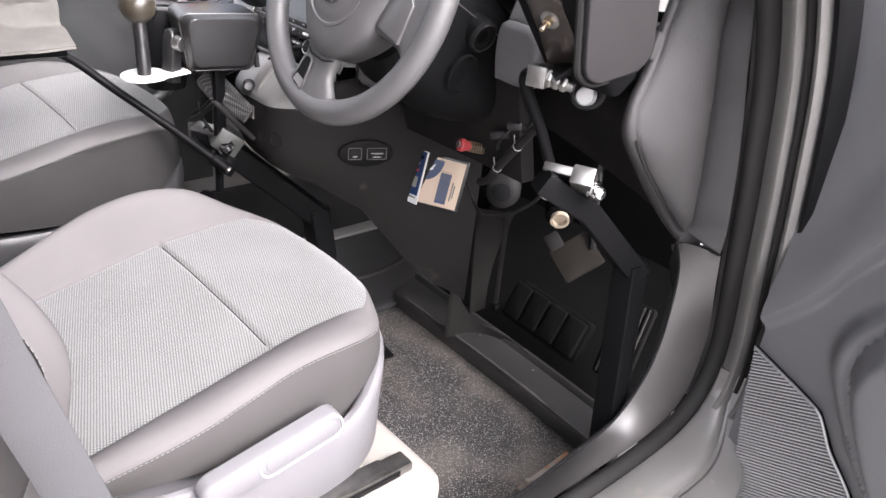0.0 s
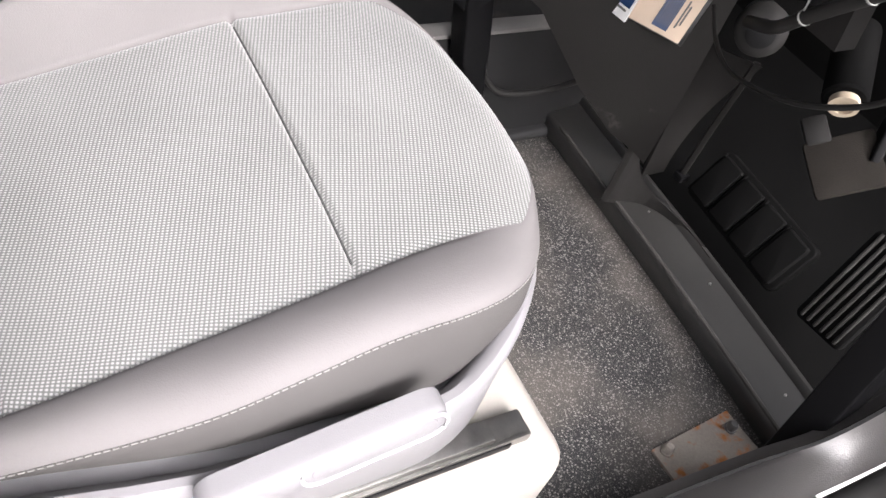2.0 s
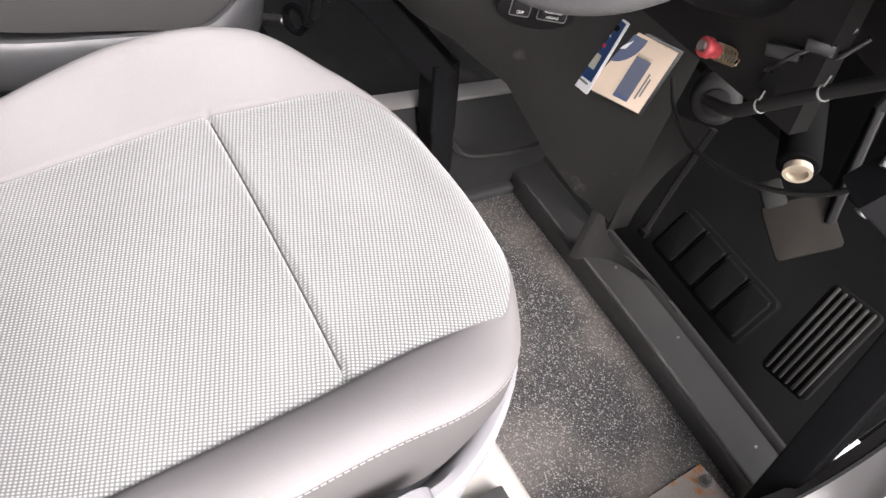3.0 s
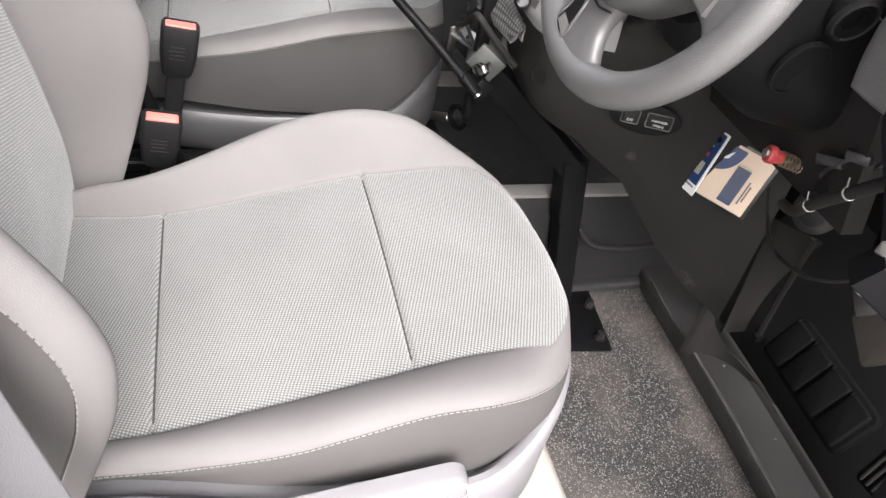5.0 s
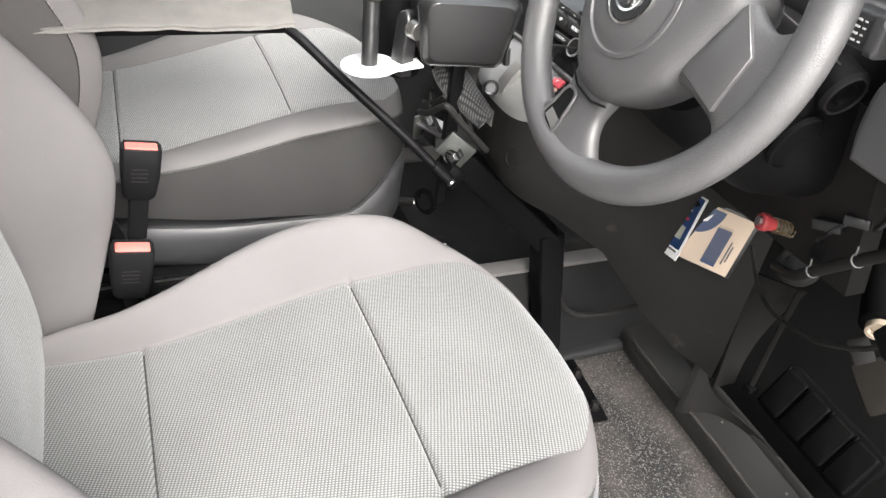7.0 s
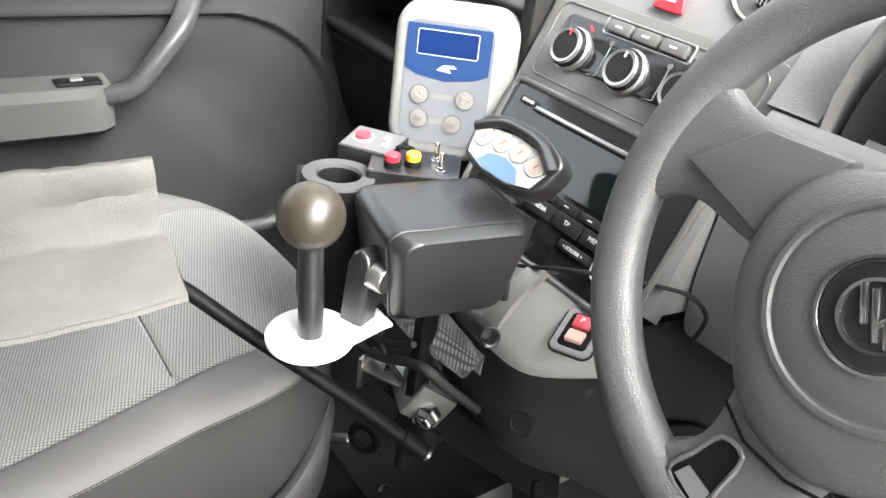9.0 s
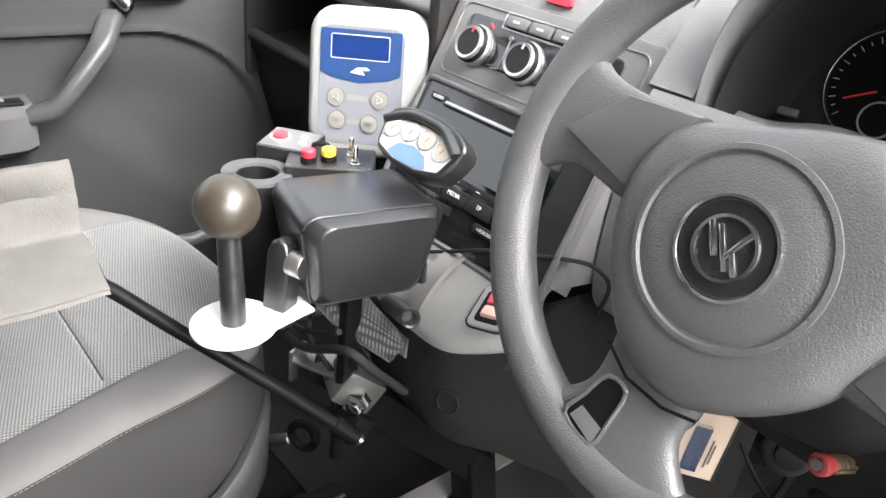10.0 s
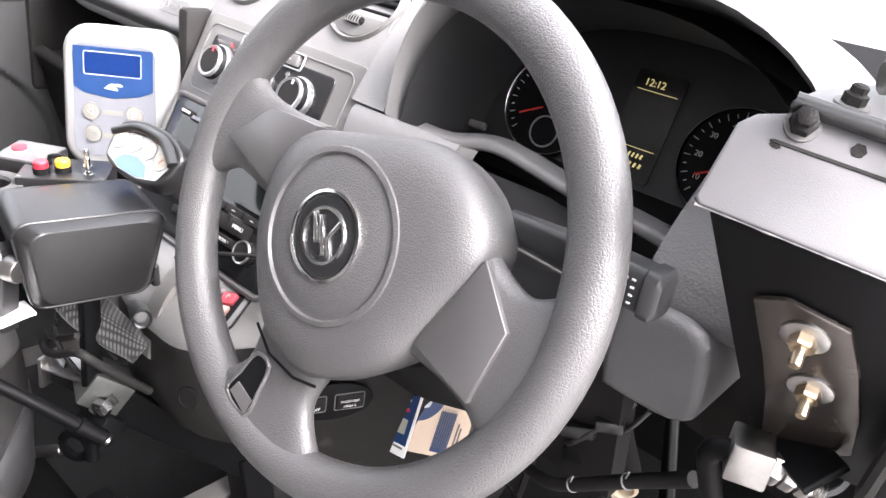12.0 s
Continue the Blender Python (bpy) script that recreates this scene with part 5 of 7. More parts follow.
# ---- adapted gear selector, lever, switches ----
NAVY = material("blue_print", (0.008, 0.030, 0.098), 0.35, vary=0.05)
CREAM = material("cream_card", (0.58, 0.47, 0.37), 0.6, vary=0.04)
KEYGREY = material("grey_keypad", (0.135, 0.14, 0.155), 0.45, vary=0.04)
KEYPALE = material("pale_key", (0.17, 0.165, 0.15), 0.45, vary=0.06)
gear = thing("selector_unit", (-0.645, 0.80, 1.10), "black plastic motor housing of a gear selector above the console", "control unit")
HM = Matrix.Translation((-0.648, 0.793, 1.146)) @ Matrix.Rotation(radians(-11), 4, "Z") @ Matrix.Diagonal((1.2, 1.18, 1.12, 1))


def housing_section(x, inset, r=0.013):
    """An upright section of the housing, narrowing and leaning back towards its base."""
    pts = []
    for y, z in rounded(0.118 - 2 * inset, 0.0867 - 1.3 * inset, r, 6):
        up = (z + 0.0434) / 0.0867
        pts.append(HM @ Vector((x * (0.74 + 0.26 * up), y * (0.80 + 0.20 * min(1.0, up * 1.25)), z - 0.0047 + 0.15 * inset)))
    return pts


part("housing", loft([housing_section(x, i) for x, i in ((-0.046, 0.008), (-0.0455, 0.005), (-0.044, 0.0025), (-0.041, 0.0008), (-0.037, 0.0), (0.030, 0.0), (0.0335, 0.0006), (0.0362, 0.0020), (0.0455, 0.0085), (0.0468, 0.0100), (0.0470, 0.0112))]), SOFTBLACK, gear)
part("front_rim", sweep(housing_section(0.0335, 0.0002), circle(0.0015, 8), closed=True), SOFTBLACK, gear)
PIPE0, PIPE1 = Vector((-0.667, 0.86, 1.036)), Vector((-0.592, 0.825, 1.07))
PIPED = (PIPE1 - PIPE0).normalized()
part("stub_pipe", lathe([(0.0105, -0.03), (0.0105, (PIPE1 - PIPE0).length), (0.0095, (PIPE1 - PIPE0).length + 0.001), (0.0075, (PIPE1 - PIPE0).length), (0.0070, (PIPE1 - PIPE0).length - 0.02), (0.001, (PIPE1 - PIPE0).length - 0.02)], Matrix.Translation(PIPE0) @ PIPED.to_track_quat("Z", "Y").to_matrix().to_4x4(), 24), SOFTBLACK, gear)
part("support_bar", span((-0.669, 0.792, 0.93), (-0.653, 0.812, 1.11), 0.003), POWDER, gear)
GAITER = spline([(-0.706, 0.797, 1.058), (-0.688, 0.808, 1.042), (-0.664, 0.824, 1.022), (-0.634, 0.848, 0.998)], 8)
FOLDS = [(0.021 * (1 + 0.05 * math.cos(5 * a + 1.0)) * math.cos(a), 0.021 * (1 + 0.05 * math.cos(5 * a + 1.0)) * math.sin(a)) for a in [2 * math.pi * k / 60 for k in range(60)]]
part("gaiter", sweep(GAITER, FOLDS, scales=[0.82 + 0.30 * math.sin(math.pi * min(1.0, k / 24 + 0.1)) for k in range(len(GAITER))]), woven("gaiter_mesh", (0.008, 0.008, 0.008), (0.12, 0.12, 0.12), 0.0030, 0.7), gear, "dark woven mesh gaiter round the gear lever")
part("selector_rod", rod((-0.612, 0.850, 1.118), (-0.613, 0.853, 1.094), 0.005), SOFTBLACK, gear)

pad = thing("gear_keypad", (-0.645, 0.865, 1.20), "black gear keypad with four round lit keys on the selector unit", "keypad")
PD = frame_of((-0.643, 0.853, 1.232), (0.985, 0.10, -0.06), (0.06, 0.62, 0.78))
fan = [(-0.052, 0.008), (-0.044, -0.018), (-0.018, -0.027), (0.018, -0.027), (0.044, -0.018), (0.054, 0.006), (0.050, 0.020), (0.026, 0.031), (0.0, 0.034), (-0.026, 0.031), (-0.049, 0.022)]
fan = [(p.x, p.y) for p in spline([Vector((*q, 0)) for q in fan + fan[:1]], 4)[:-1]]
part("case", slab(fan, PD, 0.024, 0.004, -0.024), SOFTBLACK, pad)
part("brow", sweep(spline([PD @ Vector((x, y, 0.002)) for x, y in ((-0.049, 0.008), (-0.025, 0.0215), (0.0, 0.0245), (0.025, 0.0215), (0.050, 0.006))], 6), rounded(0.011, 0.008, 0.003)), SOFTBLACK, pad)
legend = [(-0.047, 0.004), (-0.024, 0.016), (0.0, 0.0185), (0.024, 0.016), (0.047, 0.004), (0.040, -0.016), (0.015, -0.0235), (-0.015, -0.0235), (-0.040, -0.016)]
part("legend_plate", slab(legend, PD, 0.0008, 0.0, 0.0002), material("silver_legend", (0.40, 0.405, 0.41), 0.34, vary=0.08), pad)
part("blue_field", slab([(-0.026, -0.019), (-0.018, -0.008), (0.0, -0.004), (0.018, -0.008), (0.026, -0.019), (0.012, -0.0228), (-0.012, -0.0228)], PD, 0.0005, 0.0, 0.0012), material("light_blue_print", (0.10, 0.17, 0.34), 0.35), pad)
for i in range(4):
    kx, ky = -0.034 + 0.0225 * i, 0.0035 + 0.004 * (1 - ((i - 1.5) / 1.5) ** 2)
    key = part("key", lathe([(0.0098, 0.0008), (0.0098, 0.0022), (0.0088, 0.0026), (0.001, 0.0024)], on(PD, kx, ky), 26), material("pale_pad_key", (0.34, 0.31, 0.265), 0.4, vary=0.1), pad)
    part("key_ring", lathe([(0.0104, 0.0012), (0.0100, 0.0028), (0.0092, 0.0024)], on(PD, kx, ky), 26, caps=False), SILVER, key)
    part("print_bar", box((0.006, 0.0016, 0.0003), on(PD, kx, ky, 0.0027, 70)), material("faded_print", (0.30, 0.16, 0.13), 0.5) if i == 0 else bpy.data.materials["faded_print"], key)

joy = thing("ball_lever", (-0.646, 0.664, 1.085), "dark wooden ball-topped lever on a white round plate", "lever")
part("stem", lathe([(0.0112, 0), (0.0112, 0.045), (0.0106, 0.048), (0.0114, 0.052), (0.0108, 0.056), (0.0108, 0.098)], Matrix.Translation((-0.646, 0.664, 1.088)) @ Vector((-0.10, 0.01, 1)).to_track_quat("Z", "Y").to_matrix().to_4x4(), 26), SOFTBLACK, joy)
bb = bmesh.new()
bmesh.ops.create_uvsphere(bb, u_segments=40, v_segments=26, radius=0.0282, matrix=Matrix.Translation((-0.658, 0.665, 1.197)))
part("ball", bb, material("worn_dark_ball", (0.034, 0.027, 0.018), 0.36, vary=0.6, patches=34), joy)
keyhole = [(0.0385 * math.cos(radians(a)), 0.0385 * math.sin(radians(a))) for a in range(75, 406, 8)]
PLATE = frame_of((-0.646, 0.664, 1.085), (1, 0.0, 0.0), (0, 1, 0.06))
part("plate", slab([(x, y) for x, y in keyhole] + [(0.022, 0.062), (0.022, 0.070), (-0.004, 0.070), (-0.004, 0.052)], PLATE, 0.004, 0.001), WHITE, joy)
BR = frame_of((-0.650, 0.722, 1.116), (0.92, 0.38, 0), (-0.10, 0.06, 1))
arm_o = [(-0.016, -0.045), (0.012, -0.045), (0.013, 0.028), (0.008, 0.040), (-0.002, 0.044), (-0.011, 0.040), (-0.016, 0.028)]
part("side_arm", slab([(x * 0.85, y) for x, y in arm_o], BR, 0.020, 0.004), SOFTBLACK, joy, "black upright arm of the lever")
part("pivot", lathe([(0.0125, 0.0), (0.0125, 0.014), (0.0115, 0.0155), (0.001, 0.0155)], on(BR, 0.008, 0.022, 0.010) @ pose(0, 0, 0, 0, 90, 0), 26), ZINC, joy)

cup = thing("cup_tube", (-0.762, 0.748, 1.05), "black foam-lined tube holder beside the selector", "holder")
part("tube", lathe([(0.034, 1.03), (0.036, 1.04), (0.0375, 1.17), (0.0365, 1.173), (0.0215, 1.173), (0.0205, 1.170), (0.020, 1.08), (0.001, 1.08)], Matrix.Translation((-0.762, 0.748, 0)), 40), BLACK, cup)
# foam ring coloured grey to carry the sheen on its top
part("foam_top", lathe([(0.0362, 1.1732), (0.0355, 1.1765), (0.0225, 1.1768), (0.0214, 1.1732)], Matrix.Translation((-0.762, 0.748, 0)), 40, caps=False), material("black_foam_sheen", (0.085, 0.085, 0.087), 0.8, bump=0.5, grain=900, vary=0.2), cup)

bx1 = thing("alarm_box", (-0.795, 0.80, 1.16), "small black box with red button and silver label", "switch box")
B1 = frame_of((-0.796, 0.806, 1.1905), (0.80, 0.55, 0.02), (-0.55, 0.80, 0.10))
part("case", slab(rounded(0.058, 0.052, 0.003), B1, 0.03, 0.0015, -0.03), SOFTBLACK, bx1)
part("label_plate", slab(rounded(0.054, 0.046, 0.002), B1, 0.0006), material("silver_label", (0.13, 0.13, 0.133), 0.3, metal=0.4, vary=0.1), bx1)
rb = part("button", lathe([(0.0085, 0.0006), (0.0085, 0.005), (0.007, 0.006), (0.001, 0.006)], on(B1, -0.012, 0.0), 20), RED, bx1)
part("button_ring", lathe([(0.0115, 0.0006), (0.0115, 0.002), (0.009, 0.002)], on(B1, -0.012, 0.0), 20, caps=False), PRINT, rb)
for q in ((0.012, 0.008), (0.016, -0.006)):
    part("lamp", lathe([(0.004, 0.0006), (0.004, 0.002), (0.001, 0.0025)], on(B1, *q), 12), PRINT, bx1)
bx2 = thing("toggle_box", (-0.735, 0.82, 1.15), "small black box with two buttons and two toggle switches", "switch box")
B2 = frame_of((-0.738, 0.820, 1.188), (0.62, 0.78, 0.04), (-0.78, 0.62, 0.06))
part("case", slab(rounded(0.090, 0.056, 0.003), B2, 0.055, 0.0015, -0.055), SOFTBLACK, bx2)
for q, m_ in (((-0.022, -0.012), RED), ((-0.002, -0.006), YELLOW)):
    b = part("button", lathe([(0.0075, 0.005), (0.0075, 0.0125), (0.0065, 0.0135), (0.001, 0.0135)], on(B2, *q), 20), m_, bx2)
    part("button_base", lathe([(0.0085, 0.0), (0.0085, 0.006), (0.0075, 0.0065)], on(B2, *q), 20), BLACK, b)
for q in ((0.020, 0.006), (0.026, -0.016)):
    tg = part("toggle", lathe([(0.0022, 0.004), (0.0028, 0.020), (0.0020, 0.0215)], on(B2, *q), 12), CHROME, bx2)
    part("toggle_nut", lathe([(0.0052, 0.0), (0.0052, 0.003), (0.0035, 0.0035), (0.0035, 0.006)], on(B2, *q), 6), CHROME, tg)
part("guard", tube([on(B2, -0.012, 0.012) @ Vector(p) for p in ((-0.008, 0, 0), (-0.007, 0, 0.009), (0.007, 0, 0.009), (0.008, 0, 0))], 0.0025, 8), BLACK, bx2)
for q in ((-0.041, -0.024), (0.041, -0.024), (-0.041, 0.024), (0.041, 0.024)):
    part("screw", lathe([(0.0022, 0.0), (0.0022, 0.001), (0.001, 0.001)], on(B2, *q), 8), SATIN, bx2)

hand = thing("control_handset", (-0.86, 0.935, 1.14), "white handset with blue screen and four round keys", "handset")
HS = frame_of((-0.857, 0.935, 1.224), (0.075, 0.062, 0.006), (0.022, 0.045, 0.13))
part("case", slab(rounded(0.146, 0.180, 0.034), on(HS, 0.006, -0.001), 0.036, 0.011, -0.036), material("handset_white_plastic", (0.20, 0.20, 0.197), 0.38, vary=0.05), hand)
part("key_panel", slab(rounded(0.104, 0.140, 0.014), on(HS, 0.001, -0.004), 0.0008), KEYGREY, hand)
blue = [(-0.049, 0.062), (0.051, 0.062), (0.051, 0.012), (0.034, 0.005), (0.0, 0.0), (-0.036, 0.005), (-0.049, 0.012)]
scr = part("screen_surround", slab(blue, on(HS, -0.001, 0.0), 0.0008, 0.0, 0.0008), NAVY, hand)
part("screen", slab(rounded(0.070, 0.026, 0.002), on(HS, -0.001, 0.042), 0.0006, 0.0, 0.0014), glow("screen_blue", (0.003, 0.015, 0.075), 0.06), scr)
part("screen_edge", sweep([on(HS, -0.001, 0.042) @ Vector((x, y, 0.0018)) for x, y in rounded(0.072, 0.028, 0.002, 2)], circle(0.0004, 5), closed=True), PRINT, scr)
part("swoosh", slab([(-0.012, 0.0), (-0.004, 0.006), (0.008, 0.007), (0.012, 0.004), (0.002, 0.003), (0.006, -0.002)], on(HS, 0.0, 0.012), 0.0004, 0.0, 0.0016), PRINT, scr)
for kx, ky in ((-0.029, -0.018), (0.026, -0.018), (-0.027, -0.046), (0.014, -0.048)):
    key = part("key", lathe([(0.0105, 0.0008), (0.0105, 0.002), (0.0096, 0.0024), (0.001, 0.0022)], on(HS, kx, ky), 26), KEYPALE, hand)
    part("key_ring", lathe([(0.0115, 0.0008), (0.0113, 0.0026), (0.0100, 0.0022)], on(HS, kx, ky), 26, caps=False), SATIN, key)
    if ky > -0.03:
        d = -1 if kx < 0 else 1
        part("arrow", sweep([on(HS, kx, ky) @ Vector((d * a, b, 0.0026)) for a, b in ((0.0045, 0.0), (-0.003, 0.0045), (-0.003, -0.0045))], circle(0.0006, 5), closed=True), WHITE, key)
    else:
        for yy in (0.0015, -0.0015):
            part("print_bar", box((0.011, 0.0012, 0.0003), on(HS, kx, ky + yy, 0.0026)), SATIN, key)
for ky in (-0.018, -0.047):
    part("key_bridge", box((0.026, 0.006, 0.0006), on(HS, -0.002, ky, 0.001)), KEYPALE, hand)
part("aerial_pin", rod(HS @ Vector((0.02, 0.080, -0.012)), HS @ Vector((0.02, 0.090, -0.012)), 0.002), ZINC, hand)
part("stand", sweep([HS @ Vector((0.0, -0.03, -0.034)), (-0.85, 0.985, 1.12), (-0.80, 0.98, 1.09)], rounded(0.02, 0.008, 0.002)), POWDER, hand)

# ---- post, arm and clamp ----
post = thing("bracket_post", (-0.56, 1.05, 0.46), "black powder-coated square steel post bolted to the floor", "bracket")
part("upright", sweep([(-0.600, 1.042, 0.466), (-0.640, 1.003, 0.772)], rounded(0.042, 0.042, 0.004)), POWDER, post)
part("sleeve", sweep([(-0.626, 1.016, 0.66), (-0.6405, 1.0025, 0.775)], rounded(0.047, 0.047, 0.005)), POWDER, post)
part("arm", sweep([(-0.635, 1.010, 0.755), (-0.700, 0.832, 0.915)], rounded(0.045, 0.045, 0.004)), POWDER, post)
part("arm_tip", sweep([(-0.690, 0.858, 0.892), (-0.722, 0.792, 0.952)], rounded(0.030, 0.030, 0.003)), POWDER, post)
part("base_plate", box((0.20, 0.115, 0.008), Matrix.Translation((-0.565, 1.055, 0.4625)) @ Matrix.Rotation(radians(-6), 4, "Z"), 0.002), POWDER, post)
for q in ((-0.490, 1.088), (-0.575, 1.100), (-0.64, 1.01)):
    b = part("bolt", lathe([(0.011, 0.466), (0.011, 0.469), (0.008, 0.469), (0.008, 0.480), (0.006, 0.482)], Matrix.Translation((*q, 0)), 6), DASHLOW, post)
part("clamp_block", box((0.050, 0.050, 0.042), Matrix.Translation((-0.668, 0.818, 0.945)) @ Matrix.Rotation(radians(-20), 4, "Z") @ Matrix.Rotation(radians(-35), 4, "X"), 0.003), material("grey_clamp", (0.10, 0.105, 0.10), 0.38, metal=0.5, vary=0.3, patches=60), post, "dark steel clamp block")
part("clamp_bolt", lathe([(0.0135, -0.012), (0.0135, 0.0), (0.011, 0.003), (0.011, 0.010), (0.008, 0.012), (0.001, 0.012)], on(frame_of((-0.645, 0.810, 0.940), (0.9, 0.4, 0), (0, -0.3, 0.95)), 0, 0, 0.008), 6), CHROME, post)
part("clamp_ear", box((0.070, 0.030, 0.005), Matrix.Translation((-0.7, 0.8, 0.957)) @ Matrix.Rotation(radians(25), 4, "Z") @ Matrix.Rotation(radians(18), 4, "X"), 0.0015), ZINC, post)
part("clamp_ear", box((0.006, 0.030, 0.040), Matrix.Translation((-0.734, 0.785, 0.945)) @ Matrix.Rotation(radians(25), 4, "Z"), 0.0015), ZINC, post)
part("lower_clamp", box((0.05, 0.03, 0.035), Matrix.Translation((-0.655, 0.805, 0.905)) @ Matrix.Rotation(radians(-38), 4, "X"), 0.004), POWDER, post)
part("pole", rod((-0.672, 0.803, 0.84), (-0.662, 0.802, 1.06), 0.008), POWDER, post)
part("clamp_pin", rod((-0.675, 0.795, 0.905), (-0.650, 0.80, 0.90), 0.008), ZINC, post)
bar = thing("swing_bar", (-0.65, 0.78, 0.90), "black tubular swing bar clamped to the post", "bar")
part("tube", tube([(-0.628, 0.792, 0.908), (-0.665, 0.735, 0.962), (-0.72, 0.645, 1.040), (-0.77, 0.575, 1.098), (-0.84, 0.50, 1.118), (-1.05, 0.40, 1.12)], 0.0074, 16), POWDER, bar)
part("end_collar", rod((-0.626, 0.796, 0.905), (-0.640, 0.774, 0.926), 0.0098, 20), POWDER, bar)
part("end_plug", rod((-0.6255, 0.797, 0.904), (-0.623, 0.800, 0.901), 0.0068, 18), ZINC, bar)
hk = thing("hook_ring", (-0.80, 0.835, 0.74), "black steel ring hook with zinc shank on the seat rail", "hook")
RG = frame_of((-0.801, 0.838, 0.758), (0.75, 0.62, 0.2), (-0.1, -0.15, 0.98))
part("ring", sweep([RG @ Vector((0.017 * math.cos(2 * math.pi * i / 24), 0.022 * math.sin(2 * math.pi * i / 24), 0)) for i in range(24)], rounded(0.009, 0.012, 0.003, 2), closed=True), POWDER, hk)
part("shank", rod((-0.815, 0.826, 0.748), (-0.860, 0.79, 0.728), 0.008), ZINC, hk)

cbl = thing("thin_cable", (-0.684, 0.93, 1.072), "thin black cable lying over the console", "cable")
part("cable", tube([(-0.662, 0.905, 1.092), (-0.621, 0.905, 1.112), (-0.58, 0.905, 1.132), (-0.543, 0.925, 1.14), (-0.504, 0.945, 1.147), (-0.487, 0.955, 1.147), (-0.473, 0.962, 1.139), (-0.47, 0.968, 1.124), (-0.481, 0.975, 1.089)], 0.0022, 8), SEAL, cbl)
lom = thing("cable_loom", (-0.783, 0.8, 0.947), "black cable loom hanging from the selector to the clamp", "cable")
part("loom", tube([(-0.783, 0.8, 0.947), (-0.737, 0.785, 0.967), (-0.695, 0.78, 0.987), (-0.645, 0.775, 1.019), (-0.608, 0.77, 1.037), (-0.603, 0.79, 1.015), (-0.605, 0.84, 0.964)], 0.0050, 10), SEAL, lom)
part("loom_branch", tube([(-0.793, 0.81, 0.959), (-0.747, 0.795, 0.979), (-0.705, 0.79, 0.999), (-0.655, 0.785, 1.031)], 0.0035, 8), SEAL, lom)
for k, pts in enumerate(([(-0.680, 0.82, 1.085), (-0.715, 0.80, 1.045), (-0.72, 0.79, 0.99), (-0.685, 0.80, 0.955)], [(-0.640, 0.84, 1.09), (-0.690, 0.815, 1.055), (-0.735, 0.82, 1.02), (-0.74, 0.85, 0.96)], [(-0.700, 0.83, 1.09), (-0.745, 0.80, 1.06), (-0.735, 0.80, 1.03), (-0.69, 0.81, 1.02), (-0.66, 0.83, 0.98)])):
    part("cable", tube(pts, 0.0032 - 0.0004 * k, 8), SEAL, lom)

cloth = thing("cloth_cover", (-0.73, 0.42, 1.12), "crumpled pale cloth folded over a padded armrest", "cloth")
CS = [(-0.790, 1.205), (-0.772, 1.2125), (-0.7635, 1.208), (-0.7615, 1.178), (-0.758, 1.153), (-0.738, 1.1475), (-0.682, 1.1365), (-0.676, 1.1315), (-0.680, 1.1275), (-0.74, 1.129), (-0.80, 1.133), (-0.815, 1.15), (-0.80, 1.19)]


CSF = [(p.x, p.y) for p in spline([Vector((*q, 0)) for q in CS + CS[:1]], 5)][:-1]


def cloth_ring(y, k):
    out = []
    for i, (x, z) in enumerate(CSF):
        up = 0.0030 * noise.noise(Vector((x * 20, y * 30, 3.1))) + 0.0016 * noise.noise(Vector((x * 70, y * 60, 1.3))) + 0.0006 * noise.noise(Vector((x * 170, y * 200, 8.3)))
        out_ = (0.0040 * noise.noise(Vector((y * 30, z * 26, 6.1))) + 0.0018 * noise.noise(Vector((y * 80, z * 70, 2.2)))) * smooth01((z - 1.14) / 0.02)
        out_ -= 0.004 * math.exp(-((z - 1.178 - 0.10 * (y - 0.47)) / 0.005) ** 2) * smooth01((y - 0.42) / 0.06) if x > -0.775 else 0.0
        out.append((-0.74 + (x + 0.74) * k + out_, y + 0.003 * math.sin(x * 60 + z * 40), 1.16 + (z - 1.16) * k + up))
    return out


part("cover", loft([cloth_ring(y, 1.0) for y in steps(0.257, 0.573, 64)]), material("pale_cloth", (0.14, 0.134, 0.126), 0.95, bump=0.6, grain=700, vary=0.16, patches=22), cloth)
part("support", span((-0.80, 0.262, 1.112), (-0.70, 0.565, 1.127), 0.004), POWDER, cloth)

# ---- belts, buckles, hand brake ----
def buckle(loc, lean, label):
    b = thing("belt_buckle", loc, label, "belt buckle", "seat belt buckles")
    m = Matrix.Translation(loc) @ Matrix.Rotation(lean, 4, "Y") @ Matrix.Rotation(radians(-8), 4, "X")
    part("body", loft([[m @ Vector((x, y, z)) for x, y in rounded(0.026 * s, 0.050 * w, 0.006, 3)] for z, s, w in ((0.038, 0.8, 0.72), (0.045, 1, 0.86), (0.075, 1.05, 1.0), (0.112, 1.0, 1.02), (0.1145, 0.9, 0.98))]), BLACK, b)
    part("press_button", box((0.017, 0.040, 0.006), m @ pose(0.001, 0, 0.1135), 0.002), material("red_button", (0.68, 0.15, 0.125), 0.4, vary=0.05), b)
    part("slot", box((0.004, 0.044, 0.006), m @ pose(-0.0105, 0, 0.1135), 0.001), BLACK, b)
    part("stalk", sweep([m @ Vector((0, 0, 0.042)), m @ Vector((0, 0, -0.03)), m @ Vector((-0.004, -0.004, -0.09))], rounded(0.010, 0.026, 0.004, 3)), BLACK, b)
    for k in range(4):
        part("print_bar", box((0.0004, 0.022 - 0.003 * (k % 2), 0.0018), m @ pose(0.0142, -0.001, 0.068 + 0.006 * k)), DASHLOW, b)
    return b


buckle((-0.545, 0.325, 0.800), radians(6), "black belt buckle with red button beside the driver's seat")
buckle((-0.665, 0.350, 0.868), radians(2), "worn black belt buckle with red button beside the passenger seat")
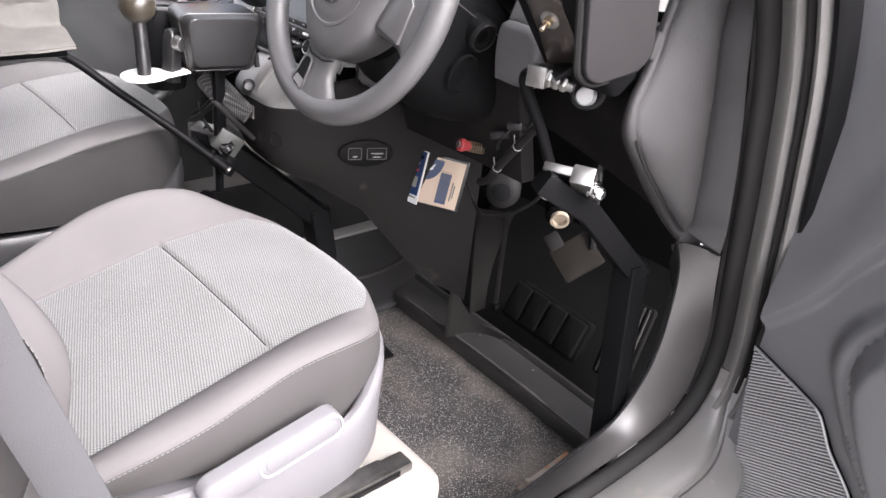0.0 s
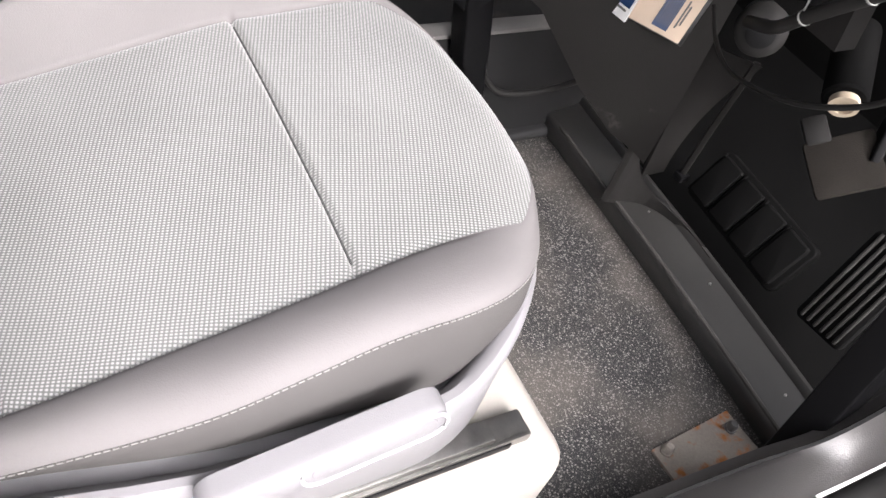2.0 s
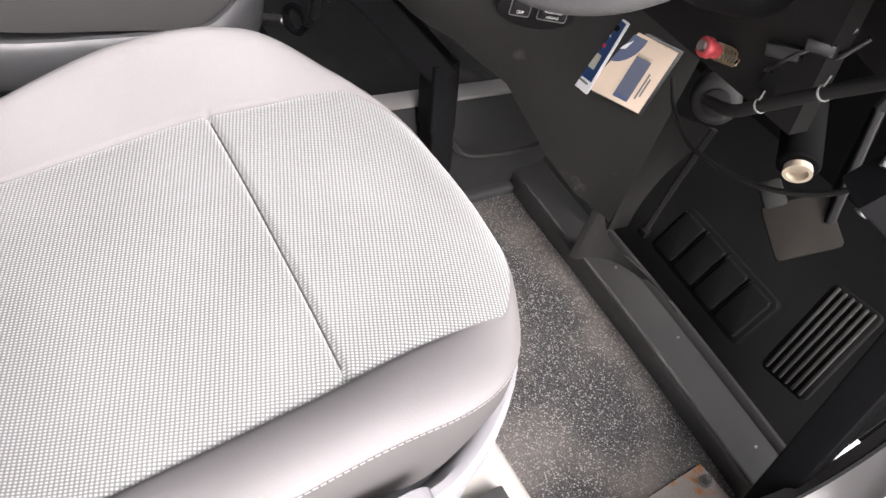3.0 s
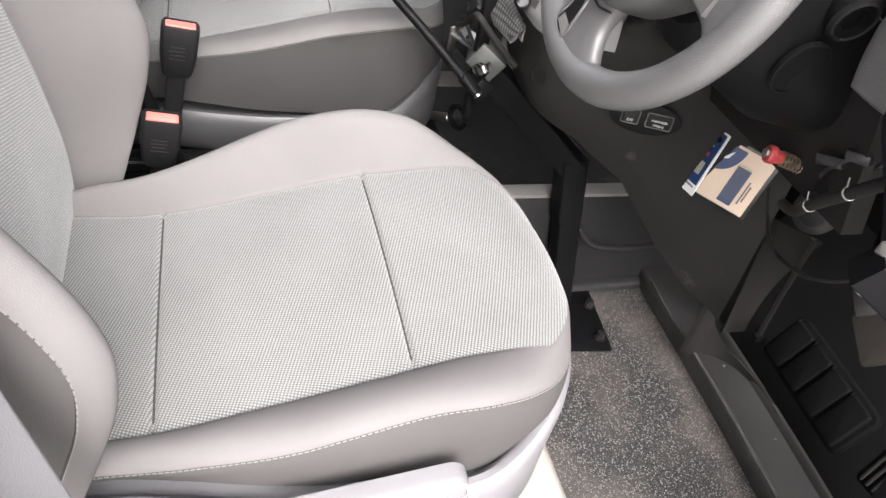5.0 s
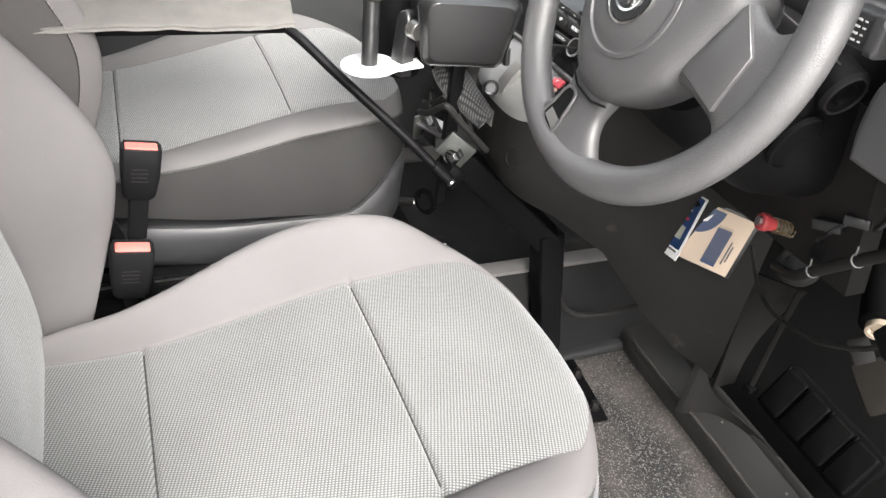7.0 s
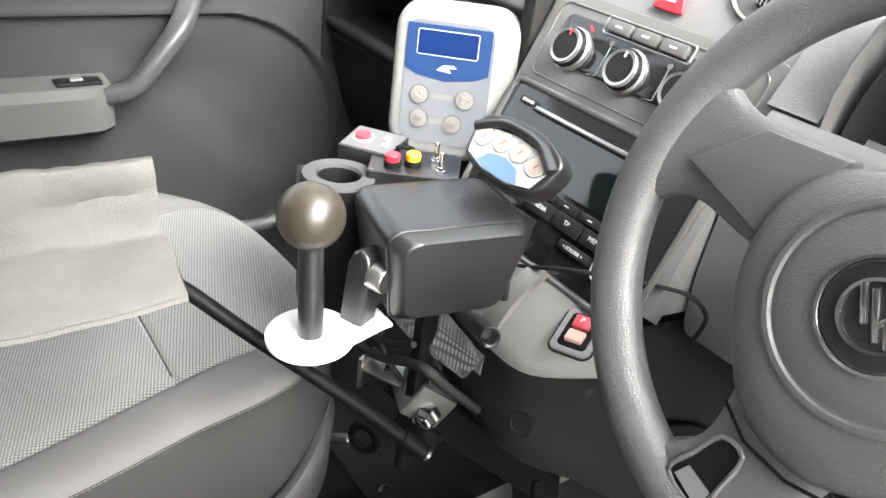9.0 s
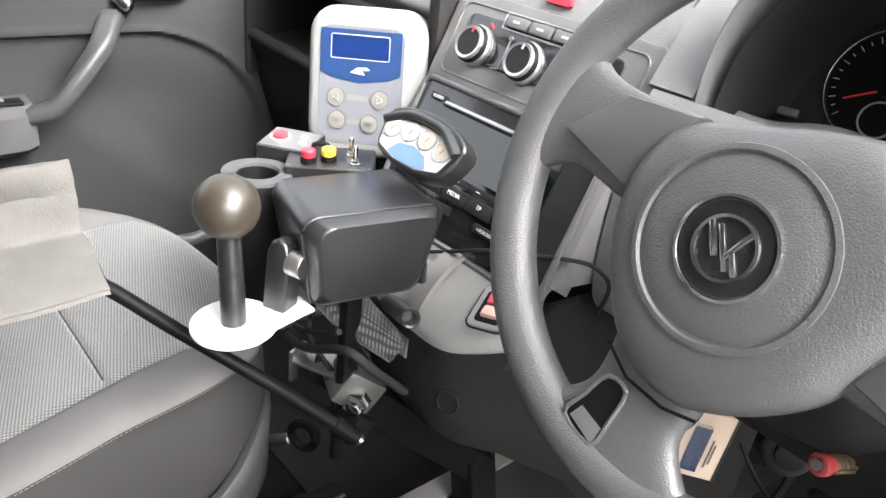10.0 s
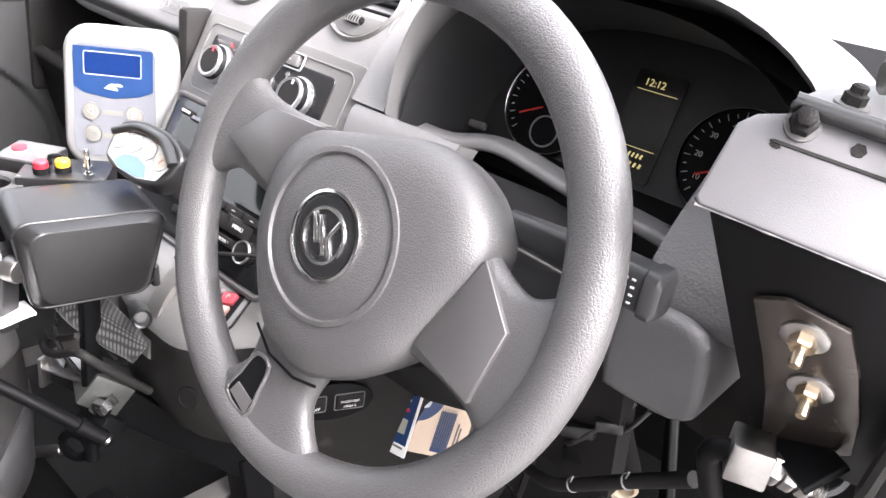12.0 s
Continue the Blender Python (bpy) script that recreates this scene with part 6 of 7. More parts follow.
hb = thing("lever_rod", (-0.66, 0.36, 0.70), "black tubular lever between the seats", "lever")
part("tube", rod((-0.655, 0.300, 0.902), (-0.650, 0.385, 0.66), 0.012), POWDER, hb)
part("tip", lathe([(0.0125, 0), (0.0125, 0.004), (0.009, 0.006)], Matrix.Translation((-0.655, 0.300, 0.902)) @ Vector((0, -0.33, 0.94)).to_track_quat("Z", "Y").to_matrix().to_4x4(), 18), CHROME, hb)
tabs = thing("floor_tray", (-0.60, 0.35, 0.62), "dark tray with clutter between the seats", "tray")
part("tray", span((-0.635, 0.05, 0.60), (-0.53, 0.62, 0.64), 0.008), BLACK, tabs)
belt = thing("seat_belt", (0.08, 0.33, 0.65), "grey seat belt webbing hanging beside the driver's seat", "seat belt")
WEB = [(0.108, 0.395, 0.62), (0.098, 0.362, 0.80), (0.075, 0.313, 0.90), (0.050, 0.262, 1.10), (0.026, 0.212, 1.32), (0.0, 0.14, 1.60)]
part("webbing", sweep(WEB, rounded(0.0025, 0.047, 0.001, 2), up=(0.3, 0.95, 0.1)), material("grey_webbing", (0.07, 0.07, 0.073), 0.75, bump=0.4, grain=900, vary=0.08), belt)
part("anchor", box((0.012, 0.05, 0.05), Matrix.Translation((0.108, 0.395, 0.61)), 0.004), BLACK, belt)
bp = thing("pillar_trim", (0.12, 0.05, 0.5), "pale grey plastic trim of the door pillar", "pillar trim", kind="structure")
part("trim", sweep(spline([(0.135, 0.13, 0.56), (0.13, 0.11, 0.9), (0.10, 0.06, 1.3), (0.05, -0.05, 1.86)], 6), rounded(0.05, 0.22, 0.02)), material("pillar_trim_plastic", (0.09, 0.082, 0.075), 0.5, bump=0.3, vary=0.08), bp)

# ---- footwell ----
step = thing("footwell_step", (-0.3, 1.2, 0.46), "black plastic step bar across the footwell", "step", kind="structure")
STEP = material("step_worn_plastic", (0.024, 0.0232, 0.0225), 0.34, bump=0.2, grain=900, vary=0.3, dirt=((0.05, 0.047, 0.043), 30, 0.66))
sec = [(1.226, 0.459), (1.222, 0.488), (1.2235, 0.495), (1.2275, 0.500), (1.234, 0.502), (1.243, 0.502), (1.292, 0.511), (1.2945, 0.519), (1.298, 0.523), (1.304, 0.523), (1.3075, 0.519), (1.309, 0.511), (1.316, 0.459)]
part("bar", loft([[(x, y - 0.055 * (x + 0.3) - 0.004 * math.sin(7 * x), z) for y, z in sec] for x in steps(-0.665, 0.06, 14)]), STEP, step)
# pale strip carries both the scuffing and the bar's edge highlight
part("worn_edge", sweep([(x, 1.2285 - 0.055 * (x + 0.3) - 0.004 * math.sin(7 * x), 0.4985) for x in steps(-0.60, 0.05, 14)], circle(0.0040, 8)), material("scuffed_highlit_edge", (0.055, 0.053, 0.050), 0.45, bump=0.3, vary=0.4, patches=30), step, "front edge pale from scuffing and a painted highlight")
for q in ((-0.40, 1.285), (-0.36, 1.262), (-0.20, 1.275), (0.0, 1.262)):
    part("stud", lathe([(0.0022, 0.516), (0.0022, 0.5185), (0.001, 0.519)], Matrix.Translation((q[0], q[1] - 0.055 * (q[0] + 0.3), -0.003)), 8), ZINC, step)
RIDGE = spline([(-0.418, 1.212, 0.663), (-0.415, 1.222, 0.618), (-0.409, 1.240, 0.574), (-0.393, 1.264, 0.542), (-0.355, 1.288, 0.528), (-0.300, 1.300, 0.524), (-0.240, 1.297, 0.5225)], 5)
part("web", sheet(lambda i, u: RIDGE[i] - Vector((0.010, 0.004, 1.0)) * (RIDGE[i].z - 0.497) * (1 - u), range(len(RIDGE)), steps(0, 1, 6), push=(0.008, 0.006, 0)), CONSOLESHADE, step)
part("inner_wall", sheet(lambda u, v: (-0.432 + 0.02 * v + 0.065 * v * v * u, 1.30 - 0.045 * v + 0.05 * u, 0.52 + 0.29 * v), steps(0, 1, 5), steps(0, 1, 8), push=(-0.006, 0.0, 0)), DASHLOW, step)
mat_ = thing("ribbed_mat", (-0.2, 1.3, 0.5), "black ribbed rubber mat rising to the pedals", "mat")
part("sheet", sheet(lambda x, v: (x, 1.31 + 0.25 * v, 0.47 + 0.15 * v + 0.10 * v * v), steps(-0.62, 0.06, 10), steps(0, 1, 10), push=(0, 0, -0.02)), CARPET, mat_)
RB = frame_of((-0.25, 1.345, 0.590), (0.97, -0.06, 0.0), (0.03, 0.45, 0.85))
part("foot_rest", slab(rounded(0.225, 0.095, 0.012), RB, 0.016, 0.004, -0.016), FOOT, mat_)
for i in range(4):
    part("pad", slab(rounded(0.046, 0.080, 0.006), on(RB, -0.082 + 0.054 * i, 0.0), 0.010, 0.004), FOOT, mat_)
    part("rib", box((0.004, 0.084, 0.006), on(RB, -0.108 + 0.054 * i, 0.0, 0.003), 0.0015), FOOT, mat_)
acc = thing("accelerator_pedal", (-0.06, 1.33, 0.55), "dark ribbed accelerator pedal", "pedal")
AC = frame_of((-0.0625, 1.36, 0.636), (0.99, 0.0, 0.137), (0.025, 0.08, 0.135))
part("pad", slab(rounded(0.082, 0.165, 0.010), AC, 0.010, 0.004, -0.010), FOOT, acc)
for i in range(6):
    part("ridge", box((0.0055, 0.155, 0.005), on(AC, -0.030 + 0.012 * i, 0.0, 0.002), 0.002), material("ridge_rubber", (0.030, 0.029, 0.028), 0.58, bump=0.3, vary=0.3) if i == 0 else bpy.data.materials["ridge_rubber"], acc)
ped = thing("brake_pedal", (-0.14, 1.30, 0.78), "dark steel pedal plate with worn rubber", "pedal")
PL = frame_of((-0.158, 1.282, 0.802), (0.066, -0.017, -0.030), (-0.004, 0.058, 0.059))
part("plate", slab(rounded(0.076, 0.084, 0.006), PL, 0.008, 0.002), material("worn_pedal", (0.020, 0.018, 0.016), 0.6, bump=0.3, vary=0.4), ped)
part("arm", sweep([PL @ Vector((0.0, 0.03, -0.004)), (-0.20, 1.36, 0.95), (-0.2, 1.40, 1.15)], rounded(0.014, 0.03, 0.004)), POWDER, ped)
part("rubber", box((0.040, 0.030, 0.016), PL @ pose(-0.052, -0.022, 0.002), 0.004), SEAL, ped)
strut = thing("pedal_strut", (-0.38, 1.33, 0.57), "thin dark steel strut beside the foot rest", "strut")
part("strut", sweep([(-0.384, 1.330, 0.565), (-0.362, 1.30, 0.69), (-0.336, 1.27, 0.829)], rounded(0.010, 0.006, 0.002)), DASHLOW, strut)
part("strut_foot", box((0.02, 0.02, 0.014), Matrix.Translation((-0.384, 1.33, 0.560)), 0.003), POWDER, strut)
rol = thing("foam_roller", (-0.25, 1.26, 0.87), "black foam roller with cream tube end", "roller")
ROLL = Vector((0.62, -0.62, -0.30)).normalized()
RE = Vector((-0.199, 1.26, 0.874))
part("roller", rod(RE - ROLL * 0.12, RE - ROLL * 0.002, 0.027, 24), CARPET, rol)
part("core", lathe([(0.0175, 0.0), (0.0180, 0.010), (0.0130, 0.010), (0.012, 0.001), (0.001, 0.001)], Matrix.Translation(RE - ROLL * 0.001) @ ROLL.to_track_quat("Z", "Y").to_matrix().to_4x4(), 26), material("cream_tube", (0.42, 0.35, 0.27), 0.7, vary=0.15, patches=60), rol)
bel = thing("rubber_bellows", (-0.346, 1.253, 0.874), "black rubber bellows behind the panel", "bellows")
BLW = Vector((0.55, -0.75, 0.25)).normalized()
part("bellows", lathe([(0.018, 0.012), (0.028, 0.010), (0.033, 0.004), (0.027, -0.003), (0.034, -0.010), (0.028, -0.017), (0.035, -0.024), (0.030, -0.034), (0.030, -0.10)], Matrix.Translation((-0.346, 1.253, 0.874)) @ BLW.to_track_quat("Z", "Y").to_matrix().to_4x4(), 28), SEAL, bel)
part("collar", lathe([(0.019, 0.010), (0.019, 0.018), (0.012, 0.020), (0.001, 0.020)], Matrix.Translation((-0.346, 1.253, 0.874)) @ BLW.to_track_quat("Z", "Y").to_matrix().to_4x4(), 24), BLACK, bel)
lw2 = thing("floor_cable", (-0.62, 1.1, 0.6), "black cable hanging in a loop behind the post", "cable")
part("cable", tube([(-0.640, 1.03, 0.74), (-0.635, 1.05, 0.64), (-0.625, 1.085, 0.588), (-0.610, 1.13, 0.585), (-0.58, 1.18, 0.615), (-0.54, 1.21, 0.67)], 0.0055, 8), SEAL, lw2)
loopw = thing("cable_loop", (-0.25, 1.2, 0.85), "thin black cable hanging in a loop under the dashboard", "cable")
part("cable", tube([(-0.377, 1.18, 0.898), (-0.337, 1.16, 0.879), (-0.273, 1.12, 0.885), (-0.199, 1.07, 0.921), (-0.129, 1.03, 0.962), (-0.083, 1.01, 0.997), (-0.053, 1.0, 1.026), (-0.035, 0.99, 1.053)], 0.0028, 8), SEAL, loopw)
har = thing("cable_harness", (-0.2, 1.1, 1.0), "black cable harness with pale cable ties", "cable")
hp = [(-0.267, 1.1, 0.954), (-0.21, 1.06, 0.988), (-0.173, 1.035, 1.025), (-0.116, 1.01, 1.084), (-0.059, 0.985, 1.141)]
TIE = material("pale_cable_tie", (0.30, 0.30, 0.29), 0.5)
part("harness", tube(hp, 0.0068, 12), SEAL, har)
for p, q in ((hp[2], hp[3]), (hp[3], hp[4])):
    c, d = Vector(p).lerp(Vector(q), 0.02), (Vector(q) - Vector(p)).normalized()
    part("cable_tie", lathe([(0.0068, -0.0014), (0.0076, -0.001), (0.0076, 0.001), (0.0068, 0.0014)], Matrix.Translation(c) @ d.to_track_quat("Z", "Y").to_matrix().to_4x4(), 14, caps=False), TIE, har)
    part("tie_tail", rod(c + Vector((0, -0.008, 0.008)), c + Vector((0.004, -0.016, 0.022)), 0.0009, 6), TIE, har)
rk = thing("release_knob", (-0.255, 1.03, 1.038), "red release knob on a brass-coloured spring rod", "knob")
RKV = Vector((0.30, 0.93, -0.22)).normalized()
RK = Vector((0.30, 0.93, -0.22)).to_track_quat("Z", "Y").to_matrix().to_4x4()
part("knob", lathe([(0.0060, 0.004), (0.0065, 0.0), (0.0100, 0.0005), (0.0110, 0.003), (0.0108, 0.009), (0.009, 0.012), (0.0075, 0.020)], Matrix.Translation((-0.257, 1.027, 1.039)) @ RK, 26), material("faded_red_knob", (0.36, 0.045, 0.05), 0.4, vary=0.15), rk)
part("knob_bolt", lathe([(0.006, -0.003), (0.006, 0.002), (0.002, 0.002)], Matrix.Translation((-0.257, 1.027, 1.039)) @ RK, 6), ZINC, rk)
BRASS = material("brass_spring", (0.62, 0.50, 0.34), 0.3, metal=0.9, vary=0.2)
coil = [Matrix.Translation((-0.257, 1.027, 1.039)) @ RK @ Vector((0.0085 * math.cos(i * 0.7), 0.0085 * math.sin(i * 0.7), 0.018 + 0.00055 * i)) for i in range(80)]
part("spring", sweep(coil, circle(0.0013, 6)), BRASS, rk)
part("rod", rod(Vector((-0.257, 1.027, 1.039)) + RKV * 0.018, Vector((-0.257, 1.027, 1.039)) + RKV * 0.085, 0.0045), ZINC, rk)
part("clevis", box((0.035, 0.02, 0.022), Matrix.Translation((-0.190, 1.075, 1.035)) @ Matrix.Rotation(radians(30), 4, "Z"), 0.003), POWDER, rk)
# controller with card, fixed under the column
ctr = thing("controller_box", (-0.43, 1.15, 0.9), "black controller box with blue and cream labels under the dashboard", "control unit")
A0, B0, T0 = Vector((-0.467, 1.096, 0.846)), Vector((-0.393, 1.17, 0.831)), Vector((-0.452, 1.128, 0.950))
CB = frame_of((A0 + B0) / 2, B0 - A0, T0 - A0)
W0, H0 = (B0 - A0).length, 0.098
part("case", slab([(-W0 / 2 - 0.004, -0.003), (W0 / 2 + 0.006, -0.003), (W0 / 2 + 0.006, H0 + 0.004), (-W0 / 2 - 0.004, H0 + 0.004)], CB, 0.045, 0.002, -0.0465), SOFTBLACK, ctr)
cardp = part("label_card", box((W0 * 0.74, H0, 0.0015), CB @ pose(W0 * 0.13, H0 / 2, 0.0005), 0.0003), CREAM, ctr, "cream label card with blue print")
part("blue_arc", slab([(-0.024, 0.094)] + [(-0.024 + 0.034 * math.cos(t), 0.094 - 0.046 * math.sin(t) - 0.0) for t in [radians(a) for a in range(0, 91, 10)]], CB, 0.0005, 0.0, 0.0014), NAVY, cardp)
part("blue_field", slab([(0.008, 0.007), (0.030, 0.007), (0.030, 0.070), (0.008, 0.070)], CB, 0.0005, 0.0, 0.0014), NAVY, cardp)
for i in range(7):
    part("text_bar", box((0.0008, 0.062, 0.0004), CB @ pose(0.0092 + 0.0031 * i, 0.044, 0.0021)), SATIN, cardp)
for i in range(2):
    part("text_bar", box((0.0025, 0.040 - 0.012 * i, 0.0004), CB @ pose(0.0365 + 0.0042 * i, 0.036, 0.0016)), SATIN, cardp)
part("white_swoosh", slab([(-0.018, 0.068), (-0.011, 0.080), (-0.006, 0.086), (-0.010, 0.072)], CB, 0.0004, 0.0, 0.0019), WHITE, cardp)
FL = CB @ pose(-W0 / 2 + 0.006, 0.0, 0.003, 0, -30)
flap = part("display_flap", box((0.032, 0.110, 0.004), FL @ pose(0.010, 0.052, 0.0), 0.001), PRINT, ctr, "blue display strip with small screen")
part("flap_print", box((0.026, 0.090, 0.0008), FL @ pose(0.010, 0.060, 0.0024)), NAVY, flap)
part("flap_screen", box((0.011, 0.022, 0.0006), FL @ pose(0.011, 0.042, 0.0030)), material("lcd_grey", (0.30, 0.30, 0.24), 0.3), flap)
part("flap_led", lathe([(0.0028, 0), (0.0028, 0.001), (0.001, 0.0014)], FL @ pose(0.012, 0.066, 0.0028), 12), RED, flap)
part("flap_eye", lathe([(0.0042, 0), (0.0042, 0.001), (0.001, 0.0014)], FL @ pose(0.015, 0.094, 0.0028), 14), BLACK, flap)
part("flap_mark", box((0.006, 0.010, 0.0005), FL @ pose(0.009, 0.083, 0.0030, 0, 0, 25)), PRINT, flap)
part("flap_text", box((0.020, 0.003, 0.0005), FL @ pose(0.010, 0.010, 0.0024)), SATIN, flap)

wires = thing("wire_harness", (-0.24, 1.17, 1.03), "braided cable and black wires hanging under the dashboard", "cables")
part("braided_cable", tube([(-0.375, 1.236, 0.930), (-0.352, 1.222, 0.948), (-0.320, 1.205, 0.978), (-0.284, 1.185, 1.007), (-0.250, 1.172, 1.030)], 0.0085, 10, 5), woven("grey_braid", (0.015, 0.014, 0.012), (0.21, 0.19, 0.16), 0.0022, 0.8), wires, "grey braided cable")
part("connector", box((0.030, 0.014, 0.012), pose(-0.262, 1.162, 1.040, 0, -35, 30), 0.002), SOFTBLACK, wires)
part("white_clip", box((0.010, 0.008, 0.006), pose(-0.300, 1.150, 1.030, 20, -30, 20), 0.001), WHITE, wires)
for path_ in ([(-0.250, 1.172, 1.030), (-0.222, 1.11, 1.030), (-0.20, 1.06, 1.045), (-0.175, 1.045, 1.08), (-0.15, 1.07, 1.12)],
              [(-0.245, 1.175, 1.04), (-0.20, 1.12, 1.065), (-0.155, 1.07, 1.085), (-0.135, 1.07, 1.12)]):
    part("wire", tube(path_, 0.0026, 8, 6), SOFTBLACK, wires)
part("plug_body", box((0.034, 0.016, 0.013), pose(-0.188, 1.050, 1.075, 0, -20, 10), 0.002), SOFTBLACK, wires)
part("plug_body", box((0.026, 0.014, 0.012), pose(-0.160, 1.050, 1.098, 0, -10, 25), 0.002), SOFTBLACK, wires)

# ---- pedal frame, clamp and rod on the door side ----
fr = thing("support_frame", (0.03, 1.14, 0.46), "black square steel frame with zinc clamp beside the footwell", "bracket")
part("upright", sweep([(0.082, 1.145, 0.462), (0.050, 1.125, 0.935)], rounded(0.040, 0.040, 0.003)), POWDER, fr)
part("arm", sweep([(0.054, 1.138, 0.912), (0.018, 1.022, 1.034), (-0.022, 0.962, 1.076)], rounded(0.040, 0.034, 0.003)), POWDER, fr)
part("foot_plate", box((0.11, 0.15, 0.006), Matrix.Translation((0.035, 1.115, 0.4615)) @ Matrix.Rotation(radians(4), 4, "Z"), 0.001), RUST, fr, "rusty steel foot plate")
for q in ((0.0, 1.17), (-0.006, 1.055), (0.045, 1.06)):
    part("bolt", lathe([(0.009, 0.4645), (0.009, 0.467), (0.0075, 0.468), (0.0075, 0.476), (0.005, 0.479)], Matrix.Translation((*q, 0)), 14), SATIN if q[1] > 1.1 else RUST, fr)
part("clamp", box((0.044, 0.046, 0.013), Matrix.Translation((-0.014, 0.993, 1.083)) @ Matrix.Rotation(radians(25), 4, "Z") @ Matrix.Rotation(radians(-32), 4, "X"), 0.002), ZINC, fr, "bright zinc clamp plate")
part("clamp_block", box((0.032, 0.038, 0.028), Matrix.Translation((0.026, 0.994, 1.086)) @ Matrix.Rotation(radians(25), 4, "Z") @ Matrix.Rotation(radians(-40), 4, "X"), 0.003), ZINC, fr, "bright zinc clamp block")
part("dome_nut", lathe([(0.014, 0), (0.014, 0.003), (0.011, 0.004), (0.011, 0.011), (0.009, 0.016), (0.005, 0.0195), (0.001, 0.0205)], Matrix.Translation((0.042, 0.996, 1.079)) @ Vector((0.9, 0.1, -0.32)).to_track_quat("Z", "Y").to_matrix().to_4x4(), 20), CHROME, fr)
part("clamp_screw", rod((-0.010, 0.975, 1.085), (-0.012, 0.962, 1.050), 0.006), ZINC, fr)
rd = thing("angled_rod", (-0.027, 0.989, 1.08), "black bent steel rod rising from the clamp", "rod")
part("rod", tube([(-0.027, 0.989, 1.080), (-0.033, 0.957, 1.145), (-0.040, 0.923, 1.203), (-0.040, 0.916, 1.217), (-0.034, 0.914, 1.225), (-0.018, 0.917, 1.226)], 0.0078, 14, 5), POWDER, rd)
part("joint_block", box((0.026, 0.030, 0.027), Matrix.Translation((-0.018, 0.919, 1.227)) @ Matrix.Rotation(radians(20), 4, "Z"), 0.002), ZINC, rd)
JB = Matrix.Translation((-0.007, 0.922, 1.227)) @ Vector((0.9, 0.28, -0.16)).to_track_quat("Z", "Y").to_matrix().to_4x4()
jb = part("joint_bolt", lathe([(0.0062, 0.0), (0.0062, 0.034), (0.005, 0.036)] , JB, 18), ZINC, rd)
for k, r in ((0.001, 0.0115), (0.0105, 0.0105), (0.0205, 0.0098)):
    part("nut", lathe([(r, k), (r * 1.04, k + 0.001), (r * 1.04, k + 0.006), (r * 0.94, k + 0.0075)], JB, 6), ZINC, jb)
for k in range(5):
    part("thread", lathe([(0.0062, 0.0285 + 0.0014 * k), (0.0070, 0.0291 + 0.0014 * k), (0.0062, 0.0297 + 0.0014 * k)], JB, 14, caps=False), ZINC, jb)

# ---- control box by the windscreen pillar ----
cb = thing("drive_box", (0.0, 0.9, 1.2), "black steel box with worn bolted black lid", "control box")
BA, BW, BL, BD = Vector((-0.066, 0.8235, 1.4035)), Vector((0.097, 0.024, -0.0095)), Vector((0.014, 0.032, 0.046)), Vector((0.036, 0.125, -0.185))


def hexa(a, w, l, d, bevel):
    bm = bmesh.new()
    v = [bm.verts.new(a + w * i + l * j + d * k) for k in (0, 1) for j in (0, 1) for i in (0, 1)]
    for f in ((0, 1, 3, 2), (4, 6, 7, 5), (0, 4, 5, 1), (2, 3, 7, 6), (0, 2, 6, 4), (1, 5, 7, 3)):
        bm.faces.new([v[i] for i in f])
    bmesh.ops.recalc_face_normals(bm, faces=bm.faces)
    bmesh.ops.bevel(bm, geom=list(bm.edges), offset=bevel, segments=2, affect="EDGES", profile=0.5)
    return bm


part("case", hexa(BA + BD * 0.015, BW, BL * 0.80, BD * 0.985, 0.009), POWDER, cb)
LID = frame_of((-0.0164, 0.850, 1.425), (0.098, 0.026, -0.010), BL)
part("lid", slab([(-0.0535, -0.0300), (-0.0505, -0.0330), (0.043, -0.0340), (0.0465, -0.0310), (0.0585, 0.0240), (0.056, 0.0265), (-0.020, 0.0270), (-0.030, 0.0230), (-0.043, 0.0180), (-0.0495, 0.0110)], LID, 0.0045, 0.002, -0.0045), material("satin_worn_lid", (0.118, 0.116, 0.120), 0.36, bump=0.1, grain=1500, vary=0.12, patches=30, dirt=((0.10, 0.10, 0.10), 55, 0.70)), cb, "worn satin grey steel lid")
part("lid_bar", sweep([on(LID, x, 0.0275, 0.004).translation for x in (-0.030, 0.0, 0.056)], circle(0.0048, 10)), SOFTBLACK, cb)
REAR = frame_of(on(LID, 0.012, 0.0285, 0.003).translation, (0.098, 0.026, -0.010), (0, 0.95, 0.12))
part("rear_plate", slab([(-0.043, 0.0), (0.046, 0.0), (0.060, 0.075), (-0.004, 0.075), (-0.034, 0.028)], REAR, 0.004, 0.001, -0.004), bpy.data.materials["satin_worn_lid"], cb)
for q, r in (((-0.018, 0.018), 0.0058), ((0.036, 0.016), 0.0058)):
    n = part("nut", lathe([(r, 0.001), (r, 0.006), (r * 0.7, 0.007), (r * 0.7, 0.010), (r * 0.5, 0.011)], on(REAR, *q), 6), DASHLOW, cb)
    part("washer", lathe([(r * 1.5, 0.0), (r * 1.5, 0.0014), (r, 0.0014)], on(REAR, *q), 18), SATIN, n)
part("rear_bolt", rod(REAR @ Vector((-0.010, 0.044, 0.010)), REAR @ Vector((0.012, 0.050, 0.014)), 0.0085, 18), ZINC, cb)
part("rear_bracket", box((0.005, 0.020, 0.026), REAR @ pose(0.014, 0.050, 0.012), 0.0015), POWDER, cb)
CHIP = [0.0003 + 0.0011 * abs(noise.noise(Vector((k * 0.9, 4.2, 0.3)))) for k in range(33)]
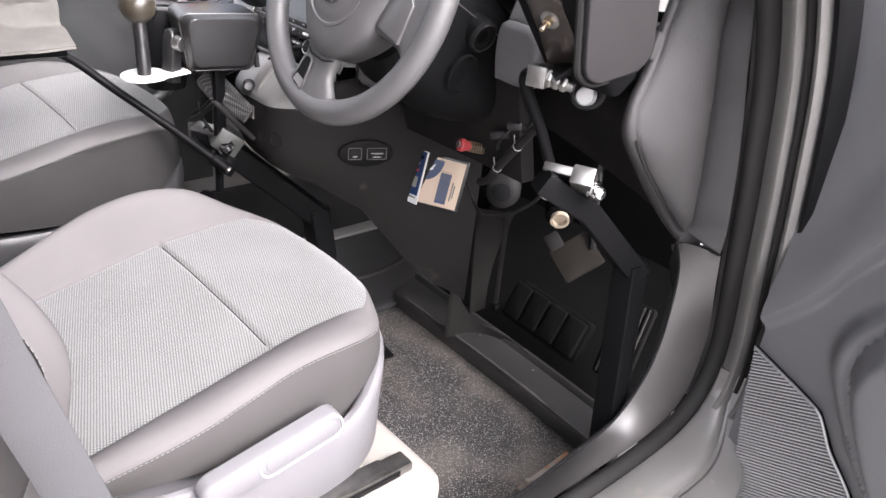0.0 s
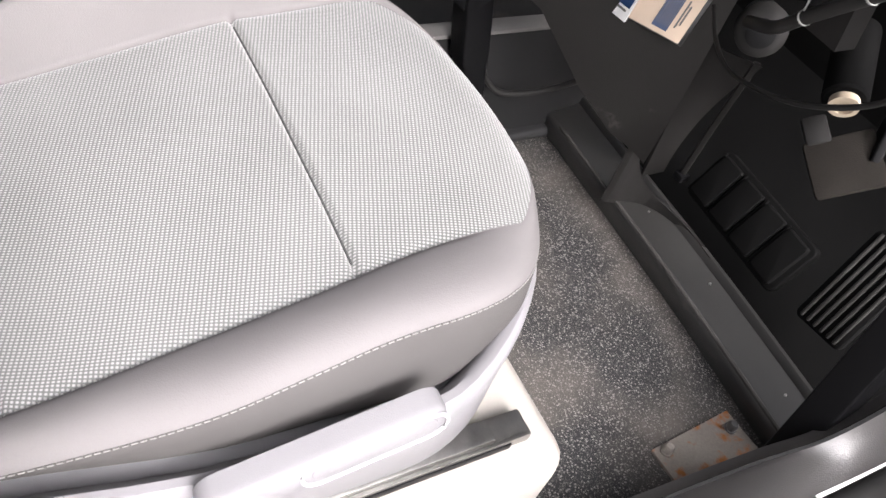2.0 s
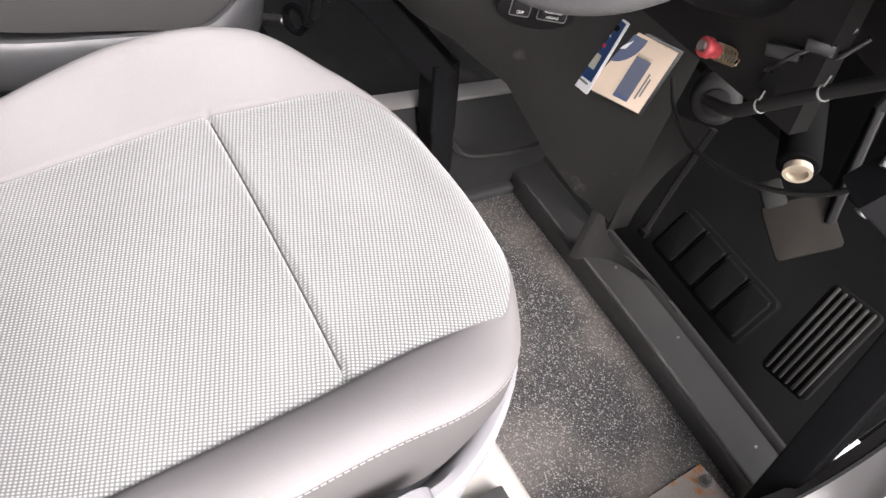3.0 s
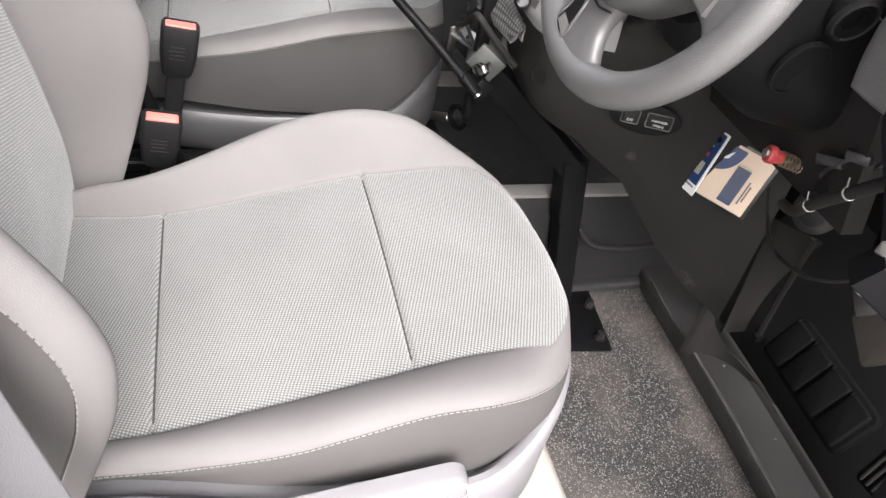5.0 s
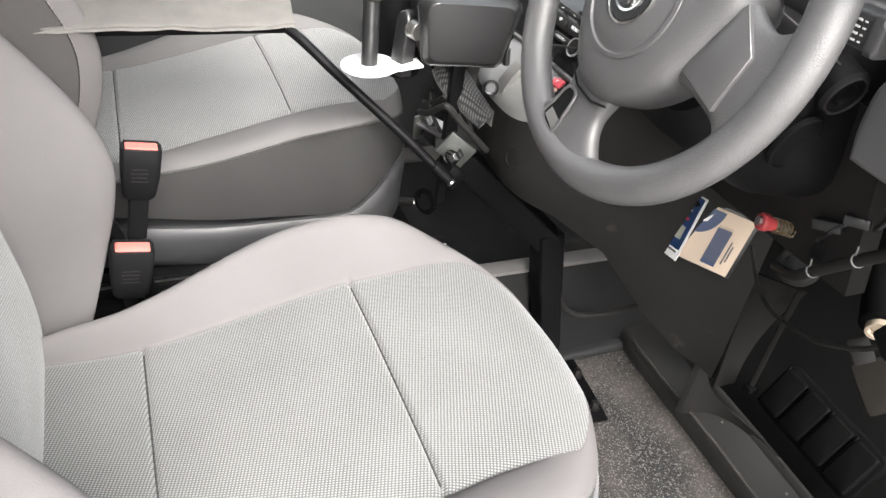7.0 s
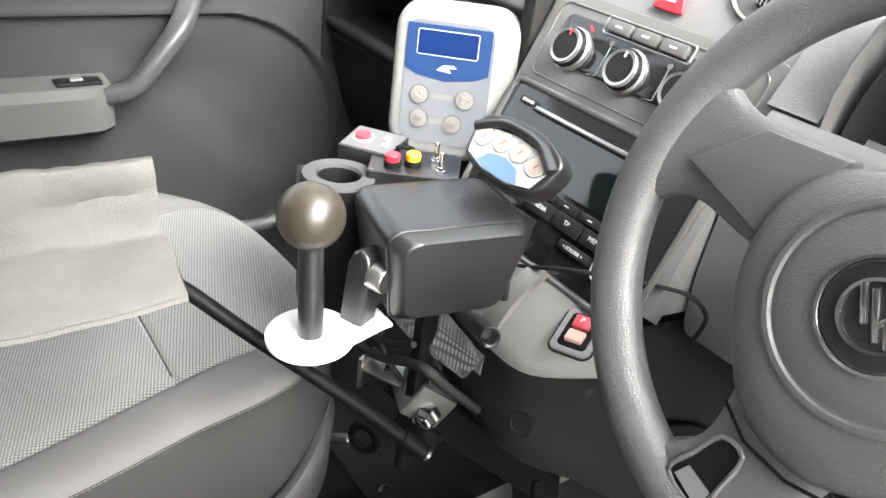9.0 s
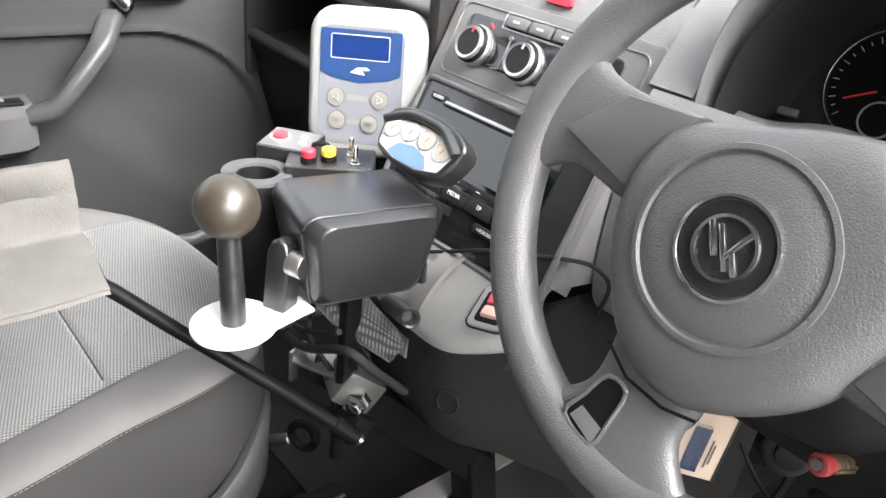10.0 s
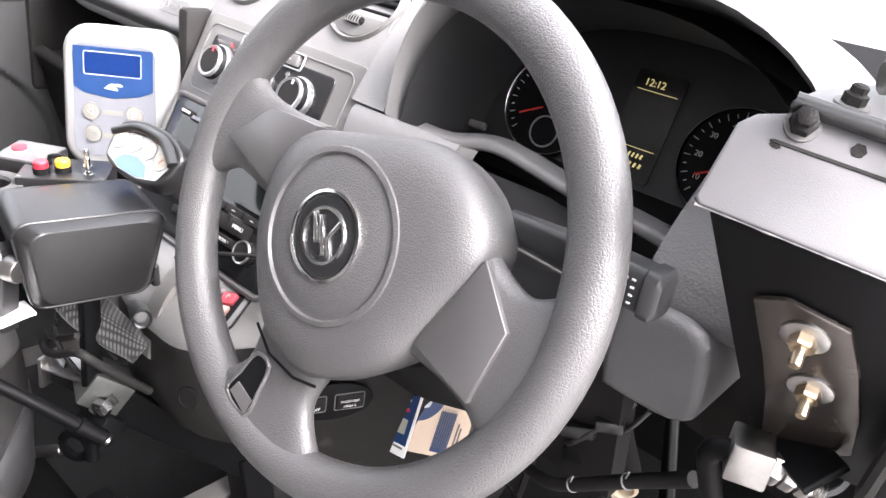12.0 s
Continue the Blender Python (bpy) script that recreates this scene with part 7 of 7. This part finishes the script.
part("worn_edge", sweep([LID @ Vector((-0.052 + 0.097 * k / 32, -0.0332 - 0.0008 * k / 32, -0.0022)) for k in range(33)], circle(1.0, 6), scales=CHIP), ZINC, cb, "bare worn metal edge")
part("slit", box((0.065, 0.0017, 0.0012), LID @ pose(0.0008, 0.0078, 0.0002)), SEAL, cb)
for q in ((-0.0225, 0.0193), (0.0322, 0.0205)):
    n = part("nut", lathe([(0.0066, 0.001), (0.0066, 0.0085), (0.0048, 0.0095), (0.0048, 0.0135), (0.0032, 0.0145)], on(LID, *q), 6), DASHLOW, cb)
    part("washer", lathe([(0.0085, 0.0), (0.0085, 0.0016), (0.006, 0.0016)], on(LID, *q), 18), SATIN, n)
for q in ((-0.0300, 0.0065), (0.0335, 0.0065)):
    part("chipped_paint", slab([(0.0042 * (0.5 + abs(noise.noise(Vector((a * 0.9, q[0] * 50, 2.0))))) * math.cos(a), 0.0036 * (0.5 + abs(noise.noise(Vector((a * 1.3, q[0] * 70, 5.0))))) * math.sin(a)) for a in [2 * math.pi * k / 18 for k in range(18)]], on(LID, *q), 0.0003), DASHLOW, cb)
part("hole", lathe([(0.0036, 0.0002), (0.0036, 0.0006), (0.001, 0.0006)], on(LID, 0.0041, 0.0165), 6), DASHLOW, cb)
FACEB = frame_of(BA + BW * 0.5 + BD * 0.45, BW, -BD)
win = [(-0.043, 0.0408), (-0.0285, 0.0509), (0.0041, 0.0459), (0.0197, 0.0158), (0.0376, -0.0285), (0.0474, -0.0673), (0.0298, -0.0962), (0.0024, -0.0985), (-0.011, -0.045), (-0.0257, -0.0027)]
part("bolt_plate", slab(win, FACEB, 0.003, 0.001, 0.001), material("worn_dark_plate", (0.05, 0.042, 0.037), 0.25, metal=0.55, vary=0.6, patches=45), cb, "worn smoky steel plate with two brass bolts")
BOLT = material("brassy_bolt", (0.62, 0.50, 0.36), 0.3, metal=1.0, vary=0.25, patches=80)
for q in ((-0.0122, 0.0287), (0.0058, -0.0154)):
    b = part("bolt", lathe([(0.0034, 0.006), (0.0034, 0.022), (0.0028, 0.0235)], on(FACEB, *q), 14), BOLT, cb)
    part("washer", lathe([(0.0125, 0.004), (0.0125, 0.0056), (0.0118, 0.006), (0.004, 0.006)], on(FACEB, *q), 26), ZINC, b)
    part("nut", lathe([(0.0068, 0.006), (0.0070, 0.0072), (0.0070, 0.0118), (0.0062, 0.0128)], on(FACEB, *q), 6), BOLT, b)
part("hanger", sweep([BA + BW * 0.55 + BD * 0.80, Vector((0.002, 0.918, 1.232))], rounded(0.045, 0.006, 0.002)), POWDER, cb)
part("side_panel", slab(rounded(0.10, 0.24, 0.03), frame_of(BA + BW * 1.08 + BD * 0.42 + BL * 0.9, (0.25, 0.93, 0.25), (0.05, -0.35, 0.93)), 0.012, 0.004), material("side_panel_plastic", (0.035, 0.033, 0.034), 0.45, bump=0.3, vary=0.08), cb)
part("side_seal", sweep([frame_of(BA + BW * 1.08 + BD * 0.42 + BL * 0.9, (0.25, 0.93, 0.25), (0.05, -0.35, 0.93)) @ Vector((x, y, 0.0)) for x, y in rounded(0.108, 0.248, 0.034)], circle(0.005, 8), closed=True), SEAL, cb)
part("mount", rod(BA + BW * 0.7 + BD * 0.8 + BL * 0.7, Vector((0.02, 1.06, 1.21)), 0.012), POWDER, cb)

# ---- passenger door ----
door = thing("door_1", (-1.36, 0.5, 0.6), "closed grey moulded passenger door card with grip and handle", "car door", kind="structure")


def card(y, v):
    z = 0.56 + 0.70 * v
    x = -1.372 + 0.018 * math.sin(max(0.0, v - 0.1) * 2.6)
    d = math.hypot(max(0.0, y - 0.84) / 0.228, (z - 0.975) / 0.203)
    x -= 0.013 * smooth01((1.01 - d) / 0.035) - 0.0022 * math.exp(-((d - 1.03) / 0.02) ** 2) + 0.016 * smooth01((0.93 - d) / 0.5) * smooth01((y - 0.78 + 1.1 * (z - 0.98)) / 0.12) - 0.012
    return (x, y, z)


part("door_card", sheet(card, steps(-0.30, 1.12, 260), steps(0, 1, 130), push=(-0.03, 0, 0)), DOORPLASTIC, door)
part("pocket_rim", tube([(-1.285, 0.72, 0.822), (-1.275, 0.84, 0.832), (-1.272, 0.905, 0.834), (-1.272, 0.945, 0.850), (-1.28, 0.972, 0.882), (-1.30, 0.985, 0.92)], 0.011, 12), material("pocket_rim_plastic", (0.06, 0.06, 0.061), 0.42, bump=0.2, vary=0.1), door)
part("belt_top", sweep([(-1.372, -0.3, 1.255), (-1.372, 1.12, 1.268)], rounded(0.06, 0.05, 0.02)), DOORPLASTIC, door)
part("armrest", loft([[(-1.366, y, 1.008), (-1.30 + e, y, 1.016), (-1.283 + e, y, 1.028), (-1.283 + e, y, 1.078), (-1.295 + e, y, 1.090), (-1.366, y, 1.092)] for y, e in ((-0.2, 0.0), (0.3, 0.0), (0.62, 0.0), (0.655, -0.004), (0.675, -0.02))]), material("armrest_pale_plastic", (0.062, 0.062, 0.0615), 0.5, bump=0.25, vary=0.06), door, "pale grey plastic armrest")
part("grip", sweep(spline([(-1.315, 0.655, 1.070), (-1.295, 0.70, 1.085), (-1.290, 0.735, 1.125), (-1.300, 0.775, 1.170), (-1.330, 0.800, 1.198), (-1.352, 0.815, 1.205)], 6), rounded(0.034, 0.026, 0.010)), material("grip_plastic", (0.036, 0.036, 0.037), 0.4, bump=0.2, vary=0.08), door, "grey pull handle")
wsw = part("window_switch", box((0.028, 0.062, 0.006), Matrix.Translation((-1.318, 0.632, 1.0925)), 0.002), BLACK, door)
part("switch_tip", box((0.012, 0.018, 0.005), Matrix.Translation((-1.318, 0.630, 1.0965)), 0.002), SATIN, wsw)
hnd = part("handle_well", slab(rounded(0.125, 0.050, 0.012), frame_of((-1.358, 0.876, 1.240), (0, 1, 0.05), (0.0, -0.05, 1)), 0.010, 0.003, -0.004), BLACK, door)
part("release", sweep(spline([(-1.335, 0.820, 1.222), (-1.328, 0.835, 1.238), (-1.332, 0.86, 1.236), (-1.336, 0.90, 1.234), (-1.342, 0.928, 1.236)], 5), rounded(0.012, 0.020, 0.005), scales=[1.7, 1.8, 1.8, 1.7, 1.4, 1.2, 1.05, 1.0, 1.0, 1.0, 0.95, 0.95, 0.9, 0.9, 0.9, 0.9, 0.85, 0.85, 0.8, 0.8, 0.7]), CHROME, hnd, "chrome door release")
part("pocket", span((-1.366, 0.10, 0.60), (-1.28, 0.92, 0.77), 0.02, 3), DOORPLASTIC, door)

# ---- open driver's door ----
dn = thing("door_2", (0.3, 1.34, 0.5), "open dark grey driver's door card with speaker grille", "car door", kind="structure")
DM = frame_of((0.339, 1.193, 0.0), (0.97, -0.24, 0), (0, 0, 1))


def card2(s, v):
    """The open door's card: a proud upper field ending in a rising ridge, and a padded pocket beside the grille."""
    line = lerp([-0.15, -0.111, -0.042, 0.016, 0.13, 0.30, 0.80], [0.862, 0.900, 0.980, 1.078, 1.20, 1.30, 1.35], s)
    z = 0.42 + (line - 0.42) * v if v < 1 else line + (1.42 - line) * (v - 1)
    q = z - line
    bump = 0.024 * smooth01((q + 0.030) / 0.034) - 0.016 * smooth01(q / 0.16)
    edge = lerp([0.52, 0.751, 0.796, 0.857, 0.922, 1.00, 1.06], [0.23, 0.120, 0.076, 0.029, -0.001, 0.03, 0.11], z)
    low = smooth01((-0.05 - q) / 0.06)
    bump += 0.030 * smooth01((s - edge) / 0.035) * low + (0.045 * smooth01((s - edge - 0.05) / 0.045) - 0.008 * math.exp(-((s - edge - 0.05) / 0.006) ** 2)) * low
    return DM @ Vector((s - 0.075 * smooth01((z - 1.0) / 0.34) * max(0.0, (0.15 - s) / 0.25) ** 2, z, bump))


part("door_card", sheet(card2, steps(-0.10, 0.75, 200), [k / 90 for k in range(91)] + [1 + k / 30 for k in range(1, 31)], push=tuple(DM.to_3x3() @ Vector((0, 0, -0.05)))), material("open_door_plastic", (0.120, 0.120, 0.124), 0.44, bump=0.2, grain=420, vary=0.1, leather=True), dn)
part("door_edge", sweep([DM @ Vector((s, z, -0.035)) for s, z in ((-0.060, 0.42), (-0.095, 0.70), (-0.112, 0.86), (-0.104, 0.98), (-0.122, 1.10), (-0.145, 1.22), (-0.180, 1.34))], rounded(0.018, 0.06, 0.006)), SEAL, dn, "black rubber along the door's hinge edge")
gpts = [(-0.102, 0.854), (-0.004, 0.833), (0.024, 0.824), (0.042, 0.803), (0.059, 0.781), (0.107, 0.739), (0.15, 0.67), (0.17, 0.56), (-0.02, 0.53), (-0.043, 0.612), (-0.071, 0.670), (-0.090, 0.769)]
gr = part("speaker_grille", slab(gpts, DM, 0.006, 0.0, 0.0), BLACK, dn, "black speaker grille, rows of holes drawn as fine ribs")
part("grille_edge", sweep(spline([DM @ Vector((x, y, 0.008)) for x, y in gpts[:8]], 5), circle(0.0020, 6)), SILVER, gr)
# pale ribs stand for the rows of holes in a perforated grille
GRIB = material("grille_row_plastic", (0.34, 0.34, 0.345), 0.45, vary=0.1)


def inside(s, z):
    n, hit = len(gpts), False
    for k in range(n):
        (xa, ya), (xb, yb) = gpts[k], gpts[(k + 1) % n]
        if (ya > z) != (yb > z) and s < xa + (z - ya) / (yb - ya) * (xb - xa):
            hit = not hit
    return hit


for i in range(74):
    c = 0.90 - 0.0056 * i
    row = [s for s in steps(-0.105, 0.19, 150) if inside(s, c + 0.503 * s)]
    if len(row) > 2:
        mid = (row[0] + row[-1]) / 2
        part("rib", box(((row[-1] - row[0]) * 1.129, 0.0024, 0.004), DM @ pose(mid, c + 0.503 * mid, 0.0080) @ Matrix.Rotation(math.atan(0.503), 4, "Z")), GRIB, gr)
part("hinge", box((0.03, 0.05, 0.06), Matrix.Translation((0.222, 1.262, 1.165)), 0.006), ZINC, dn)
part("hinge", box((0.03, 0.05, 0.06), Matrix.Translation((0.226, 1.300, 0.78)), 0.006), ZINC, dn)
part("check_strap", box((0.02, 0.07, 0.03), Matrix.Translation((0.226, 1.245, 1.075)), 0.004), ZINC, dn)
